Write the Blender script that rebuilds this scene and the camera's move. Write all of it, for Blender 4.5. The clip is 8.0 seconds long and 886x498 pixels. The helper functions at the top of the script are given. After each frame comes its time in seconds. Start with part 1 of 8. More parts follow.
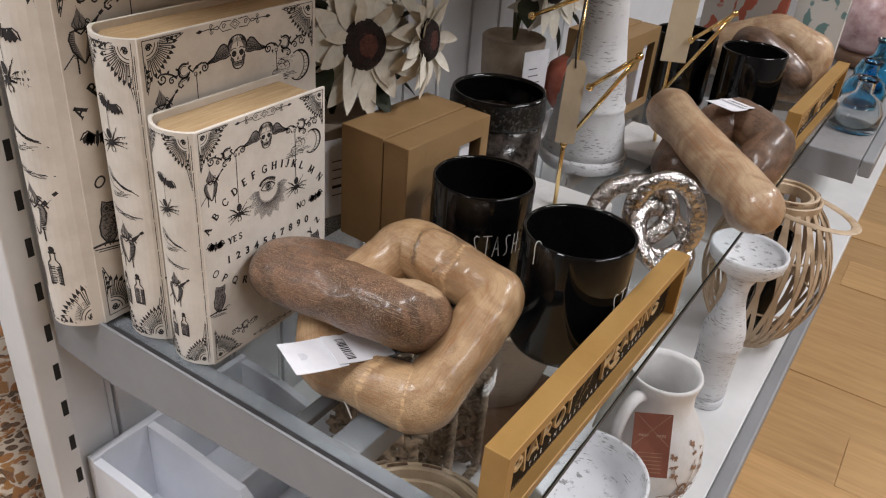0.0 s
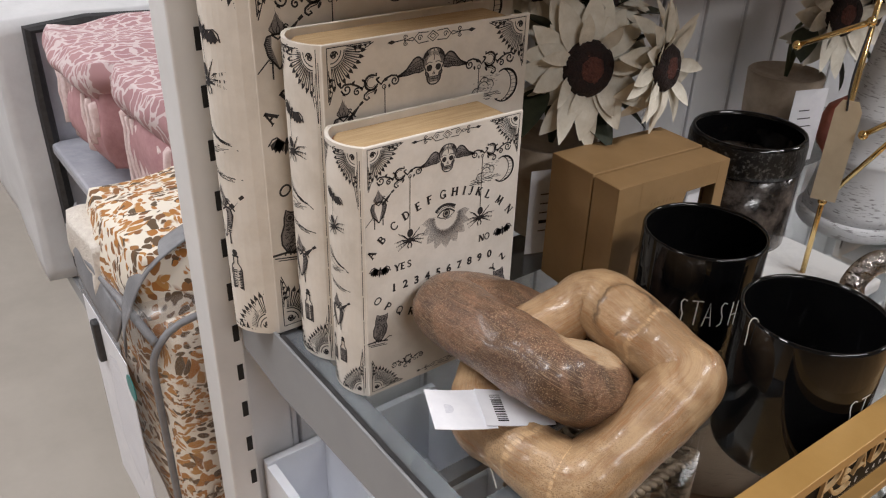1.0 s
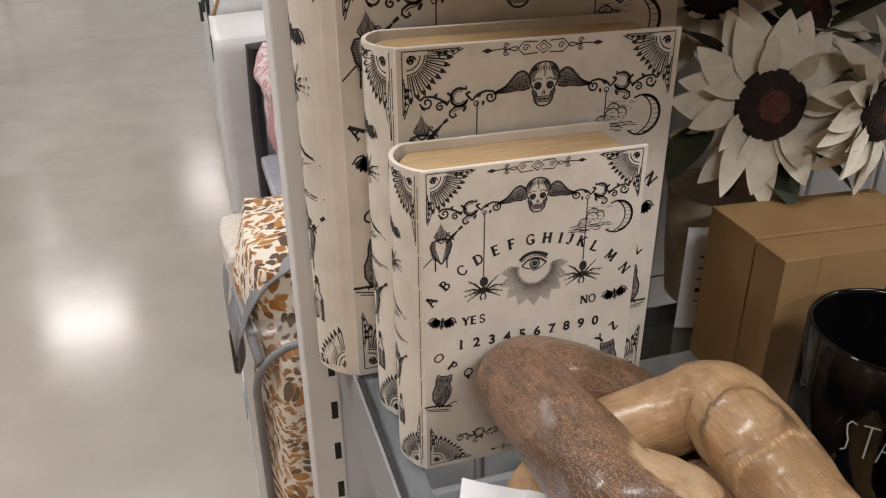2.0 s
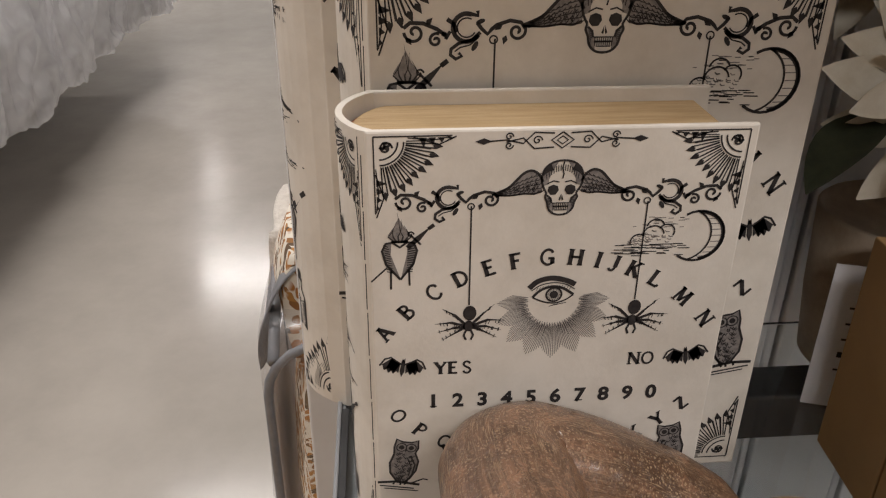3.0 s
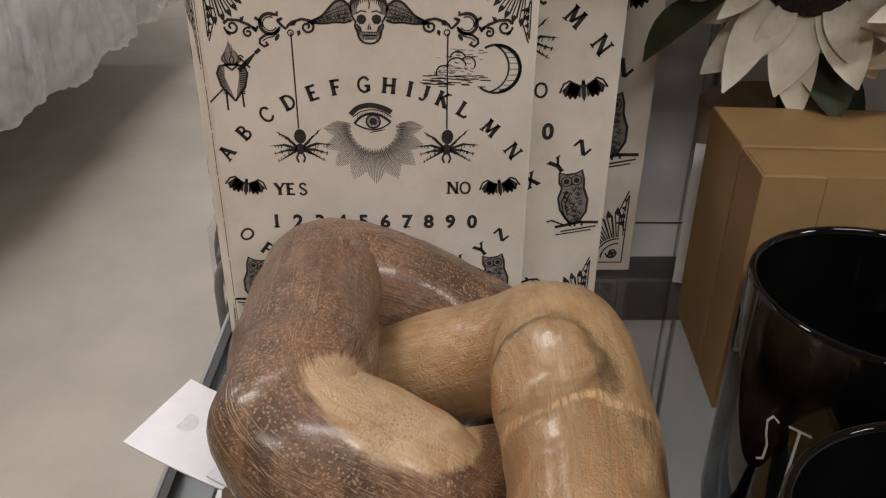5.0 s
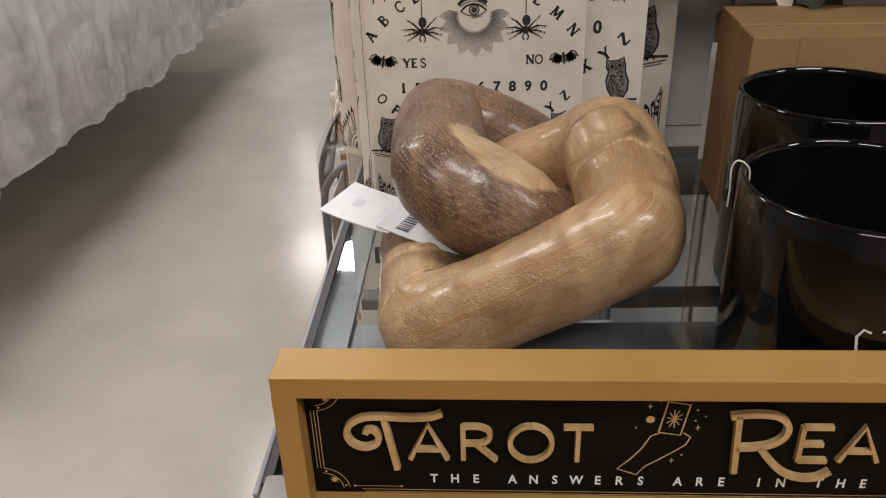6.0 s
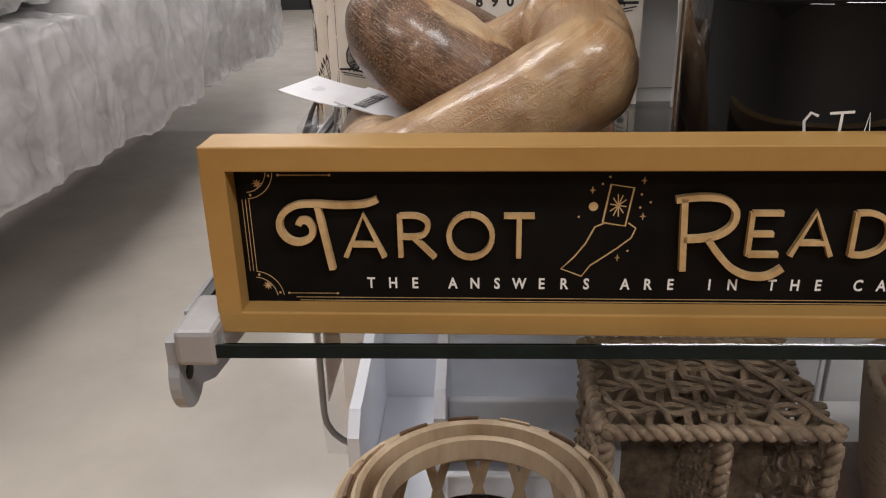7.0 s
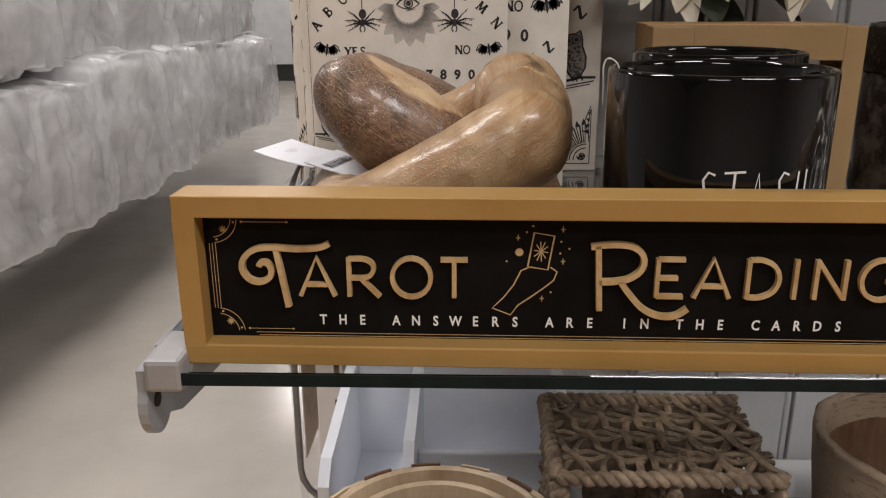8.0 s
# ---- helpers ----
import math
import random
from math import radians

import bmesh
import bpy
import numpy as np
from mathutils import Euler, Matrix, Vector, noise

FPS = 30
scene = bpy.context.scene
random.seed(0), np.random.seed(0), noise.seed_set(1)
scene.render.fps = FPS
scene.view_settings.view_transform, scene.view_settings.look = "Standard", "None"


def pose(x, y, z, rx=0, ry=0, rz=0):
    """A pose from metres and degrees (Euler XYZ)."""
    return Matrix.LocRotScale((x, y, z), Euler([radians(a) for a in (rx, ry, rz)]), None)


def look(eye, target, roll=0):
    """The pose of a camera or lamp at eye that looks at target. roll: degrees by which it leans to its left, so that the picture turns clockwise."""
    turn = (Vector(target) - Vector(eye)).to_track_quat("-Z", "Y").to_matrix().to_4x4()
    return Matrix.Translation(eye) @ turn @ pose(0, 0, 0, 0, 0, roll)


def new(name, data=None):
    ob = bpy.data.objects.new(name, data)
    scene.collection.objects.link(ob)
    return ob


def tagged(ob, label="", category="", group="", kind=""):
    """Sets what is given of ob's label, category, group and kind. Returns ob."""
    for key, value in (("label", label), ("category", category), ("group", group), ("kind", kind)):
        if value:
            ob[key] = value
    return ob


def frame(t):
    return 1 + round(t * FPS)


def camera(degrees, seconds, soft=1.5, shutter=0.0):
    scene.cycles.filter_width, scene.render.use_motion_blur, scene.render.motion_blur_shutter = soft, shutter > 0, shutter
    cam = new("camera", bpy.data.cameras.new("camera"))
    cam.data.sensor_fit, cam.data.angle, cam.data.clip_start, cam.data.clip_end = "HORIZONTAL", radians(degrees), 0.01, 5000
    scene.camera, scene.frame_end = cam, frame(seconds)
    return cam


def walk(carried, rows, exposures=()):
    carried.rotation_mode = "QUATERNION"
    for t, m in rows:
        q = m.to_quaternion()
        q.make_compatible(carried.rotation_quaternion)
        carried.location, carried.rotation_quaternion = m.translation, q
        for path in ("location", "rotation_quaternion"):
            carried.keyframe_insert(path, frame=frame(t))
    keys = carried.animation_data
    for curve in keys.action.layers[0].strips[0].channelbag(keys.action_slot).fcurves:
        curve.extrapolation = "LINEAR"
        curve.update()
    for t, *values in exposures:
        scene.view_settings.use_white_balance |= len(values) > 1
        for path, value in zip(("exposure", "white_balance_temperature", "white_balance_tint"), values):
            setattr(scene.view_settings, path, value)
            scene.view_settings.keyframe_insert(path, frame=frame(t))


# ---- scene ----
cam = camera(58.2, 8.0, soft=1.15)
PATH = [
    (0, (-0.01, -0.002, 1.502), (-0.903, 1.466, 0.478), 5.1),
    (0.5, (-0.012, 0.019, 1.492), (-1.149, 1.317, 0.481), 1.3),
    (1.0, (-0.016, 0.098, 1.473), (-1.401, 1.144, 0.48), 1.7),
    (1.5, (-0.012, 0.168, 1.455), (-1.601, 0.954, 0.527), 2.1),
    (2.0, (-0.049, 0.239, 1.426), (-1.75, 0.776, 0.522), -0.4),
    (2.2, (-0.076, 0.277, 1.408), (-1.81, 0.715, 0.511), -0.2),
    (3.3, (-0.199, 0.365, 1.347), (-1.964, 0.462, 0.412), 0.7),
    (3.5, (-0.204, 0.369, 1.34), (-1.974, 0.455, 0.412), 1.2),
    (4.0, (-0.21, 0.389, 1.328), (-1.969, 0.454, 0.378), 1.9),
    (4.2, (-0.201, 0.4, 1.327), (-1.953, 0.469, 0.365), 1.9),
    (5.3, (-0.049, 0.454, 1.317), (-1.796, 0.442, 0.344), -0.7),
    (5.5, (-0.008, 0.45, 1.317), (-1.744, 0.39, 0.325), -1.5),
    (6.0, (0.073, 0.421, 1.301), (-1.692, 0.339, 0.363), -1.9),
    (6.5, (0.1, 0.415, 1.264), (-1.705, 0.332, 0.402), -1.8),
    (7.0, (0.111, 0.443, 1.198), (-1.74, 0.363, 0.436), -1.1),
    (7.5, (0.14, 0.45, 1.198), (-1.759, 0.374, 0.569), -0.6),
    (8.0, (0.149, 0.465, 1.201), (-1.759, 0.402, 0.601), -0.3),
]
EXPOSURES = [(0, 0.22, 6150, 10), (0.5, 0.18, 6150, 10), (1.0, 0.2, 6200, 10), (1.5, 0.24, 6400, 10), (2.0, 0.14, 6500, 10), (3.5, -0.1, 6550, 10), (4.0, -0.22, 6600, 10), (5.5, 0.06, 6550, 10), (6.5, 0.14, 6400, 10), (8.0, 0.16, 6400, 10)]
walk(cam, [(t, look(eye, target, roll)) for t, eye, target, roll in PATH], EXPOSURES)


# ---- light ----
def world_light():
    w = bpy.data.worlds.new("store_ambient")
    scene.world = w
    w.use_nodes = True
    w.node_tree.nodes["Background"].inputs[0].default_value = (0.9, 0.93, 1.0, 1)
    w.node_tree.nodes["Background"].inputs[1].default_value = 0.02


world_light()
# place of each ceiling lamp along and across the store, and its power in watts
# Floor reflections place the first and third; the rest are unseen, added for brightness
LAMP_ROWS = [(-12.2, 0.55, 42), (-11.4, -2.6, 30), (-8.5, -1.45, 50), (-4.6, -0.72, 40), (-1.9, -0.5, 15), (-0.7, -1.0, 42), (-2.9, -3.1, 40), (1.1, 1.5, 42), (2.6, -0.3, 42), (1.3, 4.0, 42)]
CEILING = 3.4


def ceiling_lamp(x, y, power):
    data = bpy.data.lights.new("ceiling_lamp", "AREA")
    data.shape, data.size, data.size_y = "RECTANGLE", 0.4, 1.2
    data.energy, data.color = power, (1.0, 0.955, 0.93)
    ob = new("ceiling_lamp", data)
    ob.location = (x, y, CEILING - 0.07)
    return tagged(ob, "white fluorescent ceiling lamp, itself unseen, placed to suit the store's light", "lamp", "ceiling lamps")


for lamp_x, lamp_y, lamp_watts in LAMP_ROWS:
    ceiling_lamp(lamp_x, lamp_y, lamp_watts)



# ---- materials ----
def nodes_of(name):
    m = bpy.data.materials.new(name)
    m.use_nodes = True
    t = m.node_tree
    return m, t, t.nodes["Principled BSDF"]


def add(t, kind, **values):
    n = t.nodes.new(kind)
    for key, value in values.items():
        n.inputs[key].default_value = value
    return n


def ramp(t, source, stops):
    r = t.nodes.new("ShaderNodeValToRGB")
    while len(r.color_ramp.elements) < len(stops):
        r.color_ramp.elements.new(0.5)
    for e, (at, c) in zip(r.color_ramp.elements, stops):
        e.position, e.color = at, (*c, 1)
    t.links.new(source, r.inputs["Fac"])
    return r.outputs["Color"]


def surf(name, dark, light, rough=0.5, scale=20.0, bump=0.1, bump_scale=200.0, metal=0.0, coat=0.0, stretch=(1, 1, 1),
         rough_vary=0.1, lo=0.35, hi=0.65, depth=0.001, spec=0.5):
    """A surface with colour in patches of 1/scale metres, fine relief and uneven gloss."""
    m, t, p = nodes_of(name)
    co = t.nodes.new("ShaderNodeTexCoord")
    mp = add(t, "ShaderNodeMapping", Scale=stretch)
    t.links.new(co.outputs["Object"], mp.inputs["Vector"])
    n1 = add(t, "ShaderNodeTexNoise", Scale=scale, Detail=6.0, Roughness=0.65)
    n2 = add(t, "ShaderNodeTexNoise", Scale=bump_scale, Detail=3.0)
    for n in (n1, n2):
        t.links.new(mp.outputs["Vector"], n.inputs["Vector"])
    t.links.new(ramp(t, n1.outputs["Fac"], [(lo, dark), (hi, light)]), p.inputs["Base Color"])
    mr = add(t, "ShaderNodeMapRange", **{"To Min": max(0.02, rough - rough_vary), "To Max": min(1.0, rough + rough_vary)})
    t.links.new(n1.outputs["Fac"], mr.inputs["Value"])
    t.links.new(mr.outputs["Result"], p.inputs["Roughness"])
    b = add(t, "ShaderNodeBump", Strength=bump, Distance=depth)
    t.links.new(n2.outputs["Fac"], b.inputs["Height"])
    t.links.new(b.outputs["Normal"], p.inputs["Normal"])
    p.inputs["Metallic"].default_value = metal
    p.inputs["Coat Weight"].default_value = coat
    p.inputs["Specular IOR Level"].default_value = spec
    return m


def glass_mat(name, color, rough=0.02):
    m, t, p = nodes_of(name)
    p.inputs["Base Color"].default_value = (*color, 1)
    p.inputs["Roughness"].default_value = rough
    p.inputs["Transmission Weight"].default_value = 1.0
    p.inputs["IOR"].default_value = 1.45
    return m


def wood_knot_mat(name, light, mid, dark, heart, seed, swirl_at=None):
    """Polished wood along a bent limb: u runs along the limb, v round it; the limb's "inner" value is its pale sapwood side."""
    m, t, p = nodes_of(name)
    uv = t.nodes.new("ShaderNodeUVMap")
    co = t.nodes.new("ShaderNodeTexCoord")

    def noise_at(scale_uv, **k):
        mp = add(t, "ShaderNodeMapping", Scale=(*scale_uv, 1.0), Location=(seed, seed * 0.7, 0))
        t.links.new(uv.outputs["UV"], mp.inputs["Vector"])
        n = add(t, "ShaderNodeTexNoise", Scale=1.0, **k)
        t.links.new(mp.outputs["Vector"], n.inputs["Vector"])
        return n.outputs["Fac"]

    def voronoi(vector, scale):
        v = t.nodes.new("ShaderNodeTexVoronoi")
        v.inputs["Scale"].default_value = scale
        t.links.new(vector, v.inputs["Vector"])
        return v.outputs["Distance"]

    def span(value, lo, hi, to_lo=0.0, to_hi=1.0):
        n = add(t, "ShaderNodeMapRange", **{"From Min": lo, "From Max": hi, "To Min": to_lo, "To Max": to_hi})
        t.links.new(value, n.inputs["Value"])
        return n.outputs["Result"]

    def calc(operation, a, b, c=None):
        n = t.nodes.new("ShaderNodeMath")
        n.operation = operation
        for k, s in enumerate((a, b, c)):
            if isinstance(s, float):
                n.inputs[k].default_value = s
            elif s is not None:
                t.links.new(s, n.inputs[k])
        return n.outputs[0]

    def mixed(a, b, fac):
        n = t.nodes.new("ShaderNodeMix")
        n.data_type = "RGBA"
        if isinstance(fac, float):
            n.inputs["Factor"].default_value = fac
        else:
            t.links.new(fac, n.inputs["Factor"])
        for s, k in ((a, "A"), (b, "B")):
            if isinstance(s, (tuple, list)):
                n.inputs[k].default_value = (*s, 1)
            else:
                t.links.new(s, n.inputs[k])
        return n.outputs["Result"]

    big_n = add(t, "ShaderNodeTexNoise", Scale=16.0, Detail=5.0, Roughness=0.6)
    t.links.new(co.outputs["Object"], big_n.inputs["Vector"])
    big = big_n.outputs["Fac"]
    broad = noise_at((3.0, 7.0), Detail=5.0, Roughness=0.6, Distortion=1.6)
    grain = noise_at((6.0, 42.0), Detail=6.0, Roughness=0.65, Distortion=0.6)
    # pores: round where the grain stands on end, drawn out to dashes along the limb
    warp_n = add(t, "ShaderNodeTexNoise", Scale=240.0, Detail=1.0)
    t.links.new(co.outputs["Object"], warp_n.inputs["Vector"])
    wv = t.nodes.new("ShaderNodeVectorMath")
    wv.operation = "MULTIPLY_ADD"
    t.links.new(warp_n.outputs["Color"], wv.inputs[0])
    wv.inputs[1].default_value = (0.0022, 0.0022, 0.0022)
    t.links.new(co.outputs["Object"], wv.inputs[2])
    dots = span(voronoi(wv.outputs[0], 760.0), 0.25, 0.42, 1.0, 0.0)
    dash = noise_at((46.0, 170.0), Detail=1.5, Roughness=0.5, Distortion=0.35)
    dashes = span(dash, 0.535, 0.60)
    where = span(broad, 0.44, 0.56)
    pores = calc("ADD", calc("MULTIPLY", dots, calc("SUBTRACT", 1.0, where)), calc("MULTIPLY", dashes, where))

    base = ramp(t, grain, [(0.30, [(a + b) / 2 for a, b in zip(mid, light)]), (0.62, light)])
    blot_n = add(t, "ShaderNodeTexNoise", Scale=27.0, Detail=6.0, Roughness=0.58, Distortion=1.3)
    t.links.new(co.outputs["Object"], blot_n.inputs["Vector"])
    blot = calc("MULTIPLY_ADD", broad, 0.14, calc("MULTIPLY", blot_n.outputs["Fac"], 0.86))
    tone = ramp(t, blot, [(0.37, [c * 0.72 for c in mid]), (0.45, mid), (0.535, light), (0.64, [min(1, c * 1.22) for c in light])])
    base = mixed(base, tone, 0.60)
    # streaks of darker and orange figure that run along the limb
    streak = noise_at((4.2, 24.0), Detail=7.0, Roughness=0.68, Distortion=1.0)
    orange = (mid[0] * 1.02, mid[1] * 0.82, mid[2] * 0.60)
    base = mixed(base, orange, calc("MULTIPLY", span(streak, 0.48, 0.60), span(blot, 0.40, 0.56, 0.85, 0.35)))
    base = mixed(base, [c * 0.55 for c in mid], calc("MULTIPLY", span(streak, 0.42, 0.34), span(big, 0.44, 0.60, 0.15, 0.60)))
    base = mixed(base, [min(1, c * 1.28) for c in light], calc("MULTIPLY", span(noise_at((9.0, 60.0), Detail=4.0, Distortion=1.8), 0.60, 0.68), 0.5))
    worn = span(big, 0.50, 0.66)
    base = mixed(base, [c * 0.62 for c in mid], calc("MULTIPLY", pores, calc("MULTIPLY", worn, 0.8)))
    band_n = add(t, "ShaderNodeTexNoise", Scale=13.0, Detail=2.0, Distortion=0.6)
    t.links.new(co.outputs["Object"], band_n.inputs["Vector"])
    speck = calc("MULTIPLY", dots, span(band_n.outputs["Fac"], 0.50, 0.58, 0.0, 0.55))
    base = mixed(base, [c * 0.80 for c in mid], speck)
    brown = ramp(t, grain, [(0.28, [c * 0.55 for c in dark]), (0.70, [c * 1.45 for c in dark])])
    brown = mixed(brown, [c * 0.36 for c in dark], calc("MULTIPLY", span(blot_n.outputs["Fac"], 0.52, 0.40), span(big, 0.62, 0.46, 0.10, 0.60)))
    brown = mixed(brown, [min(1, c * 1.7) for c in dark], calc("MULTIPLY", span(blot, 0.46, 0.60), 0.5))
    # curly pale ripples on the dark heartwood
    curl_n = add(t, "ShaderNodeTexNoise", Scale=210.0, Detail=3.0, Roughness=0.6, Distortion=2.2)
    t.links.new(co.outputs["Object"], curl_n.inputs["Vector"])
    curl = span(curl_n.outputs["Fac"], 0.50, 0.60)
    brown = mixed(brown, [c * 0.50 for c in dark], calc("MULTIPLY", span(streak, 0.55, 0.42), span(big, 0.40, 0.58, 0.35, 0.75)))
    brown = mixed(brown, [min(1, c * 2.0) for c in dark], calc("MULTIPLY", curl, span(blot_n.outputs["Fac"], 0.42, 0.58, 0.05, 0.65)))
    fleck_tone = [a * 0.45 + b * 0.55 for a, b in zip(mid, light)]
    brown = mixed(brown, fleck_tone, calc("MULTIPLY", pores, span(big, 0.42, 0.66, 0.62, 0.2)))
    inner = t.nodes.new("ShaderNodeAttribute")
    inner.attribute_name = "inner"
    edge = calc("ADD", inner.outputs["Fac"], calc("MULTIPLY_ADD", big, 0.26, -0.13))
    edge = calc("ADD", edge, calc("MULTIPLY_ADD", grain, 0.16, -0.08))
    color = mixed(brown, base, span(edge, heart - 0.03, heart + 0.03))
    if swirl_at:
        # thin brown lines of grain curling round one branch scar
        d = t.nodes.new("ShaderNodeVectorMath")
        d.operation = "DISTANCE"
        t.links.new(co.outputs["Object"], d.inputs[0])
        d.inputs[1].default_value = swirl_at
        far = calc("MULTIPLY_ADD", big, 0.060, d.outputs["Value"])
        far = calc("MULTIPLY_ADD", warp_n.outputs["Fac"], 0.002, far)
        lines = span(calc("SINE", calc("MULTIPLY", far, 2000.0), 0.0), -0.35, 0.9)
        ring = calc("MULTIPLY", calc("MULTIPLY", lines, span(d.outputs["Value"], 0.006, 0.024, 0.42, 0.0)), span(big, 0.40, 0.56, 0.0, 1.0))
        color = mixed(color, [c * 0.42 for c in mid], ring)
        off_ring = calc("ABSOLUTE", calc("SUBTRACT", far, 0.0475), 0.0)
        crease = calc("MULTIPLY", span(off_ring, 0.0004, 0.0030, 0.80, 0.0), span(blot_n.outputs["Fac"], 0.38, 0.50))
        color = mixed(color, [c * 0.36 for c in mid], crease)
        # a rough dark bark seam that runs on from the scar, and a scorched outer bend
        for place, reach, depth_of in (((0.022, 0.057, 0.113), 0.010, 0.75), ((0.035, 0.069, 0.102), 0.011, 0.8), ((0.047, 0.074, 0.092), 0.012, 0.75), ((0.070, 0.076, 0.078), 0.024, 0.85)):
            near = t.nodes.new("ShaderNodeVectorMath")
            near.operation = "DISTANCE"
            t.links.new(co.outputs["Object"], near.inputs[0])
            near.inputs[1].default_value = place
            rough = calc("MULTIPLY_ADD", curl_n.outputs["Fac"], 0.012, calc("ADD", near.outputs["Value"], -0.006))
            seam = calc("MULTIPLY", span(rough, reach * 0.35, reach, depth_of, 0.0), span(streak, 0.56, 0.44, 0.25, 1.0))
            color = mixed(color, [c * 0.30 for c in mid], seam)
        # pale cracks across the limb
        at_u = t.nodes.new("ShaderNodeSeparateXYZ")
        t.links.new(uv.outputs["UV"], at_u.inputs[0])
        bent = calc("MULTIPLY_ADD", big, 0.10, at_u.outputs["X"])
        for place in (0.985, 0.335):
            off = calc("ABSOLUTE", calc("SUBTRACT", bent, place), 0.0)
            color = mixed(color, [min(1, c * 1.45) for c in light], calc("MULTIPLY", span(off, 0.003, 0.007, 0.8, 0.0), span(grain, 0.40, 0.55)))
    t.links.new(color, p.inputs["Base Color"])
    t.links.new(span(blot_n.outputs["Fac"], 0.3, 0.7, 0.36, 0.48), p.inputs["Roughness"])
    p.inputs["Coat Weight"].default_value = 0.42
    p.inputs["Coat Roughness"].default_value = 0.20
    relief = calc("ADD", calc("MULTIPLY", pores, -0.6), calc("MULTIPLY", grain, 0.3))
    relief = calc("ADD", relief, calc("MULTIPLY", curl, 0.9))
    b = add(t, "ShaderNodeBump", Strength=0.45, Distance=0.0007)
    t.links.new(relief, b.inputs["Height"])
    # broad hand-sanded unevenness that breaks up the gloss
    sand_n = add(t, "ShaderNodeTexNoise", Scale=85.0, Detail=2.0)
    t.links.new(co.outputs["Object"], sand_n.inputs["Vector"])
    sand = add(t, "ShaderNodeBump", Strength=0.20, Distance=0.0018)
    t.links.new(sand_n.outputs["Fac"], sand.inputs["Height"])
    t.links.new(sand.outputs["Normal"], b.inputs["Normal"])
    t.links.new(b.outputs["Normal"], p.inputs["Normal"])
    t.links.new(sand.outputs["Normal"], p.inputs["Coat Normal"])
    return m


def quilt_print_mat(name, ground, ink, ink2, scale, gap=0.10, flecks=False):
    """Cloth printed with cells in two inks between ground lines, or with loose leaf-like flecks on the ground."""
    m, t, p = nodes_of(name)
    co = t.nodes.new("ShaderNodeTexCoord")
    warp = add(t, "ShaderNodeTexNoise", Scale=scale * 0.7, Detail=2.0)
    t.links.new(co.outputs["Object"], warp.inputs["Vector"])
    mixv = t.nodes.new("ShaderNodeVectorMath")
    mixv.operation = "MULTIPLY_ADD"
    t.links.new(warp.outputs["Color"], mixv.inputs[0])
    mixv.inputs[1].default_value = (1.6 / scale, 1.6 / scale, 1.6 / scale)
    t.links.new(co.outputs["Object"], mixv.inputs[2])
    mp = add(t, "ShaderNodeMapping", Scale=(1.0, 0.62, 0.36), Rotation=(0.6, 0.4, 0.2))
    t.links.new(mixv.outputs[0], mp.inputs["Vector"])
    v = t.nodes.new("ShaderNodeTexVoronoi")
    v2 = t.nodes.new("ShaderNodeTexVoronoi")
    for n in (v, v2):
        n.inputs["Scale"].default_value = scale
        t.links.new(mp.outputs["Vector"], n.inputs["Vector"])
    inks = ramp(t, v2.outputs["Color"], [(0.42, ink), (0.5, ink2)])
    if flecks:
        size = t.nodes.new("ShaderNodeMath")
        size.operation = "MULTIPLY_ADD"
        t.links.new(warp.outputs["Fac"], size.inputs[0])
        size.inputs[1].default_value = 0.5
        t.links.new(v.outputs["Distance"], size.inputs[2])
        mask = add(t, "ShaderNodeMapRange", **{"From Min": gap, "From Max": gap + 0.05, "To Min": 1.0, "To Max": 0.0})
        t.links.new(size.outputs[0], mask.inputs["Value"])
    else:
        v.feature = "DISTANCE_TO_EDGE"
        mask = add(t, "ShaderNodeMapRange", **{"From Min": gap, "From Max": gap + 0.03})
        t.links.new(v.outputs["Distance"], mask.inputs["Value"])
    mix = t.nodes.new("ShaderNodeMix")
    mix.data_type = "RGBA"
    t.links.new(mask.outputs["Result"], mix.inputs["Factor"])
    mix.inputs["A"].default_value = (*ground, 1)
    t.links.new(inks, mix.inputs["B"])
    t.links.new(mix.outputs["Result"], p.inputs["Base Color"])
    p.inputs["Roughness"].default_value = 0.85
    weave = add(t, "ShaderNodeTexNoise", Scale=500.0)
    b = add(t, "ShaderNodeBump", Strength=0.3, Distance=0.001)
    t.links.new(weave.outputs["Fac"], b.inputs["Height"])
    t.links.new(b.outputs["Normal"], p.inputs["Normal"])
    return m


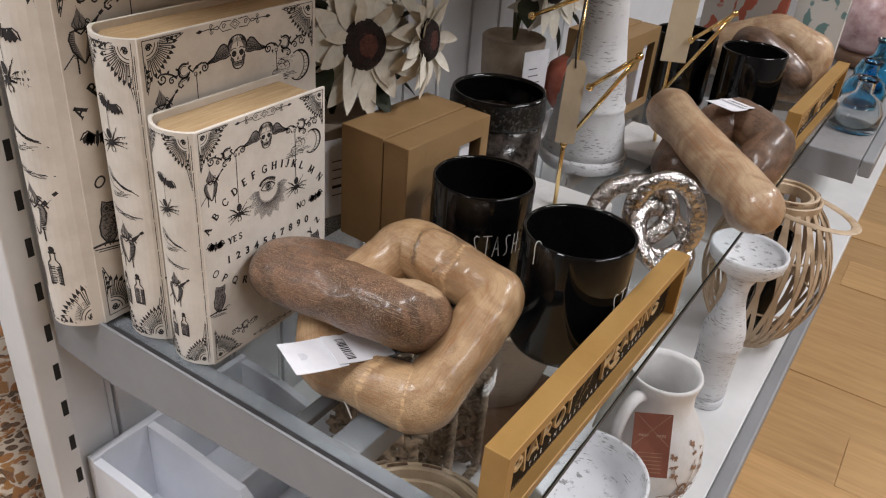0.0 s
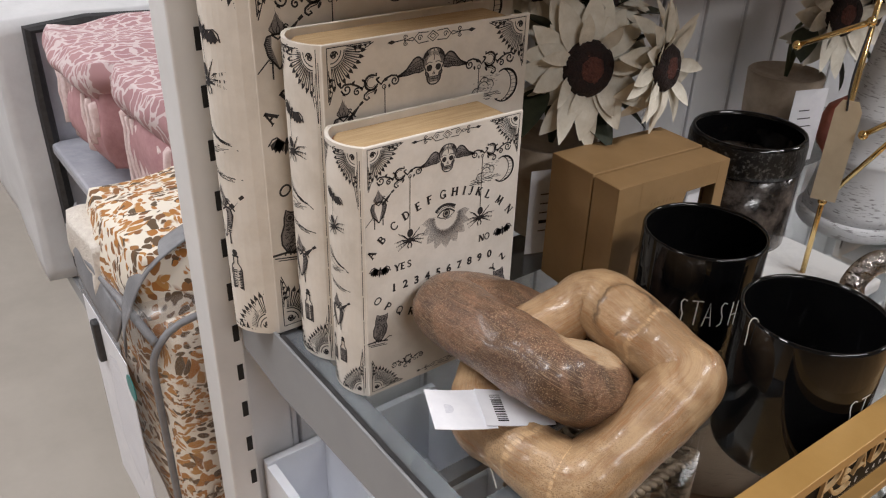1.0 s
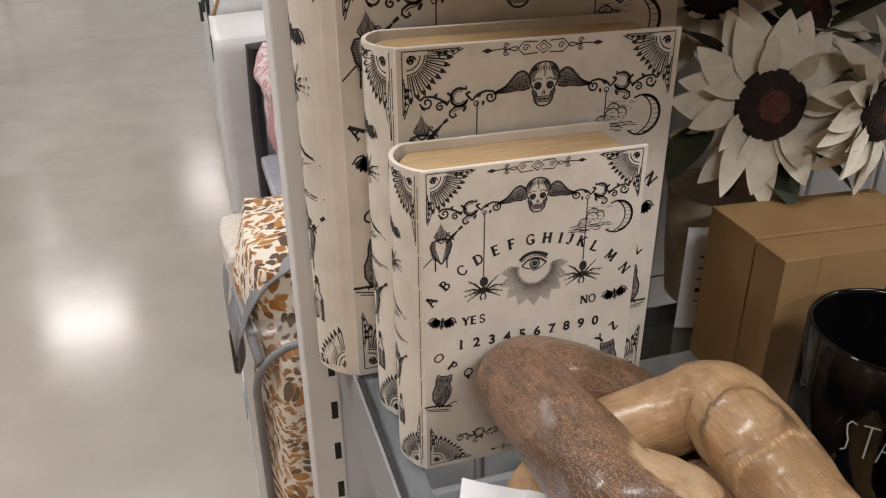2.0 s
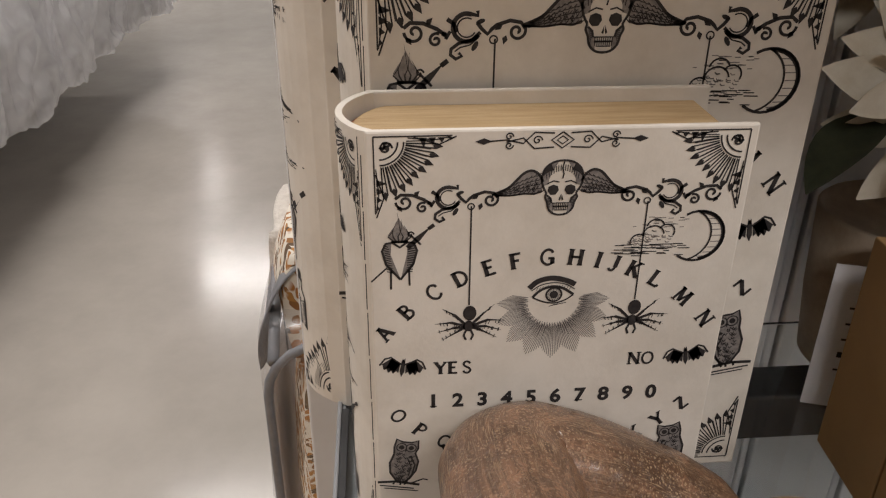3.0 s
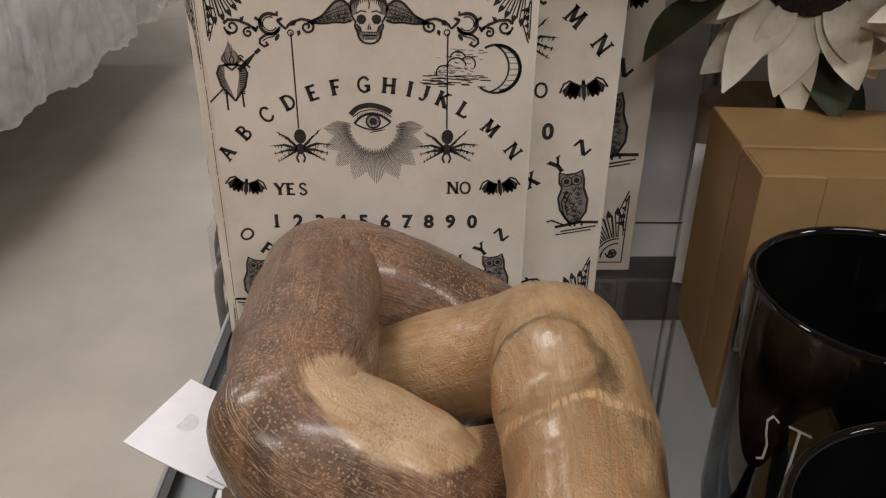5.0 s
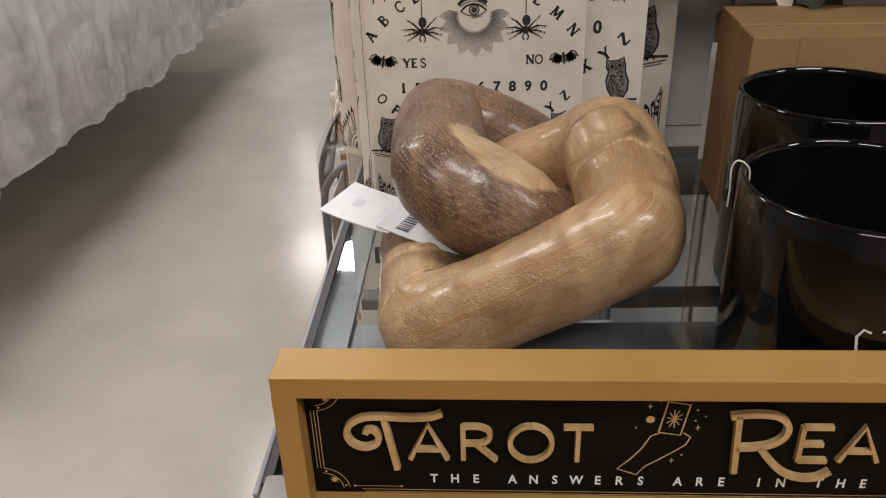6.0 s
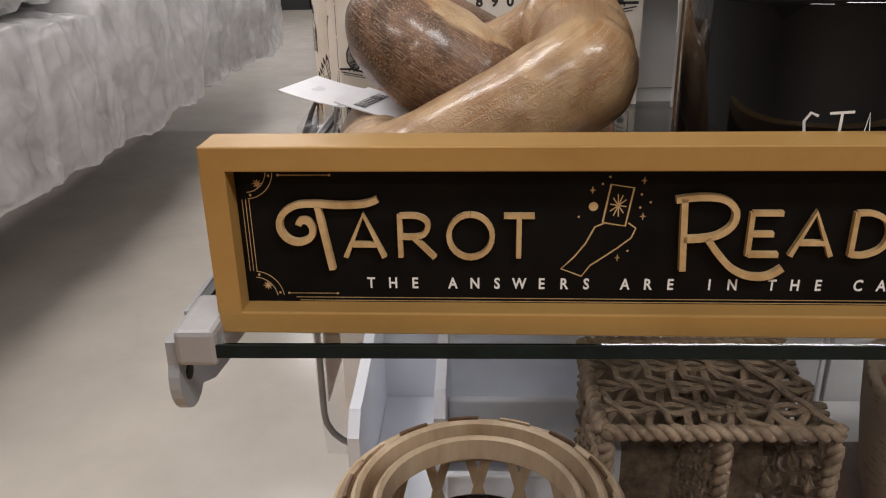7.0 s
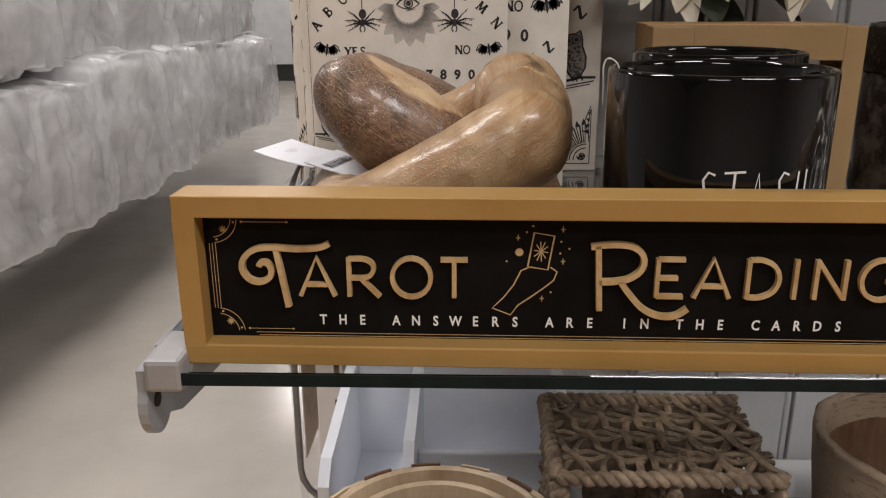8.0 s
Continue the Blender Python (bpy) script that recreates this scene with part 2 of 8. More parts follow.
def leaf_print_mat(name, ground, inks):
    """Cream cloth printed with brushed leaf blades: bundles of bent strokes of uneven width, each bundle lying its own way."""
    m, t, p = nodes_of(name)
    co = t.nodes.new("ShaderNodeTexCoord")

    def link(a, b):
        t.links.new(a, b)

    def calc(operation, a, b):
        n = t.nodes.new("ShaderNodeMath")
        n.operation = operation
        for k, q in enumerate((a, b)):
            if isinstance(q, float):
                n.inputs[k].default_value = q
            else:
                link(q, n.inputs[k])
        return n.outputs[0]

    warp = add(t, "ShaderNodeTexNoise", Scale=34.0, Detail=2.0)
    link(co.outputs["Object"], warp.inputs["Vector"])
    bend = t.nodes.new("ShaderNodeVectorMath")
    bend.operation = "MULTIPLY_ADD"
    link(warp.outputs["Color"], bend.inputs[0])
    bend.inputs[1].default_value = (0.020, 0.020, 0.020)
    link(co.outputs["Object"], bend.inputs[2])
    tufts = t.nodes.new("ShaderNodeTexVoronoi")
    tufts.inputs["Scale"].default_value = 24.0
    link(bend.outputs[0], tufts.inputs["Vector"])
    # each tuft turns the strokes by an angle of its own
    turn = t.nodes.new("ShaderNodeVectorRotate")
    turn.rotation_type = "EULER_XYZ"
    link(bend.outputs[0], turn.inputs["Vector"])
    spread = t.nodes.new("ShaderNodeVectorMath")
    spread.operation = "MULTIPLY"
    link(tufts.outputs["Color"], spread.inputs[0])
    spread.inputs[1].default_value = (0.4, 2.6, 0.4)
    link(spread.outputs[0], turn.inputs["Rotation"])
    masks = []
    for size, stretch, lo in ((132.0, (1.0, 0.6, 0.17), 0.52), (185.0, (1.0, 0.6, 0.22), 0.49)):
        mp = add(t, "ShaderNodeMapping", Scale=stretch)
        link(turn.outputs[0], mp.inputs["Vector"])
        blades = t.nodes.new("ShaderNodeTexVoronoi")
        blades.inputs["Scale"].default_value = size
        link(mp.outputs["Vector"], blades.inputs["Vector"])
        fray = calc("ADD", blades.outputs["Distance"], calc("MULTIPLY", warp.outputs["Fac"], 0.22))
        cut = add(t, "ShaderNodeMapRange", **{"From Min": lo + 0.10, "From Max": lo + 0.16, "To Min": 1.0, "To Max": 0.0})
        link(fray, cut.inputs["Value"])
        masks.append((cut.outputs["Result"], blades))
    where = add(t, "ShaderNodeTexNoise", Scale=19.0, Detail=1.0)
    link(co.outputs["Object"], where.inputs["Vector"])
    pick = add(t, "ShaderNodeMapRange", **{"From Min": 0.48, "From Max": 0.52})
    link(where.outputs["Fac"], pick.inputs["Value"])
    blend = t.nodes.new("ShaderNodeMix")
    link(pick.outputs["Result"], blend.inputs["Factor"])
    link(masks[0][0], blend.inputs["A"])
    link(masks[1][0], blend.inputs["B"])
    ink = ramp(t, masks[0][1].outputs["Color"], list(zip((0.30, 0.45, 0.62, 0.72), inks)))
    mix = t.nodes.new("ShaderNodeMix")
    mix.data_type = "RGBA"
    link(blend.outputs["Result"], mix.inputs["Factor"])
    mix.inputs["A"].default_value = (*ground, 1)
    link(ink, mix.inputs["B"])
    link(mix.outputs["Result"], p.inputs["Base Color"])
    p.inputs["Roughness"].default_value = 0.85
    weave = add(t, "ShaderNodeTexNoise", Scale=500.0)
    b = add(t, "ShaderNodeBump", Strength=0.3, Distance=0.001)
    link(weave.outputs["Fac"], b.inputs["Height"])
    link(b.outputs["Normal"], p.inputs["Normal"])
    return m


def plastic_wrap_mat(name, tint):
    """Thin crumpled clear film over pale bedding."""
    m, t, p = nodes_of(name)
    co = t.nodes.new("ShaderNodeTexCoord")
    mp = add(t, "ShaderNodeMapping", Scale=(1.0, 1.0, 0.45), Rotation=(0.2, 0.35, 0.0))
    t.links.new(co.outputs["Object"], mp.inputs["Vector"])
    n1 = add(t, "ShaderNodeTexNoise", Scale=6.0, Detail=4.0, Roughness=0.55, Distortion=0.8)
    n2 = add(t, "ShaderNodeTexNoise", Scale=17.0, Detail=3.0, Roughness=0.5, Distortion=1.4)
    for n in (n1, n2):
        t.links.new(mp.outputs["Vector"], n.inputs["Vector"])
    t.links.new(ramp(t, n1.outputs["Fac"], [(0.32, [c * 0.80 for c in tint]), (0.62, tint)]), p.inputs["Base Color"])
    p.inputs["Roughness"].default_value = 0.34
    p.inputs["Specular IOR Level"].default_value = 0.35
    p.inputs["Subsurface Weight"].default_value = 0.6
    p.inputs["Subsurface Radius"].default_value = (0.12, 0.12, 0.12)
    b = add(t, "ShaderNodeBump", Strength=0.45, Distance=0.008)
    t.links.new(n2.outputs["Fac"], b.inputs["Height"])
    t.links.new(b.outputs["Normal"], p.inputs["Normal"])
    return m


def plank_floor_mat():
    m, t, p = nodes_of("oak_plank")
    co = t.nodes.new("ShaderNodeTexCoord")
    info = t.nodes.new("ShaderNodeObjectInfo")
    mp = add(t, "ShaderNodeMapping", Scale=(1.2, 14.0, 1.0))
    t.links.new(co.outputs["Object"], mp.inputs["Vector"])
    shift = t.nodes.new("ShaderNodeVectorMath")
    shift.operation = "ADD"
    t.links.new(mp.outputs["Vector"], shift.inputs[0])
    t.links.new(info.outputs["Random"], shift.inputs[1])
    n = add(t, "ShaderNodeTexNoise", Scale=4.0, Detail=8.0, Roughness=0.6)
    t.links.new(shift.outputs[0], n.inputs["Vector"])
    col = ramp(t, n.outputs["Fac"], [(0.3, (0.50, 0.295, 0.122)), (0.7, (0.63, 0.40, 0.180))])
    hsv = t.nodes.new("ShaderNodeHueSaturation")
    t.links.new(col, hsv.inputs["Color"])
    mr = add(t, "ShaderNodeMapRange", **{"To Min": 0.88, "To Max": 1.1})
    t.links.new(info.outputs["Random"], mr.inputs["Value"])
    t.links.new(mr.outputs["Result"], hsv.inputs["Value"])
    t.links.new(hsv.outputs["Color"], p.inputs["Base Color"])
    p.inputs["Roughness"].default_value = 0.38
    b = add(t, "ShaderNodeBump", Strength=0.1, Distance=0.001)
    t.links.new(n.outputs["Fac"], b.inputs["Height"])
    t.links.new(b.outputs["Normal"], p.inputs["Normal"])
    return m


def rubbed_paint_mat(name, paint, under, bare):
    """Chalky paint rubbed through to a darker ground in scattered clusters of thin scratches."""
    m, t, p = nodes_of(name)
    co = t.nodes.new("ShaderNodeTexCoord")

    def noise_of(scale, stretch, detail):
        mp = add(t, "ShaderNodeMapping", Scale=stretch)
        t.links.new(co.outputs["Object"], mp.inputs["Vector"])
        n = add(t, "ShaderNodeTexNoise", Scale=scale, Detail=detail, Roughness=0.65)
        t.links.new(mp.outputs["Vector"], n.inputs["Vector"])
        return n.outputs["Fac"]

    def step_of(value, lo, hi, top):
        n = add(t, "ShaderNodeMapRange", **{"From Min": lo, "From Max": hi, "To Max": top})
        t.links.new(value, n.inputs["Value"])
        return n.outputs["Result"]

    clusters = step_of(noise_of(22.0, (1, 1, 1), 3.0), bare - 0.06, bare + 0.05, 1.0)
    scratch = step_of(noise_of(95.0, (1, 1, 5.5), 5.0), 0.555, 0.61, 0.85)
    both = t.nodes.new("ShaderNodeMath")
    both.operation = "MULTIPLY"
    t.links.new(clusters, both.inputs[0])
    t.links.new(scratch, both.inputs[1])
    ground = ramp(t, noise_of(9.0, (1, 1, 1), 5.0), [(0.3, [c * 0.88 for c in paint]), (0.65, paint)])
    mix = t.nodes.new("ShaderNodeMix")
    mix.data_type = "RGBA"
    t.links.new(both.outputs[0], mix.inputs["Factor"])
    t.links.new(ground, mix.inputs["A"])
    mix.inputs["B"].default_value = (*under, 1)
    t.links.new(mix.outputs["Result"], p.inputs["Base Color"])
    p.inputs["Roughness"].default_value = 0.72
    b = add(t, "ShaderNodeBump", Strength=0.45, Distance=0.0008)
    t.links.new(both.outputs[0], b.inputs["Height"])
    t.links.new(b.outputs["Normal"], p.inputs["Normal"])
    return m


CREAM = surf("cream_printed_paper", (0.64, 0.585, 0.51), (0.78, 0.725, 0.65), 0.55, 22, 0.08, 600, lo=0.3, hi=0.6)
INK = surf("black_ink", (0.014, 0.012, 0.014), (0.036, 0.032, 0.032), 0.6, 300, 0.0)
GREY_INK = surf("grey_ink", (0.16, 0.145, 0.14), (0.30, 0.27, 0.25), 0.6, 500, 0.0)
PAGES = surf("tan_page_block", (0.42, 0.28, 0.14), (0.55, 0.40, 0.225), 0.6, 30, 0.3, 260, stretch=(12, 1, 1))
LINING = surf("rust_lining", (0.35, 0.16, 0.09), (0.45, 0.22, 0.13), 0.7, 200, 0.3)
KRAFT = surf("kraft_card", (0.285, 0.172, 0.071), (0.345, 0.214, 0.094), 0.6, 18, 0.05, 500)
KRAFT_DARK = surf("kraft_crease", (0.2, 0.11, 0.04), (0.26, 0.15, 0.06), 0.7, 60, 0.05)
BLACK_GLASS = surf("black_gloss_glaze", (0.0025, 0.0025, 0.003), (0.004, 0.004, 0.004), 0.05, 30, 0.0, rough_vary=0.02, spec=0.48)
RIM_WHITE = surf("white_lettering", (0.75, 0.74, 0.72), (0.82, 0.81, 0.8), 0.5, 200, 0.0)
SMOKE = surf("smoky_glass", (0.012, 0.01, 0.009), (0.17, 0.14, 0.12), 0.18, 35, 0.4, 120, lo=0.42, hi=0.78)
SMOKE_BAND = surf("etched_black_band", (0.006, 0.006, 0.006), (0.2, 0.19, 0.18), 0.35, 260, 0.8, 300, lo=0.52, hi=0.75)
GOLD_FRAME = surf("gold_painted_wood", (0.36, 0.205, 0.06), (0.43, 0.255, 0.08), 0.42, 12, 0.08, 300, metal=0.2)
GOLD_LETTER = surf("worn_gold_letter", (0.42, 0.27, 0.12), (0.62, 0.44, 0.23), 0.45, 90, 0.3, 400, metal=0.15)
SIGN_BLACK = surf("black_sign_board", (0.004, 0.0035, 0.0035), (0.007, 0.006, 0.0055), 0.55, 40, 0.05, spec=0.08)
BRASS = surf("polished_brass", (0.86, 0.62, 0.27), (0.92, 0.70, 0.34), 0.2, 60, 0.0, metal=1.0)
SILVER = surf("hammered_silver", (0.42, 0.39, 0.37), (0.70, 0.67, 0.64), 0.20, 45, 1.0, 150, metal=1.0, depth=0.0030)
STEEL = surf("grey_painted_steel", (0.25, 0.255, 0.265), (0.285, 0.29, 0.30), 0.42, 15, 0.05, 700)
# Darker copy of STEEL: the dimness under the glass is put into its colour
STEEL_UNDER_GLASS = surf("grey_steel_dimmed_under_glass", (0.10, 0.103, 0.11), (0.125, 0.13, 0.138), 0.5, 15, 0.05, 700)
STEEL_CAP = surf("pale_grey_cap", (0.27, 0.26, 0.26), (0.31, 0.30, 0.30), 0.45, 60, 0.05)
WHITE_PAINT = surf("white_paint", (0.66, 0.66, 0.67), (0.74, 0.74, 0.75), 0.5, 6, 0.05, 300)
CADDY_PAINT = surf("cool_white_paint", (0.78, 0.80, 0.86), (0.83, 0.85, 0.90), 0.45, 14, 0.06, 200)
DULL_CEILING = surf("grey_ceiling_deck", (0.20, 0.20, 0.205), (0.26, 0.26, 0.265), 0.8, 3, 0.1, 60)
WHITE_STEEL = surf("white_enamelled_steel", (0.70, 0.70, 0.70), (0.78, 0.78, 0.78), 0.4, 9, 0.03)
DARK_GAP = surf("dark_slot", (0.01, 0.01, 0.01), (0.02, 0.02, 0.02), 0.8, 50, 0.0)
CHALK = rubbed_paint_mat("distressed_white_wood", (0.76, 0.77, 0.79), (0.22, 0.21, 0.22), 0.49)
WASHED_BOWL = rubbed_paint_mat("whitewashed_brown_wood", (0.37, 0.275, 0.195), (0.19, 0.115, 0.068), 0.46)
CERAMIC = surf("chalky_white_ceramic", (0.70, 0.69, 0.68), (0.82, 0.81, 0.80), 0.6, 30, 0.3, 160)
TAN_CERAMIC = surf("sandy_ceramic", (0.36, 0.28, 0.2), (0.55, 0.46, 0.36), 0.6, 25, 0.4, 90)
BROWN_MOTIF = surf("brown_glaze_motif", (0.22, 0.12, 0.07), (0.33, 0.2, 0.13), 0.5, 90, 0.1)
BAMBOO = surf("pale_bamboo", (0.40, 0.28, 0.17), (0.58, 0.45, 0.31), 0.5, 30, 0.2, 200, stretch=(1, 1, 0.3))
WICKER = surf("water_hyacinth", (0.11, 0.073, 0.045), (0.31, 0.225, 0.15), 0.55, 70, 0.5, 400)
DARK_WOOD = surf("brown_stained_wood", (0.12, 0.064, 0.036), (0.18, 0.10, 0.057), 0.4, 20, 0.1, 200, stretch=(1, 8, 1))
PETAL = surf("cream_silk_petal", (0.66, 0.61, 0.50), (0.80, 0.76, 0.66), 0.75, 60, 0.3, 160)
SEED = surf("black_flower_rim", (0.010, 0.006, 0.006), (0.03, 0.014, 0.012), 0.8, 120, 1.0, 420, depth=0.003)
SEED_HEART = surf("red_brown_flower_heart", (0.08, 0.027, 0.02), (0.15, 0.052, 0.037), 0.8, 120, 1.0, 420, depth=0.003)
LEAF = surf("dull_green_leaf", (0.02, 0.026, 0.014), (0.05, 0.06, 0.032), 0.6, 50, 0.3, 150)
STEM = surf("green_stem", (0.06, 0.075, 0.03), (0.1, 0.11, 0.05), 0.6, 80, 0.2)
PAPER = surf("white_tag_paper", (0.76, 0.76, 0.80), (0.83, 0.83, 0.86), 0.6, 60, 0.05)
TAN_PAPER = surf("tan_tag_paper", (0.74, 0.62, 0.43), (0.80, 0.68, 0.49), 0.6, 60, 0.05)
STRING = surf("cotton_string", (0.6, 0.57, 0.5), (0.75, 0.72, 0.66), 0.8, 300, 0.3)
MARBLE = surf("white_marble", (0.60, 0.60, 0.60), (0.80, 0.80, 0.79), 0.25, 12, 0.0, lo=0.3, hi=0.5)
RUST_CARD = surf("rust_red_card", (0.16, 0.05, 0.03), (0.22, 0.075, 0.045), 0.5, 30, 0.05)
PINK = surf("dusty_pink_quilt", (0.42, 0.22, 0.235), (0.50, 0.285, 0.295), 0.9, 60, 0.5, 250)
PINK_LATTICE = quilt_print_mat("pink_quilt_with_pale_lattice", (0.66, 0.55, 0.55), (0.42, 0.235, 0.25), (0.45, 0.26, 0.27), 62, 0.07)
PINK_PALE = surf("pale_tufting", (0.66, 0.50, 0.49), (0.78, 0.65, 0.63), 0.9, 120, 0.8, 250)
VINYL_WHITE = surf("white_vinyl", (0.60, 0.60, 0.61), (0.70, 0.70, 0.71), 0.4, 10, 0.3, 40, depth=0.004)
VINYL_GREY = surf("grey_webbing", (0.17, 0.17, 0.18), (0.24, 0.24, 0.25), 0.45, 40, 0.3, 600)
VINYL_BLUE = surf("clear_blue_grey_vinyl", (0.36, 0.37, 0.42), (0.47, 0.48, 0.53), 0.25, 8, 0.5, 25, depth=0.006)
BLACK_TRIM = surf("black_piping", (0.02, 0.02, 0.022), (0.04, 0.04, 0.042), 0.5, 100, 0.2)
GOLD_TRIM = surf("mustard_piping", (0.32, 0.2, 0.07), (0.42, 0.27, 0.1), 0.6, 100, 0.2)
FLEECE = surf("cream_fleece", (0.62, 0.56, 0.5), (0.72, 0.67, 0.6), 0.9, 120, 0.8, 300, depth=0.003)
LEOPARD = leaf_print_mat("leaf_print_quilt", (0.80, 0.735, 0.63), ((0.42, 0.175, 0.04), (0.48, 0.245, 0.07), (0.26, 0.11, 0.035), (0.12, 0.075, 0.04)))
WRAP = plastic_wrap_mat("film_wrapped_white_comforter", (0.62, 0.605, 0.60))
TEAL = surf("teal_sticker", (0.01, 0.16, 0.16), (0.02, 0.22, 0.21), 0.4, 80, 0.0)
VINYL_FLOOR = surf("polished_vinyl_floor", (0.49, 0.445, 0.39), (0.56, 0.51, 0.45), 0.185, 3, 0.015, 4, rough_vary=0.04)
OAK = plank_floor_mat()
SHELF_GLASS = glass_mat("clear_shelf_glass", (0.86, 0.90, 0.90))
GLASS_EDGE = surf("dark_glass_edge", (0.004, 0.010, 0.012), (0.008, 0.016, 0.018), 0.35, 90, 0.0, spec=0.15)
BLUE_GLASS = glass_mat("blue_glass", (0.22, 0.66, 0.90))
CLEAR_GLASS = glass_mat("clear_bottle_glass", (0.93, 0.97, 0.98))
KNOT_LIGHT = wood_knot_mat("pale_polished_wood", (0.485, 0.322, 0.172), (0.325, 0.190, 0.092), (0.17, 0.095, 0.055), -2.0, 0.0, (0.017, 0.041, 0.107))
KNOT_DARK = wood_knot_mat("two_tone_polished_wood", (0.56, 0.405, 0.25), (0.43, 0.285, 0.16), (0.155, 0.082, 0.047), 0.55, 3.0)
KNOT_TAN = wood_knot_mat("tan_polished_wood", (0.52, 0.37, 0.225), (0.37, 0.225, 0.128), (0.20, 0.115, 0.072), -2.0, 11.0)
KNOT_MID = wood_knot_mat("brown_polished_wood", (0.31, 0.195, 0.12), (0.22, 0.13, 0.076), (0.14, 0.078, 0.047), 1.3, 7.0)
RED = surf("brick_red", (0.30, 0.07, 0.04), (0.42, 0.13, 0.08), 0.5, 60, 0.1)
RED_PRINT = quilt_print_mat("red_flower_print", (0.62, 0.58, 0.54), (0.45, 0.08, 0.05), (0.5, 0.14, 0.09), 40, 0.2)
TEAL_PRINT = quilt_print_mat("teal_leaf_print", (0.55, 0.55, 0.53), (0.05, 0.16, 0.17), (0.14, 0.24, 0.24), 46, 0.62, True)
YELLOW_PAPER = surf("pale_yellow_paper", (0.56, 0.43, 0.17), (0.68, 0.56, 0.28), 0.7, 60, 0.3, 160)
PINK_VASE_MAT = surf("mottled_pink_glaze", (0.36, 0.22, 0.22), (0.60, 0.44, 0.44), 0.3, 25, 0.2, 100)


# ---- mesh helpers ----
def thing(name, at, label, category, group="", kind=""):
    ob = new(name)
    ob.location = at
    ob.empty_display_size = 0.05
    return tagged(ob, label, category, group, kind)


def root_of(ob):
    while ob.parent:
        ob = ob.parent
    return ob


def link_mesh(name, bm, material, smooth=False):
    me = bpy.data.meshes.new(name)
    bmesh.ops.recalc_face_normals(bm, faces=bm.faces)
    bm.to_mesh(me)
    bm.free()
    me.materials.append(material)
    if smooth:
        me.polygons.foreach_set("use_smooth", [True] * len(me.polygons))
    return new(name, me)


def part(name, bm, material, parent, label="", smooth=False, local=False):
    """Links bm, built in world places (or round the thing's base, if local), as one mesh under parent."""
    if not local:
        base = root_of(parent).location
        bmesh.ops.translate(bm, vec=-base, verts=bm.verts)
    ob = link_mesh(name, bm, material, smooth)
    ob.parent = parent
    if label:
        ob["label"] = label
    return ob


def setting(name, bm, material, label, category, smooth=False):
    return tagged(link_mesh(name, bm, material, smooth), label, category, kind="structure")


def add_box(bm, x0, x1, y0, y1, z0, z1, bevel=0.0, seg=2):
    made = bmesh.ops.create_cube(bm, size=1.0)["verts"]
    for v in made:
        v.co = Vector(((x0 + x1) / 2 + v.co.x * (x1 - x0), (y0 + y1) / 2 + v.co.y * (y1 - y0), (z0 + z1) / 2 + v.co.z * (z1 - z0)))
    if bevel > 0:
        edges = list({e for v in made for e in v.link_edges})
        bmesh.ops.bevel(bm, geom=edges, offset=bevel, segments=seg, affect="EDGES", profile=0.5)
    return bm


def boxed(*a, **k):
    return add_box(bmesh.new(), *a, **k)


def add_lathe(bm, profile, at=(0, 0, 0), seg=40, squash=1.0):
    """Turns (radius, height) round the upright axis at a place."""
    rings = []
    for r, z in profile:
        if r < 1e-5:
            rings.append([bm.verts.new((at[0], at[1], at[2] + z))])
        else:
            rings.append([bm.verts.new((at[0] + r * math.cos(a), at[1] + r * squash * math.sin(a), at[2] + z))
                          for a in (2 * math.pi * i / seg for i in range(seg))])
    for a, b in zip(rings, rings[1:]):
        for i in range(seg):
            j = (i + 1) % seg
            if len(a) == 1 and len(b) == 1:
                continue
            if len(a) == 1:
                bm.faces.new((a[0], b[j], b[i]))
            elif len(b) == 1:
                bm.faces.new((a[i], a[j], b[0]))
            else:
                bm.faces.new((a[i], a[j], b[j], b[i]))
    return bm


def smooth_path(points, per=8, closed=False):
    """A Catmull-Rom line through the points."""
    pts = [Vector(p) for p in points]
    n = len(pts)
    out = []
    for i in range(n if closed else n - 1):
        p = [pts[(i + k - 1) % n] if closed else pts[min(max(i + k - 1, 0), n - 1)] for k in range(4)]
        for s in range(per):
            u = s / per
            out.append(0.5 * ((2 * p[1]) + (p[2] - p[0]) * u + (2 * p[0] - 5 * p[1] + 4 * p[2] - p[3]) * u * u
                              + (3 * p[1] - p[0] - 3 * p[2] + p[3]) * u ** 3))
    if not closed:
        out.append(pts[-1].copy())
    return out


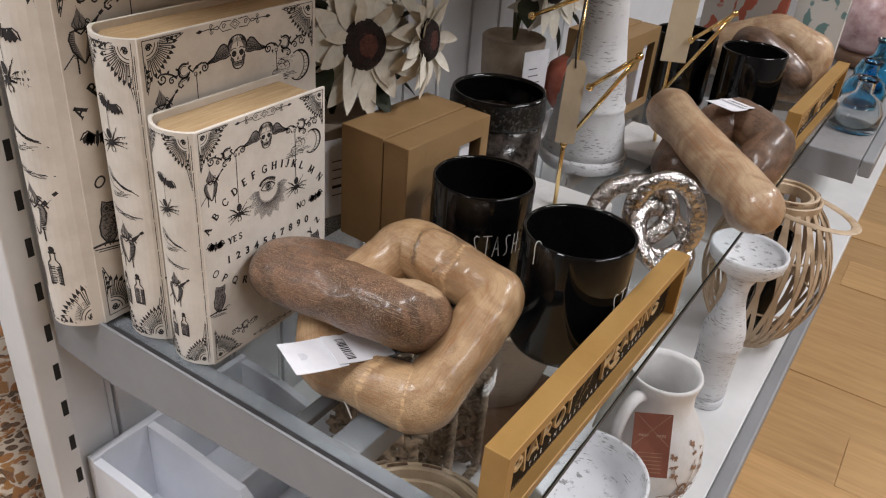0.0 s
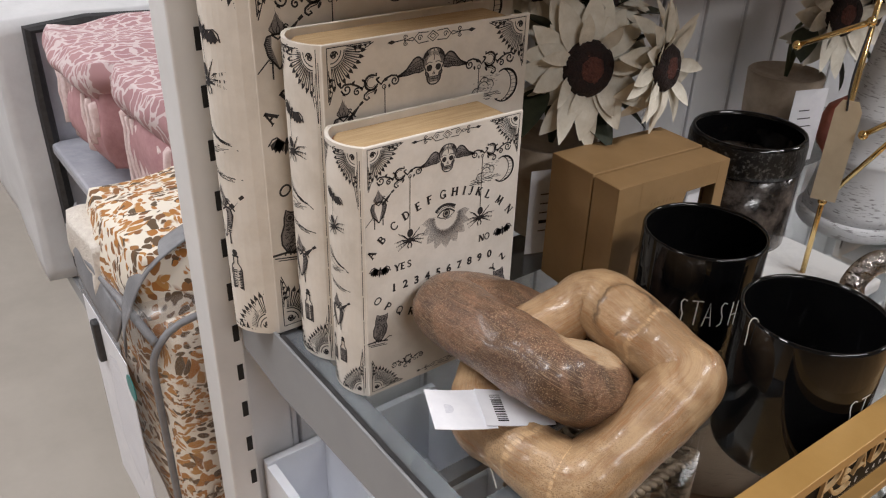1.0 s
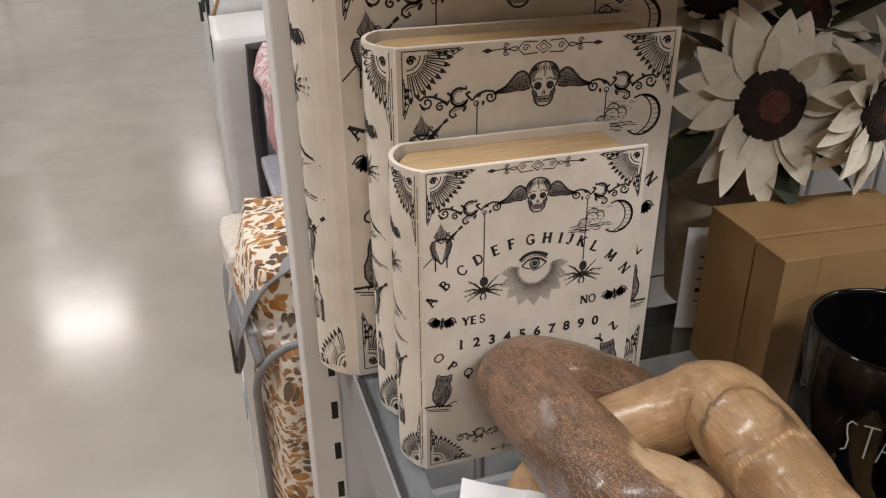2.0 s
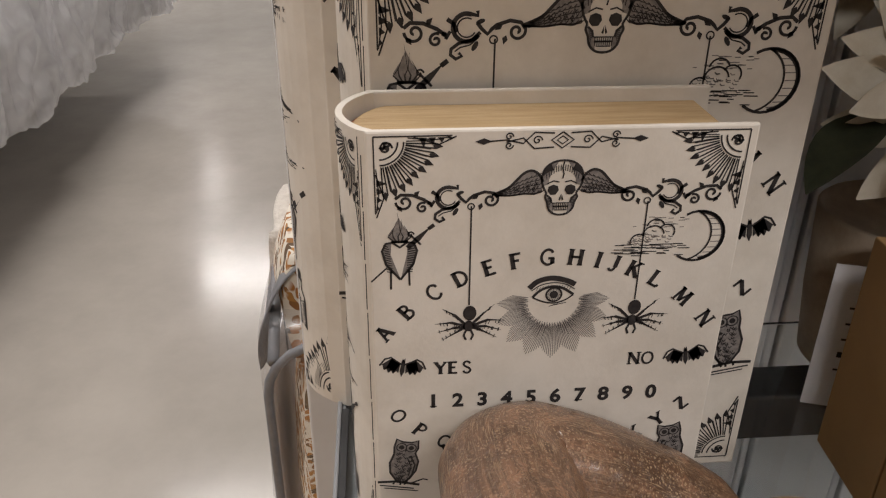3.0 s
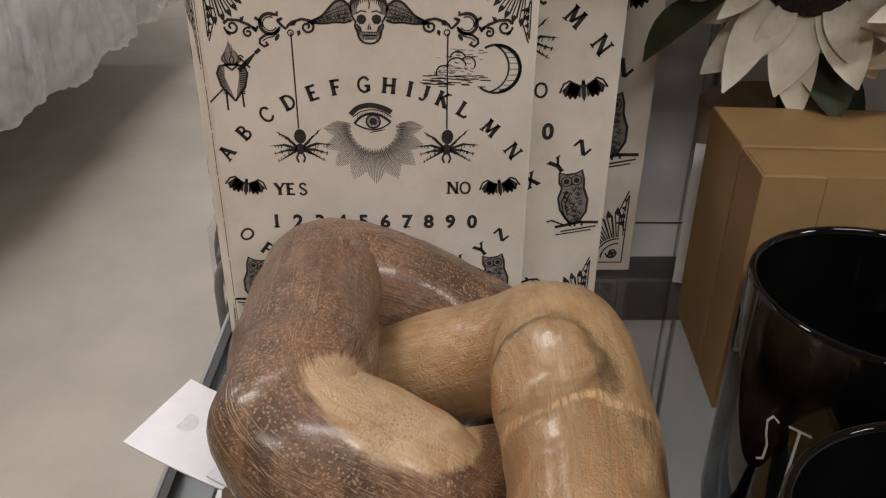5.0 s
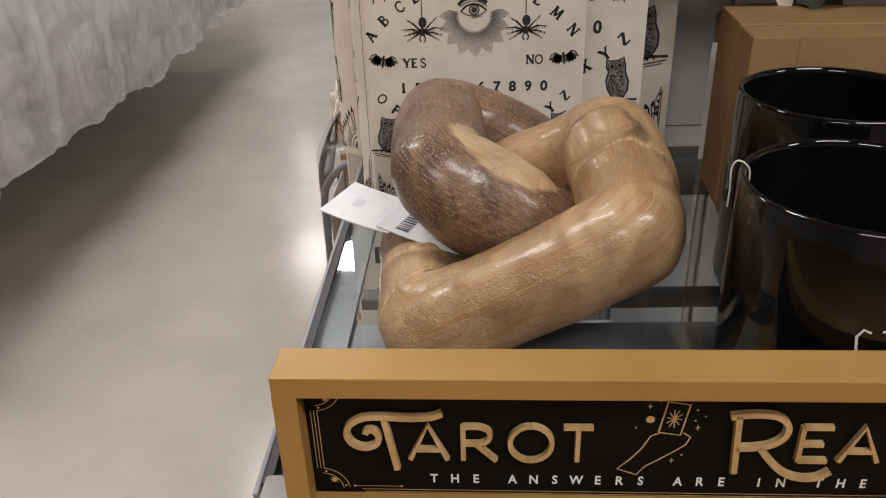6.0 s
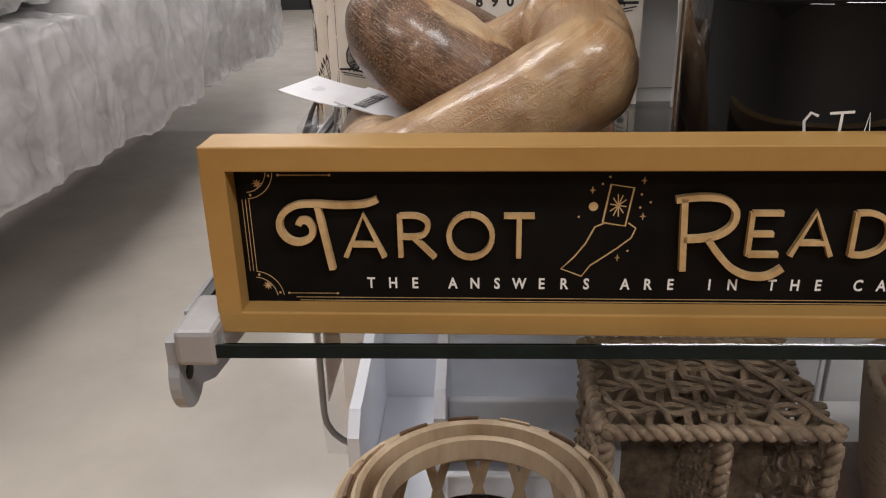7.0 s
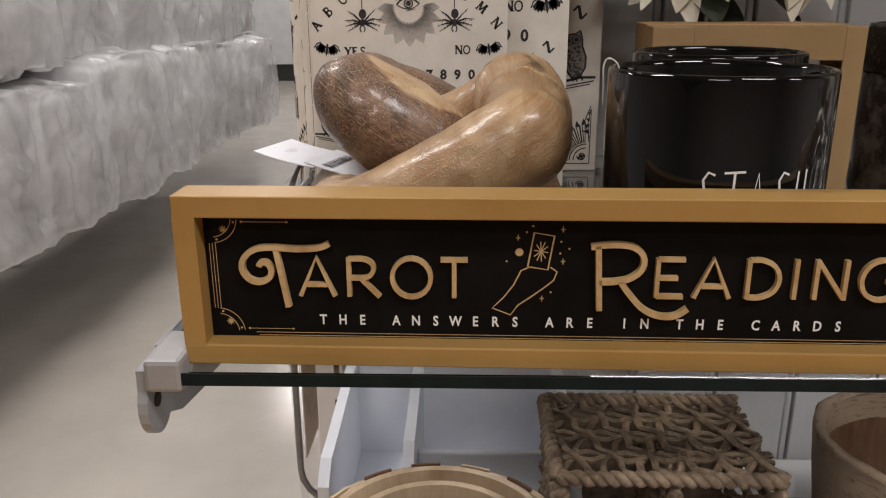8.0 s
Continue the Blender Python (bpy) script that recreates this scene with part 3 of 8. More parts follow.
def add_tube(bm, path, radius, seg=12, closed=False, flat=1.0, up=None, uv=False, sap=None):
    """Sweeps a round (or flattened) section along a path; radius: a number or a function of 0..1."""
    path = [Vector(p) for p in path]
    n = len(path)
    tangents = []
    for i in range(n):
        a = path[(i - 1) % n] if closed or i > 0 else path[i]
        b = path[(i + 1) % n] if closed or i < n - 1 else path[i]
        tangents.append((b - a).normalized())
    start = Vector(up) if up else (Vector((0, 0, 1)) if abs(tangents[0].z) < 0.9 else Vector((1, 0, 0)))
    normal = (start - tangents[0] * start.dot(tangents[0])).normalized()
    normals = [normal]
    for i in range(1, n):
        base = Vector(up) if up else normals[-1]
        k = base - tangents[i] * base.dot(tangents[i])
        normals.append(k.normalized() if k.length > 1e-6 else normals[-1])
    twist = 0.0
    if closed and not up:
        last = normals[-1] - tangents[0] * normals[-1].dot(tangents[0])
        last.normalize()
        twist = math.atan2(last.cross(normals[0]).dot(tangents[0]), last.dot(normals[0]))
    rings = []
    share = bm.verts.layers.float.new("inner") if sap else None
    middle = sum(path, Vector()) / n
    for i in range(n):
        k = i / n if closed else i / (n - 1)
        r = radius(k) if callable(radius) else radius
        side = tangents[i].cross(normals[i])
        ring = []
        for s in range(seg):
            a = 2 * math.pi * s / seg + twist * (i / n)
            ring.append(bm.verts.new(path[i] + normals[i] * (math.cos(a) * r * flat) + side * (math.sin(a) * r)))
            if sap:
                ring[-1][share] = sap(k, (ring[-1].co - path[i]).normalized(), (middle - path[i]).normalized())
        rings.append(ring)
    layer = bm.loops.layers.uv.verify() if uv else None
    for i in range(n if closed else n - 1):
        a, b = rings[i], rings[(i + 1) % n]
        for s in range(seg):
            j = (s + 1) % seg
            f = bm.faces.new((a[s], a[j], b[j], b[s]))
            if uv:
                def wrap(x):
                    return abs(2 * x - 1)
                for loop, (uu, vv) in zip(f.loops, ((i, s), (i, s + 1), (i + 1, s + 1), (i + 1, s))):
                    loop[layer].uv = (wrap(uu / n) if closed else uu / n, wrap(vv / seg))
    if not closed:
        bm.faces.new(rings[0][::-1])
        bm.faces.new(rings[-1])
    return bm


def tube(path, radius, **k):
    return add_tube(bmesh.new(), path, radius, **k)


def lathe(profile, at=(0, 0, 0), **k):
    return add_lathe(bmesh.new(), profile, at, **k)


def lumpy(bm, amount, scale, seed=0.0):
    for v in bm.verts:
        p = v.co * scale + Vector((seed, seed * 0.7, seed * 1.3))
        v.co += noise.noise_vector(p) * amount
    return bm


# ---- flat drawing: shapes in millimetres on a sheet ----
def stroke(pts, w, taper=False):
    """A line of width w as small quads."""
    pts = [Vector(p) for p in pts]
    out, left, right = [], [], []
    for i, p in enumerate(pts):
        d = (pts[min(i + 1, len(pts) - 1)] - pts[max(i - 1, 0)])
        d = d.normalized() if d.length > 1e-9 else Vector((1, 0))
        k = w / 2 * ((1 - i / (len(pts) - 1)) * 0.9 + 0.1 if taper else 1)
        left.append(p + Vector((-d.y, d.x)) * k)
        right.append(p - Vector((-d.y, d.x)) * k)
    for i in range(len(pts) - 1):
        out.append([left[i], right[i], right[i + 1], left[i + 1]])
    return out


def arc(cx, cy, r, a0, a1, n=14, ry=None):
    ry = r if ry is None else ry
    return [(cx + r * math.cos(radians(a0 + (a1 - a0) * i / n)), cy + ry * math.sin(radians(a0 + (a1 - a0) * i / n))) for i in range(n + 1)]


def disc(cx, cy, r, ry=None, n=18):
    return [arc(cx, cy, r, 0, 360 - 360 / n, n - 1, ry)]


def spiral(cx, cy, r, a0, turns, w, end=0.15):
    pts = []
    n = 22
    for i in range(n + 1):
        k = i / n
        a, rr = radians(a0) + turns * 2 * math.pi * k, r * (1 - (1 - end) * k)
        pts.append((cx + rr * math.cos(a), cy + rr * math.sin(a)))
    return stroke(pts, w)


def moved(polys, dx=0.0, dy=0.0, sx=1.0, sy=1.0, turn=0.0):
    c, s = math.cos(radians(turn)), math.sin(radians(turn))
    return [[((x * sx) * c - (y * sy) * s + dx, (x * sx) * s + (y * sy) * c + dy) for x, y in p] for p in polys]


def bat():
    """A bat with scalloped wings, ribs left pale."""
    out = [[(0, 4.4), (0.9, 2.4), (1.1, -1.6), (0, -4.2), (-1.1, -1.6), (-0.9, 2.4)], [(-0.9, 2.6), (-0.5, 4.8), (0, 3.4), (0.5, 4.8), (0.9, 2.6)]]
    ribs = [(10.2, 0.6), (8.0, -1.6), (6.0, -2.8), (3.8, -3.0), (1.5, -2.6)]
    for s in (-1, 1):
        out += stroke([(s * 0.8, 1.8), (s * 3.6, 3.2), (s * 5.8, 4.6), (s * 8.4, 3.6), (s * 10.4, 0.4)], 0.8)
        for (xa, ya), (xb, yb) in zip(ribs, ribs[1:]):
            mx, my = (xa + xb) / 2, (ya + yb) / 2 + 1.3
            out += [[(s * x, y) for x, y in ((5.6, 4.1), (xa * 0.985, ya), (mx, my), (xb * 1.03, yb + 0.1), (1.2, 1.7))]]
    return out


def spider():
    rng = random.Random(6)
    out = disc(0.3, 4.7, 2.4, 3.1) + disc(0, -0.7, 1.9, 2.3) + stroke([(-0.9, -2.6), (-1.7, -4.6), (-0.9, -6.6)], 0.8) + stroke([(0.9, -2.6), (1.7, -4.6), (0.9, -6.6)], 0.8)
    for knee, foot in (((-5, 4), (-9.5, 6.8)), ((3.9, 2.9), (9.1, 8.1)), ((-6.4, 1), (-12.2, 0.5)), ((7, 1.7), (13.3, 1.2)), ((-5.8, -1.4), (-11.1, -3)), ((6.4, -1), (11.8, -2.8)), ((-3.7, -2.7), (-9.5, -6.4)), ((4.4, -2.4), (10.5, -6.1))):
        s = 1 if foot[0] > 0 else -1
        hip = (s * 1.4, -0.6 + 0.12 * foot[1])
        out += stroke([hip, knee], 1.05) + stroke([(knee[0] - s * 0.2, knee[1]), foot], 0.8, True)
        for i in range(7):
            k = rng.uniform(0.1, 0.95)
            px, py = hip[0] + (foot[0] - hip[0]) * k, hip[1] + (foot[1] - hip[1]) * k + (0.5 if abs(knee[1]) > 2 else 0.25) * (1 - abs(2 * k - 1))
            out += stroke([(px, py - 0.7), (px + s * 0.4, py + 0.7)], 0.26)
    return out


def owl(flip=1):
    """Dark lines and grey fill of an owl on a branch."""
    body = [(-4.2, 12.4), (-1.8, 11.2), (1.8, 11.2), (4.2, 12.4), (4.6, 8.6), (3.9, 6.2), (5.6, 2), (5.4, -3), (3.4, -7.4), (1.4, -9.4), (-1.6, -9.0), (-4.6, -5), (-5.4, 0), (-4.4, 5), (-4.7, 8.6)]
    dark = stroke([(-4.4, 5), (-4.8, 8.6), (-4.3, 12.6), (-1.8, 11.4), (1.8, 11.4), (4.3, 12.6), (4.7, 8.6), (3.9, 6.2), (5.7, 2), (5.4, -3), (3.4, -7.4), (1.2, -9.6)], 0.8) + stroke([(-4.4, 5), (-5.5, 0), (-4.6, -5), (-1.4, -9.2)], 0.9)
    dark += stroke([(2.2, 4.6), (4.6, 0), (4.2, -5), (1.8, -10.8)], 0.7) + stroke([(1.0, 3.6), (3.2, -1), (2.8, -6)], 0.5) + stroke([(-2.4, -9), (-2.6, -11)], 0.8) + stroke([(0.2, -9.4), (0.2, -11)], 0.8)
    dark += disc(-1.9, 8.6, 1.1) + disc(1.9, 8.6, 1.1) + stroke(arc(-1.9, 8.6, 2.0, 0, 360, 14), 0.45) + stroke(arc(1.9, 8.6, 2.0, 0, 360, 14), 0.45) + [[(-0.5, 7.8), (0, 6.0), (0.5, 7.8)]]
    rng = random.Random(4)
    for i in range(64):
        y = 6 - i * 0.235
        x = rng.uniform(-4.2, 3.2) * (1 - 0.4 * max(0, -y) / 9)
        dark += stroke([(x, y), (x + 0.6, y - 0.8), (x + 1.2, y)], 0.42)
    dark += stroke([(-9, -10.5), (-2, -9.4), (8, -10.2)], 1.2) + stroke([(-8, -12), (6, -12.4)], 0.6) + stroke([(-6, -13.3), (8, -13.6)], 0.5) + stroke([(4, -10), (9, -7), (11, -7.4)], 0.7)
    return moved(moved(dark, turn=-9), sx=flip), moved(moved([body], turn=-9), sx=flip)


def skull():
    """A winged skull: hatched cranium, deep sockets, narrow jaw, feathered wings."""
    dark, grey = [], []
    outline = [(-5.2, -1.6), (-6.6, 1.0), (-7.1, 4.2), (-6.2, 7.4), (-3.6, 9.6), (0, 10.3), (3.6, 9.6), (6.2, 7.4), (7.1, 4.2), (6.6, 1.0), (5.2, -1.6), (5.6, -3.2), (4.8, -5.0), (4.2, -7.6), (2.4, -9.4), (0, -9.9), (-2.4, -9.4), (-4.2, -7.6), (-4.8, -5.0), (-5.6, -3.2), (-5.2, -1.6)]
    for s in (-1, 1):
        grey.append([(s * x, y) for x, y in ((6.6, 1.0), (7.1, 4.2), (6.2, 7.4), (3.6, 9.6), (1.6, 9.9), (3.4, 6.6), (4.6, 3.4), (4.6, 1.6))])
        grey.append([(s * x, y) for x, y in ((5.4, -2.0), (5.4, -3.4), (4.6, -5.2), (4.0, -7.6), (2.4, -9.2), (2.6, -6.0), (3.4, -4.0))])
    dark += stroke(round_line(outline, 3), 0.75)
    for s in (-1, 1):
        dark += [[(s * x, y) for x, y in ((1.0, -0.6), (1.4, 0.9), (3.0, 1.5), (4.6, 0.8), (4.9, -0.9), (3.8, -2.3), (2.0, -2.2))]]
        dark += [[(s * x, y) for x, y in ((0.15, -2.0), (0.9, -4.2), (0.3, -4.6), (0.1, -3.6))]]
        dark += stroke([(s * 5.0, -2.4), (s * 3.6, -3.6), (s * 3.2, -5.4)], 0.7) + stroke([(s * 1.0, 2.4), (s * 3.0, 2.9), (s * 5.2, 1.8)], 0.45)
        for i in range(9):
            dark += stroke(arc(0, 3.6, 6.9 - 0.28 * i, 90 - s * (82 - 4 * i), 90 - s * (36 + i), 6, 6.5 - 0.2 * i), 0.26)
            dark += stroke([(s * (3.3 + 0.1 * i), -3.9 - 0.55 * i), (s * (4.7 - 0.12 * i), -3.6 - 0.55 * i)], 0.3)
    for i in range(15):
        x = -5.6 + 0.8 * i
        dark += stroke([(x, 8.9 - 0.11 * x * x), (x * 0.96, 6.6 - 0.10 * x * x)], 0.3)
        if i < 9:
            dark += stroke([(-2.6 + i * 0.65, -5.3), (-2.4 + i * 0.6, -8.0)], 0.3)
    dark += stroke([(-3.0, -5.4), (3.0, -5.4)], 0.35) + stroke([(-2.8, -6.7), (2.8, -6.7)], 0.55) + stroke([(-2.2, -8.1), (2.2, -8.1)], 0.3) + stroke([(0.3, 10), (-0.2, 7.6), (0.4, 5.4), (0.0, 3.6)], 0.5)
    rng = random.Random(8)
    for s in (-1, 1):
        wing = [(6.6, 2.6), (8.2, 5.4), (10.6, 6.8), (13.2, 6.0), (15.6, 3.6), (18.6, 0.6), (24.0, -1.8), (18.0, -2.2), (13.0, -1.6), (9.4, -1.8), (6.8, -0.6)]
        grey.append([(s * x, y) for x, y in wing])
        dark += stroke([(s * x, y) for x, y in round_line(wing[:7])], 0.95) + stroke([(s * x, y) for x, y in round_line(wing[6:])], 0.6)
        for row in range(5):
            for i in range(10):
                k = i / 9
                x = 7.4 + 14.0 * k - 0.3 * row
                top = 5.4 - 6.6 * k ** 1.25
                y = top - (top + 1.8) * row / 4.6
                dark += stroke([(s * x, y + 0.5), (s * (x + 0.9), y - 0.5), (s * (x + 2.3), y - 0.7)], 0.30)
        for i in range(26):
            x = rng.uniform(7.2, 16.0)
            dark += stroke([(s * x, rng.uniform(-1.2, 3.6 - 0.2 * (x - 7))), (s * (x + 0.9), rng.uniform(-1.3, 3.0 - 0.2 * (x - 7)))], 0.24)
    return dark, grey


def scroll(flip=1):
    out = stroke([(-18.2, 1), (-16.2, 2.6), (-12.2, 2.4), (-8.1, 0.7), (-5.4, -1.2)], 1.2) + spiral(-14.9, -0.3, 3.2, 180, 1.2, 0.95) + spiral(-8.4, -2.7, 2.2, 60, 1.3, 0.9)
    out += stroke(arc(1, 1, 4.2, 70, 330, 16), 1.4) + stroke(arc(1, 1, 2.9, 60, 330, 14), 0.45) + stroke([(-5, 3.6), (-3, 2.2), (-2, -0.3)], 1.3) + stroke([(2.4, 5), (4.4, 4.6), (4.2, 6)], 1.2) + stroke([(-4, 0), (-5.4, -2.4)], 1.0)
    out += stroke([(5.2, -0.4), (2.7, -2.7), (-1.4, -3.7), (-3.7, -5.4), (-3.9, -7.2), (-2.2, -8.5), (-0.4, -7.6), (-1.4, -6.6)], 1.1) + stroke([(4.6, -2.0), (2.2, -4.2), (-1.0, -5.0), (-2.6, -6.2)], 0.45)
    out += moved(disc(0, 0, 1.7, 0.8, 10), 3.6, -4.6, turn=60) + moved(disc(0, 0, 1.5, 0.7, 10), 5.2, 2.8, turn=20)
    out += stroke([(4.2, 2.4), (5.6, 0.6), (7.4, -1), (8.6, 0.4), (10.1, 1.7), (14.2, 3), (17.6, 2.4), (18.9, 0.7)], 1.15) + spiral(16.4, -0.2, 2.9, 40, -1.3, 0.95) + stroke(arc(9.3, -2.7, 1.2, 0, 360, 12), 0.5)
    for lx, ly, la in ((-11.5, 2.0, 40), (12.0, 1.8, 210), (-6.5, 0.2, -60), (13.2, -1.4, 250), (-17.4, -1.6, 300)):
        out += moved([[(0, 0), (1.2, 0.9), (3.0, 0.2), (1.2, -0.9)]], lx, ly, turn=la)
    return moved(out, sx=flip)


def corner_fan(w, h):
    """A corner fan whose corner is at (0, 0), opening to +x and -y."""
    out = stroke(arc(2, -2, 6.5, -90, 0, 10), 0.6) + stroke(arc(2, -2, 8.6, -90, 0, 10), 0.6) + spiral(4.2, -4.2, 2.4, 0, 1.5, 0.7)
    n = 9
    for i in range(n):
        a = radians(-90 + 90 * (i + 0.5) / n)
        reach = 17 + 3 * abs(i - (n - 1) / 2) / 4
        d, q = Vector((math.cos(a), math.sin(a))), Vector((-math.sin(a), math.cos(a)))
        o = Vector((2, -2))
        out += stroke([o + d * 9.4 + q * 0.3, o + d * reach + q * 0.9], 0.5) + stroke([o + d * 9.4 - q * 0.3, o + d * reach - q * 0.9], 0.5)
        out.append([o + d * reach - q * 1.2, o + d * (reach + 2.6), o + d * reach + q * 1.2, o + d * (reach - 1.2)])
        out += stroke([o + d * 9.4 + q * 1.1, o + d * (reach - 1) + q * 2.0], 0.35)
    for i in range(2 * n):
        a = radians(-90 + 90 * (i + 0.5) / (2 * n))
        d = Vector((math.cos(a), math.sin(a)))
        out += stroke([Vector((2, -2)) + d * 9.2, Vector((2, -2)) + d * 12.5], 0.3)
    for k in range(4):
        out += [[(16 + 3.2 * k, -0.6), (17.6 + 3.2 * k, -4.6 + 1.0 * k), (18.6 + 3.2 * k, -0.6)], [(0.6, -16 - 3.2 * k), (4.6 - 1.0 * k, -17.6 - 3.2 * k), (0.6, -18.6 - 3.2 * k)]]
    out += stroke([(14, -0.4), (23, -3.2), (w, -0.3)], 0.55) + stroke([(12, -0.6), (22, -1.4), (w - 2, -0.3)], 0.4) + stroke([(0.4, -14), (3.2, -23), (0.3, -h)], 0.55) + stroke([(0.6, -12), (1.4, -22), (0.3, 2 - h)], 0.4)
    for k in range(5):
        out += moved(disc(0, 0, 1.1, 0.55, 8), 2.4 + 1.6 * math.cos(radians(-18 * k)) * (1 + k % 2), -2.4 + 1.9 * math.sin(radians(-22 * k)), turn=40 * k)
    out += stroke([(0, 0), (w * 0.95, 0)], 0.5) + stroke([(0, 0), (0, -h * 0.95)], 0.5)
    return out


def heart():
    dark, grey = [], []
    dark += stroke([(0, -9), (-4.5, -3.4), (-5.6, 1.4), (-4.4, 4.0), (-2.4, 4.4), (0, 2.6), (2.4, 4.4), (4.4, 4.0), (5.4, 1.4), (4.2, -3.4), (0, -9)], 0.8)
    grey += [[(0, -8.8), (-4.4, -3.4), (-5.4, 1.4), (-4.2, 3.8), (-2.6, 4.2), (-2.9, 0), (-1.6, -4)], [(0.2, -8.8), (4.2, -3.4), (5.2, 1.4), (4.2, 3.8), (2.4, 4.2), (2.2, 0), (1.0, -5)]]
    for i in range(12):
        dark += stroke([(-5.2 + 0.09 * i, 3.4 - i * 0.85), (-3.6 + 0.14 * i, 2.8 - i * 0.85)], 0.35) + stroke([(5.2 - 0.12 * i, 3.2 - i * 0.85), (2.6 - 0.06 * i, 2.6 - i * 0.8)], 0.42)
    dark += stroke([(-9.4, -9.6), (-4.2, -4.6)], 0.55) + stroke([(2.4, 2.4), (5.4, 5.2)], 1.6) + stroke([(5.4, 5.2), (9.6, 9.4)], 2.0, True) + stroke([(9.0, 8.8), (10.8, 10.2)], 1.3) + stroke([(3.6, 6.6), (6.6, 3.4)], 0.7) + spiral(3.4, 7.0, 1.1, 0, 1.1, 0.5)
    for dx, tall, lean in ((-2.8, 9.0, 0.5), (-1.6, 11.6, -0.6), (-0.4, 14.6, 0.7), (0.9, 12.4, -0.5), (2.2, 10.4, 0.4), (3.0, 8.4, -0.4)):
        dark += stroke([(dx * 0.5, 4.2), (dx * 1.25, 6.4), (dx + lean, 8), (dx * 0.7 - lean * 0.4, tall)], 0.6, True)
    grey += [[(-1.8, 4.4), (-3.6, 7), (-1.4, 10.2), (-0.2, 13), (1.2, 10), (3.4, 7), (1.8, 4.4)]]
    dark += stroke([(-2.6, 4.6), (2.6, 4.6)], 0.9) + stroke([(-3, -5.6), (-3.1, -12.6)], 0.7) + stroke([(2.8, -5.4), (2.9, -11.4)], 0.65)
    return dark, grey


def moon_cloud():
    dark = stroke(arc(9, 0, 8.6, -130, 120, 20), 0.8) + stroke(arc(4.4, 0.4, 9.0, -72, 66, 14), 0.6)
    grey = []
    for i in range(8):
        a = -60 + i * 15
        grey += stroke([(9 + 8.2 * math.cos(radians(a)), 8.2 * math.sin(radians(a))), (4.6 + 9.2 * math.cos(radians(a * 0.9)), 9.0 * math.sin(radians(a * 0.9)))], 0.3)
    dark += stroke(arc(9, 0, 8.2, -80, 90, 14), 1.0)
    dark += stroke(arc(-5, 0.6, 3.4, 10, 180, 10), 0.5) + stroke(arc(-9.5, -1.4, 2.6, 50, 200, 8), 0.5) + stroke(arc(-1.0, 1.8, 2.6, -30, 150, 8), 0.5) + stroke(arc(-4.6, 3.4, 2.8, 20, 170, 8), 0.5)
    rng = random.Random(12)
    for i in range(60):
        x, y = rng.uniform(-13, 2.5), rng.uniform(-3.6, 2.8)
        if y < 3.0 - 0.05 * (x + 5) ** 2:
            grey += stroke([(x, y), (x + 0.5, y - 0.5), (x + 1.4, y - 0.4)], 0.3)
    for i in range(34):
        x0, y = rng.uniform(-20, 4), rng.uniform(-6.4, -2.0)
        dark += stroke([(x0, y), (x0 + rng.uniform(1.5, 5), y - 0.1)], 0.3)
    for i in range(26):
        x0, y = rng.uniform(-12, 5), rng.uniform(3.2, 7.2)
        grey += stroke([(x0, y), (x0 + rng.uniform(0.8, 2.4), y)], 0.26)
    return dark, grey


def top_ornament():
    out = stroke([(0, 3), (4, 0), (0, -3), (-4, 0), (0, 3)], 0.6) + stroke([(0, 1.5), (2, 0), (0, -1.5), (-2, 0), (0, 1.5)], 0.5)
    for s in (-1, 1):
        out += stroke([(s * 3, 2.6), (s * 10, 3), (s * 14, -1), (s * 20, 0.4), (s * 26, 0)], 0.55) + stroke([(s * 3, -2.6), (s * 10, -3), (s * 14, 1), (s * 20, -0.4)], 0.55)
        out += spiral(s * 9, 0, 1.8, 0, 1.3, 0.5) + spiral(s * 19, 1.6, 1.5, 0, 1.3, 0.5) + spiral(s * 19, -1.6, 1.5, 0, -1.3, 0.5)
        out += [[(s * 25, 0), (s * 28, 1.2), (s * 31, 0), (s * 28, -1.2)]]
    return out


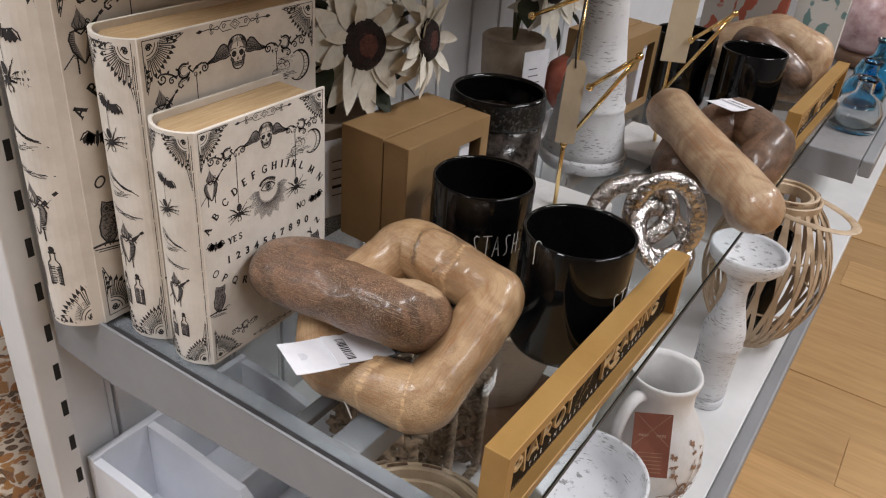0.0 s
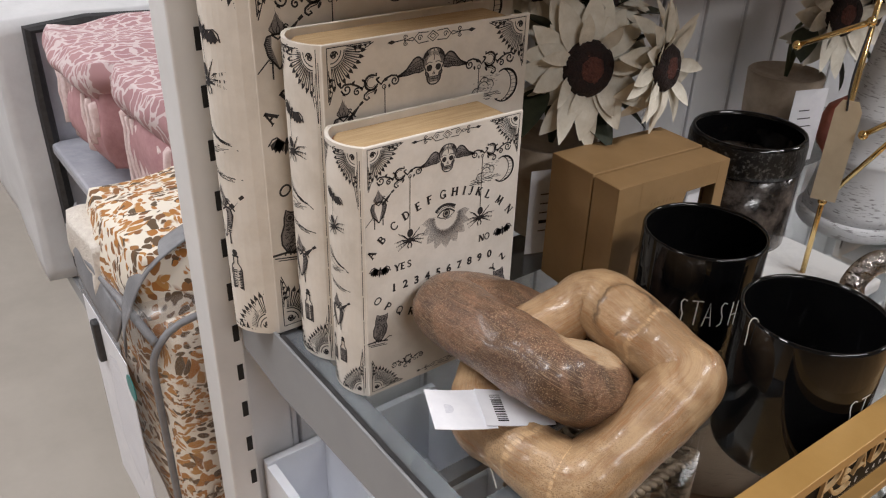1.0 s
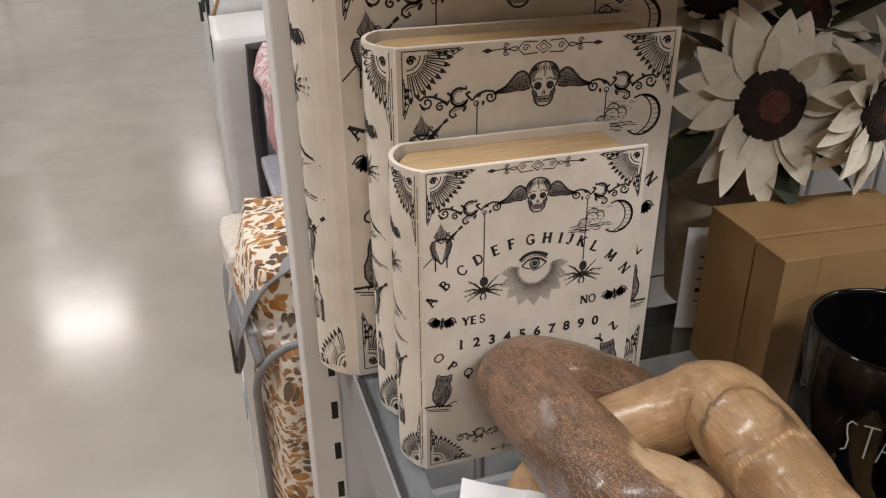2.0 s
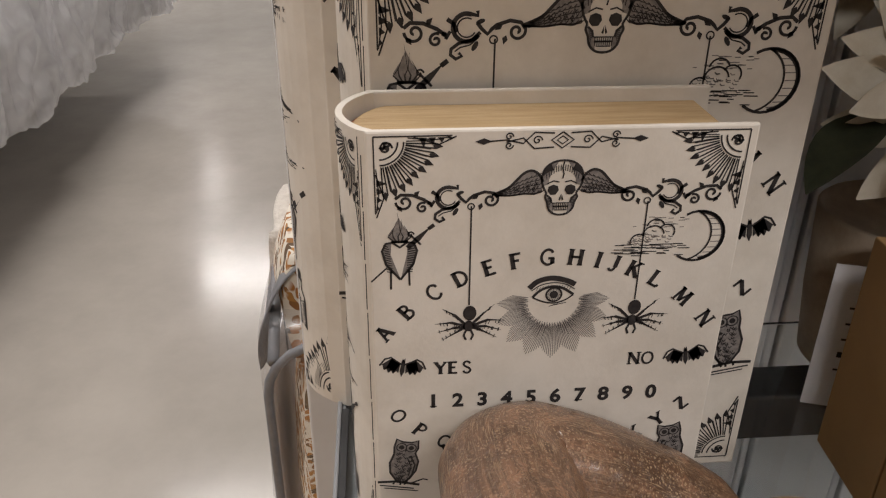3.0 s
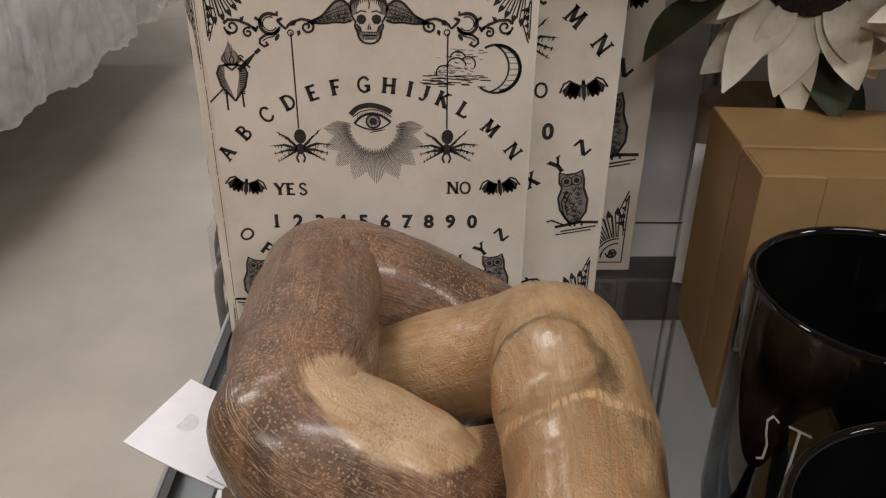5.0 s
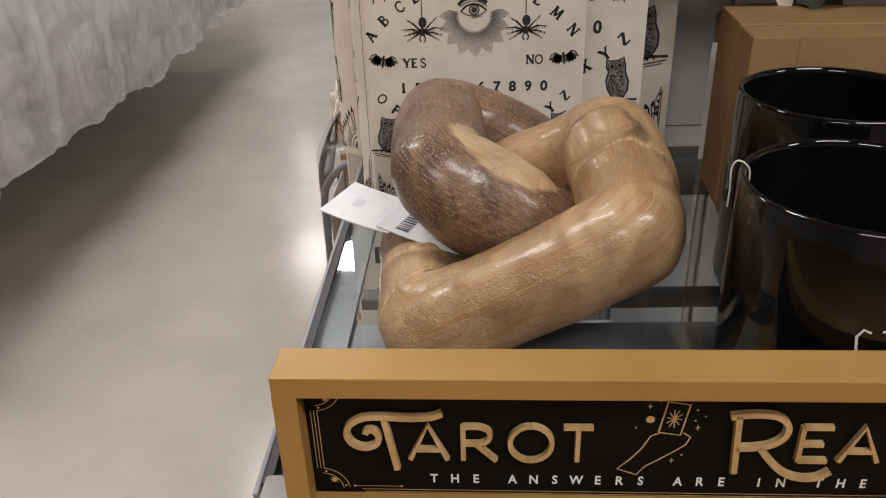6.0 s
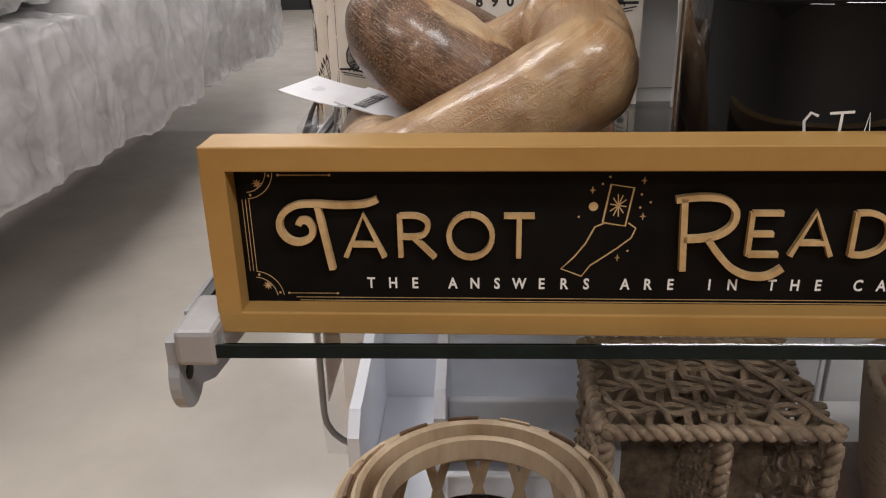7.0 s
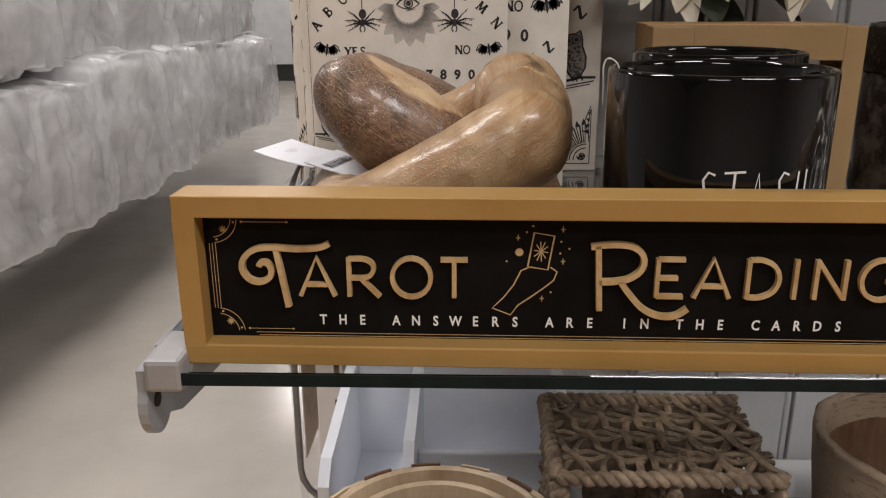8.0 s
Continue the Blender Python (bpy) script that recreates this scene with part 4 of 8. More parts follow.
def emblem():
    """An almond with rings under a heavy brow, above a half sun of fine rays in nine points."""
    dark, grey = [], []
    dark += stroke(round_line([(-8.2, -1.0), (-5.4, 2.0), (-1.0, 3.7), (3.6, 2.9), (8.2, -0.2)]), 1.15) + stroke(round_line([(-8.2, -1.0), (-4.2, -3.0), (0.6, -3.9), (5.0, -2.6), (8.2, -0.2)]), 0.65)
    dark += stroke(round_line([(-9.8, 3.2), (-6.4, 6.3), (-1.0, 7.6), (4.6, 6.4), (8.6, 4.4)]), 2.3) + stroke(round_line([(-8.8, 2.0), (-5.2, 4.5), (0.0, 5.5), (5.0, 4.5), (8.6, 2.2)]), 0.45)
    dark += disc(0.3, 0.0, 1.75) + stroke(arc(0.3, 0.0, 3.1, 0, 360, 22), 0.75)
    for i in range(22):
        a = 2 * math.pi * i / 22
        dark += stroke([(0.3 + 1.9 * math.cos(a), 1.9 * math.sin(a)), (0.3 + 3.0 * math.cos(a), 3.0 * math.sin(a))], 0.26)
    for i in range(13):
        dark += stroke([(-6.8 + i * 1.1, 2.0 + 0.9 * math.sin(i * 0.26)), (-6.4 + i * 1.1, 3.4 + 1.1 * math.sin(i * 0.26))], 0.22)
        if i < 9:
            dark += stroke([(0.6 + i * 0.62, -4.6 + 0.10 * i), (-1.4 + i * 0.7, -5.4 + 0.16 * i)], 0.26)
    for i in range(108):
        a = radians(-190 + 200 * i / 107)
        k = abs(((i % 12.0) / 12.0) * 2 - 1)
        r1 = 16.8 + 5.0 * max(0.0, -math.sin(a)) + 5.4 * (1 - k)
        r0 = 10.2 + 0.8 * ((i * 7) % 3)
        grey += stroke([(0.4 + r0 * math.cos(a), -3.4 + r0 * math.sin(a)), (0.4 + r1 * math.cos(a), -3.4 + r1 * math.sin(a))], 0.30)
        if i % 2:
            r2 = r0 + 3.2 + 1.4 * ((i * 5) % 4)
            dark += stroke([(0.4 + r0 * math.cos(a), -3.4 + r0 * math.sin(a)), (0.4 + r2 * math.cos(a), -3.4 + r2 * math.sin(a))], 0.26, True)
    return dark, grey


def feather():
    """A folded wing sketched in fine strokes, with long plumes trailing to one side."""
    out = stroke([(-9.4, 7.6), (-9.6, 4), (-8.4, 0.4), (-5, -2.2), (1, -3.6), (11, -4.4)], 0.5)
    out += stroke([(-9.4, 7.6), (-6.6, 6.6), (-3.4, 3.2), (0.6, 0.6), (6, -1.6), (11, -4.4)], 0.42)
    rng = random.Random(8)
    for i in range(26):
        k = i / 25
        x, y = -9.0 + 13 * k, 6.4 - 7.6 * k ** 0.8
        drop = rng.uniform(2.0, 5.2) * (1 - 0.65 * k)
        out += stroke([(x, y), (x + 0.9, y - drop * 0.5), (x + 2.6 + 1.8 * k, y - drop)], rng.uniform(0.22, 0.42))
    for i in range(7):
        y = -4.4 - 0.45 * i
        x = rng.uniform(-7, 1)
        out += stroke([(x, y), (x + 3, y - 0.3), (x + rng.uniform(5, 9), y + 0.2)], 0.26)
    return out


def wisps():
    """A thin drift of cloud in broken strokes."""
    rng = random.Random(21)
    out = stroke([(-10, 3.4), (-6, 1.4), (0, 0.2), (6, -0.8), (11, -1.2)], 0.42)
    for i in range(18):
        x = rng.uniform(-9.5, 5.5)
        y = 2.4 - 0.24 * (x + 9.5) + rng.uniform(-1.6, 0.9)
        out += stroke([(x, y), (x + 1.6, y - 0.7), (x + rng.uniform(2.6, 5.0), y - 0.9)], rng.uniform(0.2, 0.36))
    return out


def bottle():
    """A stoppered bottle with its liquid, label and shaded side hatched in."""
    out = stroke([(-2.2, 0), (-2.3, 7.4), (-2.0, 8.6), (-0.9, 10), (-0.9, 12.4), (0.9, 12.4), (0.9, 10), (2.0, 8.6), (2.3, 7.4), (2.2, 0), (-2.2, 0)], 0.5)
    out += stroke([(-1.4, 12.6), (1.4, 12.6)], 0.7) + disc(0, 13.9, 1.1, 1.2) + stroke([(-1.9, 0.5), (1.9, 0.5)], 0.6)
    for i in range(11):
        y = 0.8 + i * 0.62
        out += stroke([(0.7 + 0.25 * (i % 2), y), (2.1, y + 0.3)], 0.34)
        if i < 4 or i > 8:
            out += stroke([(-1.9, y), (0.3, y + 0.35)], 0.30)
    out += stroke([(-1.9, 3.4), (1.2, 3.4), (1.2, 6.2), (-1.9, 6.2)], 0.28) + stroke([(-1.4, 4.4), (0.7, 4.4)], 0.3) + stroke([(-1.4, 5.3), (0.4, 5.3)], 0.3)
    return out


def add_polys(bm, polys, place):
    for p in polys:
        vs = [bm.verts.new(place(x, y)) for x, y in p]
        try:
            bm.faces.new(vs)
        except ValueError:
            pass
    return bm


def text_polys(body, size, spacing=1.0, bold=0.0, align="CENTER"):
    """The built-in font's letters as flat polygons, size being the height of a capital."""
    cu = bpy.data.curves.new("letters", "FONT")
    cu.body, cu.size, cu.align_x, cu.space_character, cu.offset = body, size / 0.69, align, spacing, bold
    cu.resolution_u = 3
    ob = bpy.data.objects.new("letters", cu)
    scene.collection.objects.link(ob)
    bpy.context.view_layer.update()
    me = bpy.data.meshes.new_from_object(ob)
    out = [[(me.vertices[i].co.x, me.vertices[i].co.y) for i in p.vertices] for p in me.polygons]
    bpy.data.objects.remove(ob)
    bpy.data.curves.remove(cu)
    bpy.data.meshes.remove(me)
    return out


def round_line(pts, n=4):
    return [(p.x, p.y) for p in smooth_path([(a, c, 0) for a, c in pts], n)]


SERIF = {
    "A": [(1, [(0.46, 1), (0.84, 0)]), (0, [(0.46, 1), (0.10, 0)]), (0, [(0.22, 0.36), (0.68, 0.36)])],
    "B": [(1, [(0.18, 0), (0.18, 1)]), (0, [(0.18, 0.97), (0.5, 0.96), (0.66, 0.77), (0.5, 0.55), (0.18, 0.53)]), (0, [(0.18, 0.53), (0.56, 0.52), (0.76, 0.28), (0.56, 0.04), (0.18, 0.03)])],
    "C": [(0, [(0.82, 0.74), (0.74, 0.92), (0.46, 1.0), (0.18, 0.82), (0.08, 0.5), (0.18, 0.18), (0.46, 0.0), (0.72, 0.08), (0.84, 0.24)])],
    "D": [(1, [(0.18, 0), (0.18, 1)]), (0, [(0.18, 0.97), (0.54, 0.95), (0.80, 0.74), (0.86, 0.5), (0.80, 0.26), (0.54, 0.05), (0.18, 0.03)])],
    "E": [(1, [(0.2, 0), (0.2, 1)]), (0, [(0.2, 0.97), (0.74, 0.97)]), (0, [(0.2, 0.52), (0.62, 0.52)]), (0, [(0.2, 0.03), (0.78, 0.03)])],
    "F": [(1, [(0.22, 0), (0.22, 1)]), (0, [(0.22, 0.97), (0.78, 0.97)]), (0, [(0.22, 0.52), (0.64, 0.52)])],
    "G": [(0, [(0.82, 0.78), (0.72, 0.94), (0.46, 1.0), (0.18, 0.82), (0.08, 0.5), (0.18, 0.18), (0.46, 0.0), (0.72, 0.06), (0.80, 0.2)]), (1, [(0.80, 0.04), (0.80, 0.42)]), (0, [(0.52, 0.42), (0.92, 0.42)])],
    "H": [(1, [(0.16, 0), (0.16, 1)]), (1, [(0.82, 0), (0.82, 1)]), (0, [(0.16, 0.52), (0.82, 0.52)])],
    "I": [(1, [(0.5, 0), (0.5, 1)])],
    "J": [(1, [(0.58, 1), (0.58, 0.24)]), (0, [(0.58, 0.26), (0.48, 0.02), (0.26, 0.0), (0.2, 0.12)])],
    "K": [(1, [(0.16, 0), (0.16, 1)]), (0, [(0.74, 1), (0.18, 0.46)]), (1, [(0.34, 0.58), (0.82, 0)])],
    "L": [(1, [(0.22, 0), (0.22, 1)]), (0, [(0.22, 0.03), (0.80, 0.03)]), (0, [(0.80, 0.03), (0.82, 0.2)])],
    "M": [(0, [(0.06, 0), (0.14, 1)]), (1, [(0.14, 1), (0.48, 0.1)]), (0, [(0.48, 0.1), (0.84, 1)]), (1, [(0.84, 1), (0.92, 0)])],
    "N": [(0, [(0.12, 0), (0.12, 1)]), (1, [(0.12, 1), (0.86, 0)]), (0, [(0.86, 0), (0.86, 1)])],
    "O": [(0, [(0.5, 1.0), (0.2, 0.86), (0.08, 0.5), (0.2, 0.14), (0.5, 0.0), (0.8, 0.14), (0.92, 0.5), (0.8, 0.86), (0.5, 1.0)])],
    "P": [(1, [(0.22, 0), (0.22, 1)]), (0, [(0.22, 0.97), (0.58, 0.96), (0.78, 0.75), (0.6, 0.5), (0.22, 0.47)])],
    "Q": [(0, [(0.5, 1.0), (0.2, 0.86), (0.08, 0.5), (0.2, 0.14), (0.5, 0.0), (0.8, 0.14), (0.92, 0.5), (0.8, 0.86), (0.5, 1.0)]), (1, [(0.52, 0.2), (0.94, -0.16)])],
    "R": [(1, [(0.2, 0), (0.2, 1)]), (0, [(0.2, 0.97), (0.56, 0.96), (0.74, 0.75), (0.56, 0.52), (0.2, 0.49)]), (1, [(0.44, 0.5), (0.86, 0)])],
    "S": [(0, [(0.72, 0.8), (0.62, 0.97), (0.36, 0.98), (0.22, 0.78), (0.36, 0.58), (0.64, 0.42), (0.76, 0.22), (0.6, 0.02), (0.34, 0.02), (0.2, 0.2)])],
    "T": [(1, [(0.5, 0), (0.5, 0.97)]), (0, [(0.08, 0.97), (0.92, 0.97)])],
    "U": [(1, [(0.18, 1), (0.18, 0.3)]), (0, [(0.18, 0.32), (0.3, 0.05), (0.52, 0.0), (0.76, 0.08), (0.84, 0.32)]), (0, [(0.84, 0.3), (0.84, 1)])],
    "V": [(1, [(0.12, 1), (0.5, 0)]), (0, [(0.5, 0), (0.88, 1)])],
    "W": [(1, [(0.02, 1), (0.28, 0)]), (0, [(0.28, 0), (0.5, 0.9)]), (1, [(0.5, 0.9), (0.74, 0)]), (0, [(0.74, 0), (0.98, 1)])],
    "X": [(1, [(0.14, 1), (0.86, 0)]), (0, [(0.84, 1), (0.14, 0)])],
    "Y": [(1, [(0.12, 1), (0.5, 0.46)]), (0, [(0.88, 1), (0.5, 0.46)]), (1, [(0.5, 0.5), (0.5, 0)])],
    "Z": [(0, [(0.16, 0.97), (0.84, 0.97)]), (1, [(0.82, 0.95), (0.16, 0.05)]), (0, [(0.16, 0.03), (0.86, 0.03)])],
}


def serif_word(word, size, advance):
    """Engraved capitals with serifs, centred on the origin's line."""
    out = []
    x = -advance * len(word) / 2
    for ch in word:
        for heavy, pts in SERIF[ch]:
            line = [((a - 0.5) * size * 0.92 + x + advance / 2, c * size) for a, c in pts]
            out += stroke(round_line(line) if len(pts) > 2 else line, size * (0.265 if heavy else 0.165))
            if len(pts) == 2:
                for (a, c), (lx, ly) in zip(pts, line):
                    if c in (0, 1):
                        out += stroke([(lx - size * 0.17, ly), (lx + size * 0.17, ly)], size * 0.085)
        x += advance
    return out


def ridge(bm, pts, w, place, depth, cap=True):
    """A raised line: a ribbon of width w standing depth proud of the sheet; place(x, y, h)."""
    pts = [Vector(p) for p in pts]
    rows = []
    for i, p in enumerate(pts):
        d = (pts[min(i + 1, len(pts) - 1)] - pts[max(i - 1, 0)]).normalized()
        n = Vector((-d.y, d.x)) * (w / 2)
        rows.append([bm.verts.new(place(*(p + n), 0)), bm.verts.new(place(*(p + n * 0.86), depth)), bm.verts.new(place(*(p - n * 0.86), depth)), bm.verts.new(place(*(p - n), 0))])
    for a, b in zip(rows, rows[1:]):
        for k in range(3):
            bm.faces.new((a[k], a[k + 1], b[k + 1], b[k]))
    if cap:
        bm.faces.new(rows[0])
        bm.faces.new(rows[-1][::-1])
    return bm


# ---- the store's shell ----
GLASS_TOP, DECK_TOP = 1.053, 0.70

setting("floor_aisle", boxed(-14.0, -0.50, -7.0, 7.0, -0.05, 0.0), VINYL_FLOOR, "polished pale grey vinyl floor of the side aisle", "floor")
setting("floor_main", boxed(-0.50, 7.0, -7.0, 7.0, -0.05, -0.003), OAK, "warm oak plank floor of the main aisle", "floor")
setting("ceiling", boxed(-14.0, 7.0, -7.0, 7.0, CEILING, CEILING + 0.1), DULL_CEILING, "dull grey open store ceiling", "ceiling")
setting("wall_west", boxed(-14.2, -14.0, -7.0, 7.0, 0, CEILING), WHITE_PAINT, "white far wall at the end of the aisle", "wall")
setting("wall_east", boxed(7.0, 7.2, -7.0, 7.0, 0, CEILING), WHITE_PAINT, "plain white wall of the store", "wall")
setting("wall_south", boxed(-14.0, 7.0, -7.2, -7.0, 0, CEILING), WHITE_PAINT, "plain white wall of the store", "wall")
setting("wall_north", boxed(-14.0, 7.0, 7.0, 7.2, 0, CEILING), WHITE_PAINT, "plain white wall of the store", "wall")
setting("baseboard", boxed(-13.998, -13.9, -6.9, 6.9, 0.0, 0.14), BLACK_TRIM, "dark baseboard along the far wall", "baseboard")


# ---- end-of-aisle display unit: uprights, beaded back, glass shelf, lower deck ----
def upright(y0):
    ob = thing("slotted_upright", (-0.66, y0 + 0.014, 0), "white enamelled steel upright with a column of slots", "upright", "uprights of the display")
    part("post", boxed(-0.685, -0.645, y0, y0 + 0.030, 0.0, 2.1, bevel=0.002), WHITE_STEEL, ob)
    for i in range(-11, 10):
        z = 1.2005 + 0.0484 * i
        part("slot", boxed(-0.650, -0.6442, y0 + 0.0205, y0 + 0.0265, z - 0.0095, z + 0.0095), DARK_GAP, ob, "dark punched slot" if i == 0 else "")
    return ob


upright(0.297)
upright(1.535)

back = setting("wall_display_back", boxed(-0.69, -0.672, 0.327, 1.535, 0.05, 2.1), WHITE_PAINT, "white beaded back panel of the display", "back panel")


def bead_board(y0, y1):
    bm = boxed(-0.672, -0.661, y0 + 0.0016, y1 - 0.0098, 0.05, 2.1, bevel=0.0015)
    add_box(bm, -0.672, -0.6625, y1 - 0.0082, y1 - 0.0016, 0.05, 2.1, bevel=0.002)
    ob = link_mesh("bead_board", bm, WHITE_PAINT)
    ob.parent = back
    return ob


groove = [0.327] + [0.387 + 0.0885 * i for i in range(13)] + [1.535]
for g0, g1 in zip(groove, groove[1:]):
    bead_board(g0, g1)


def glass_shelf():
    ob = thing("glass_shelf", (-0.4, 0.93, GLASS_TOP - 0.006), "clear glass shelf on grey steel brackets of the display", "shelf")
    part("glass_pane", boxed(-0.632, -0.1485, 0.330, 1.534, GLASS_TOP - 0.0055, GLASS_TOP, bevel=0.0006, seg=1), SHELF_GLASS, ob).visible_shadow = False
    part("front_edge", boxed(-0.1484, -0.1474, 0.344, 1.522, GLASS_TOP - 0.0056, GLASS_TOP - 0.0002), GLASS_EDGE, ob, "dark green polished glass edge")
    part("cross_rail", boxed(-0.312, -0.283, 0.351, 1.513, 1.020, 1.0455, bevel=0.002), STEEL_UNDER_GLASS, ob, "grey steel cross rail")
    # Rear rail gets a black material in place of the shade back there
    part("cross_rail", boxed(-0.588, -0.556, 0.351, 1.513, 1.012, 1.0455, bevel=0.002), BLACK_TRIM, ob, "rear rail, coloured black for the shade it lies in")
    # Black strip drawn where a thin dark line crosses under the glass
    part("dark_strip", boxed(-0.350, -0.337, 0.351, 0.86, 1.038, 1.0458, bevel=0.001), BLACK_TRIM, ob, "thin black strip")
    for y, s in ((0.3278, 1), (1.5362, -1)):
        bm = bmesh.new()
        # side plate: tall at the post, narrower to the front, with a rounded nose
        outline = [(-0.640, 1.0525), (-0.640, 0.992), (-0.560, 0.985), (-0.24, 1.008), (-0.185, 1.016)]
        outline += [(-0.1615 + 0.0140 * math.cos(radians(a)), 1.0345 + 0.0160 * math.sin(radians(a))) for a in range(-130, 45, 18)]
        outline += [(-0.150, 1.0525)]
        front = [bm.verts.new((x, y - 0.0022, z)) for x, z in outline]
        rear = [bm.verts.new((x, y + 0.0022, z)) for x, z in outline]
        bm.faces.new(front)
        bm.faces.new(rear[::-1])
        for i in range(len(outline)):
            j = (i + 1) % len(outline)
            bm.faces.new((front[i], front[j], rear[j], rear[i]))
        arm = part("bracket", bm, STEEL, ob, "grey steel shelf bracket")
        part("flange", boxed(-0.630, -0.176, min(y, y + s * 0.022), max(y, y + s * 0.022), 1.0425, 1.0468), STEEL_UNDER_GLASS, arm)
        part("gasket", boxed(-0.556, -0.178, min(y + s * 0.0004, y + s * 0.0042), max(y + s * 0.0004, y + s * 0.0042), 1.0532, 1.0545), BLACK_TRIM, arm, "thin black gasket")
        part("top_lip", boxed(-0.632, -0.172, min(y - s * 0.0024, y + s * 0.0002), max(y - s * 0.0024, y + s * 0.0002), 1.0526, 1.0548, bevel=0.0008), STEEL, arm)
        part("front_cap", boxed(-0.180, -0.1465, min(y + s * 0.0023, y + s * 0.0185), max(y + s * 0.0023, y + s * 0.0185), 1.0440, 1.0590, bevel=0.0022), STEEL_CAP, arm, "pale grey front clip")
        hole = part("hole", lathe([(0.0, -0.0028), (0.0034, -0.0028), (0.0034, 0.0028), (0.0, 0.0028)], seg=18), DARK_GAP, arm, "bolt hole", local=True)
        hole.rotation_euler = (radians(90), 0, 0)
        hole.location = Vector((-0.158, y, 1.0355)) - ob.location
    return ob


glass_shelf()


def lower_deck():
    ob = thing("lower_shelf", (-0.36, 0.93, DECK_TOP - 0.03), "white lower shelf with a grey front edge", "shelf")
    part("deck", boxed(-0.655, -0.0815, 0.330, 1.534, DECK_TOP - 0.028, DECK_TOP, bevel=0.002), WHITE_STEEL, ob)
    part("front_rail", boxed(-0.081, -0.058, 0.322, 1.540, DECK_TOP - 0.034, DECK_TOP + 0.002, bevel=0.004), STEEL, ob, "grey front rail")
    return ob


lower_deck()
# Shelf above the view, added to shade the goods and wall at the back
upper = thing("unseen_upper_shelf", (-0.50, 0.93, 1.46), "unseen white shelf board above the display, added to shade its back", "shelf")
part("board", boxed(-0.655, -0.342, 0.330, 1.534, 1.46, 1.485, bevel=0.003), WHITE_STEEL, upper)
part("front_rail", boxed(-0.341, -0.325, 0.322, 1.540, 1.452, 1.488, bevel=0.003), STEEL, upper)
base = thing("base_cabinet", (-0.4, 0.93, 0), "white closed base below the display shelves", "base")
part("kick_panel", boxed(-0.655, -0.30, 0.330, 1.534, 0.0, 0.16, bevel=0.003), WHITE_STEEL, base)
part("base_deck", boxed(-0.655, -0.20, 0.330, 1.534, 0.1605, 0.185, bevel=0.003), WHITE_STEEL, base)


# ---- printed book boxes ----
def book_box(name, x_back, x_front, y0, y1, z0, z1, bulge, label):
    W, H, T = (y1 - y0) * 1000, (z1 - z0) * 1000, x_front - x_back
    ob = thing(name, ((x_back + x_front) / 2, (y0 + y1) / 2, z0), label, "book box", "nested book boxes")
    c = 0.0028
    # front and back boards
    part("front_cover", boxed(x_front - c, x_front, y0, y1, z0, z1, bevel=0.0009), CREAM, ob)
    part("back_cover", boxed(x_back, x_back + c, y0, y1, z0, z1, bevel=0.0009), CREAM, ob)
    # rounded spine
    prof = []
    n = 14
    for i in range(n + 1):
        k = i / n
        prof.append((x_front - 0.0004 - (T - 0.0008) * k, y0 + 0.001 - bulge * math.sin(math.pi * k) ** 0.72))
    bm = bmesh.new()
    rows = []
    for i, (x, y) in enumerate(prof):
        inner = (x_front - (T) * (0.05 + 0.9 * i / n), y + 0.0026)
        rows.append([bm.verts.new((x, y, z0 + 0.0004)), bm.verts.new((x, y, z1 - 0.0004)), bm.verts.new((inner[0], inner[1], z1 - 0.0004)), bm.verts.new((inner[0], inner[1], z0 + 0.0004))])
    for a, b in zip(rows, rows[1:]):
        for k in range(4):
            bm.faces.new((a[k], b[k], b[(k + 1) % 4], a[(k + 1) % 4]))
    bm.faces.new(rows[0])
    bm.faces.new(rows[-1][::-1])
    spine = part("spine", bm, CREAM, ob, smooth=False)
    # hinge groove lines and the page block
    def filled(inset, right, low, high):
        """A block whose end follows the inside of the spine."""
        pts = [(x_front - c - 0.0003 - (T - 2 * c - 0.0006) * i / n, y0 + 0.001 + inset - (bulge * math.sin(math.pi * i / n) ** 0.72)) for i in range(n + 1)]
        pts = [(x_front - c - 0.0003, right)] + pts + [(x_back + c + 0.0003, right)]
        bm = bmesh.new()
        lo = [bm.verts.new((x, y, low)) for x, y in pts]
        hi = [bm.verts.new((x, y, high)) for x, y in pts]
        bm.faces.new(lo[::-1])
        bm.faces.new(hi)
        for i in range(len(pts)):
            j = (i + 1) % len(pts)
            bm.faces.new((lo[i], lo[j], hi[j], hi[i]))
        return bm

    part("page_block", filled(0.0065, y1 - 0.007, z0 + 0.003, z1 - 0.0060), PAGES, ob, "tan ribbed page block")
    part("lining", filled(0.0042, y0 + 0.004, z0 + 0.003, z1 - 0.0075), LINING, ob, "rust lining inside the spine")
    sx, sy = W / 142.0, H / 211.0
    s = (sx + sy) / 2

    def cover(u, v):
        return (x_front + 0.00022, y0 + u * 0.001, z0 + v * 0.001)

    dark, grey = [], []

    def put(polys, u, v, into, scale=1.0, turn=0.0, flip=1):
        into += moved(moved(polys, sx=flip * scale, sy=scale, turn=turn), u * sx, v * sy, s, s)

    for u, v, fx, fy in ((3, 209, 1, 1), (138.5, 209, -1, 1), (3, 4, 1, -1), (138.5, 4, -1, -1)):
        dark += moved(corner_fan(29, 31), u * sx, v * sy, fx * s, fy * s)
    put(top_ornament(), 70, 206.5, dark)
    put(top_ornament(), 70, 6, dark, 0.8)
    sk_dark, sk_grey = skull()
    put(sk_dark, 71, 188, dark, 1.06)
    put(sk_grey, 71, 188, grey, 1.06)
    put(scroll(), 28.5, 184.5, dark, 1.0)
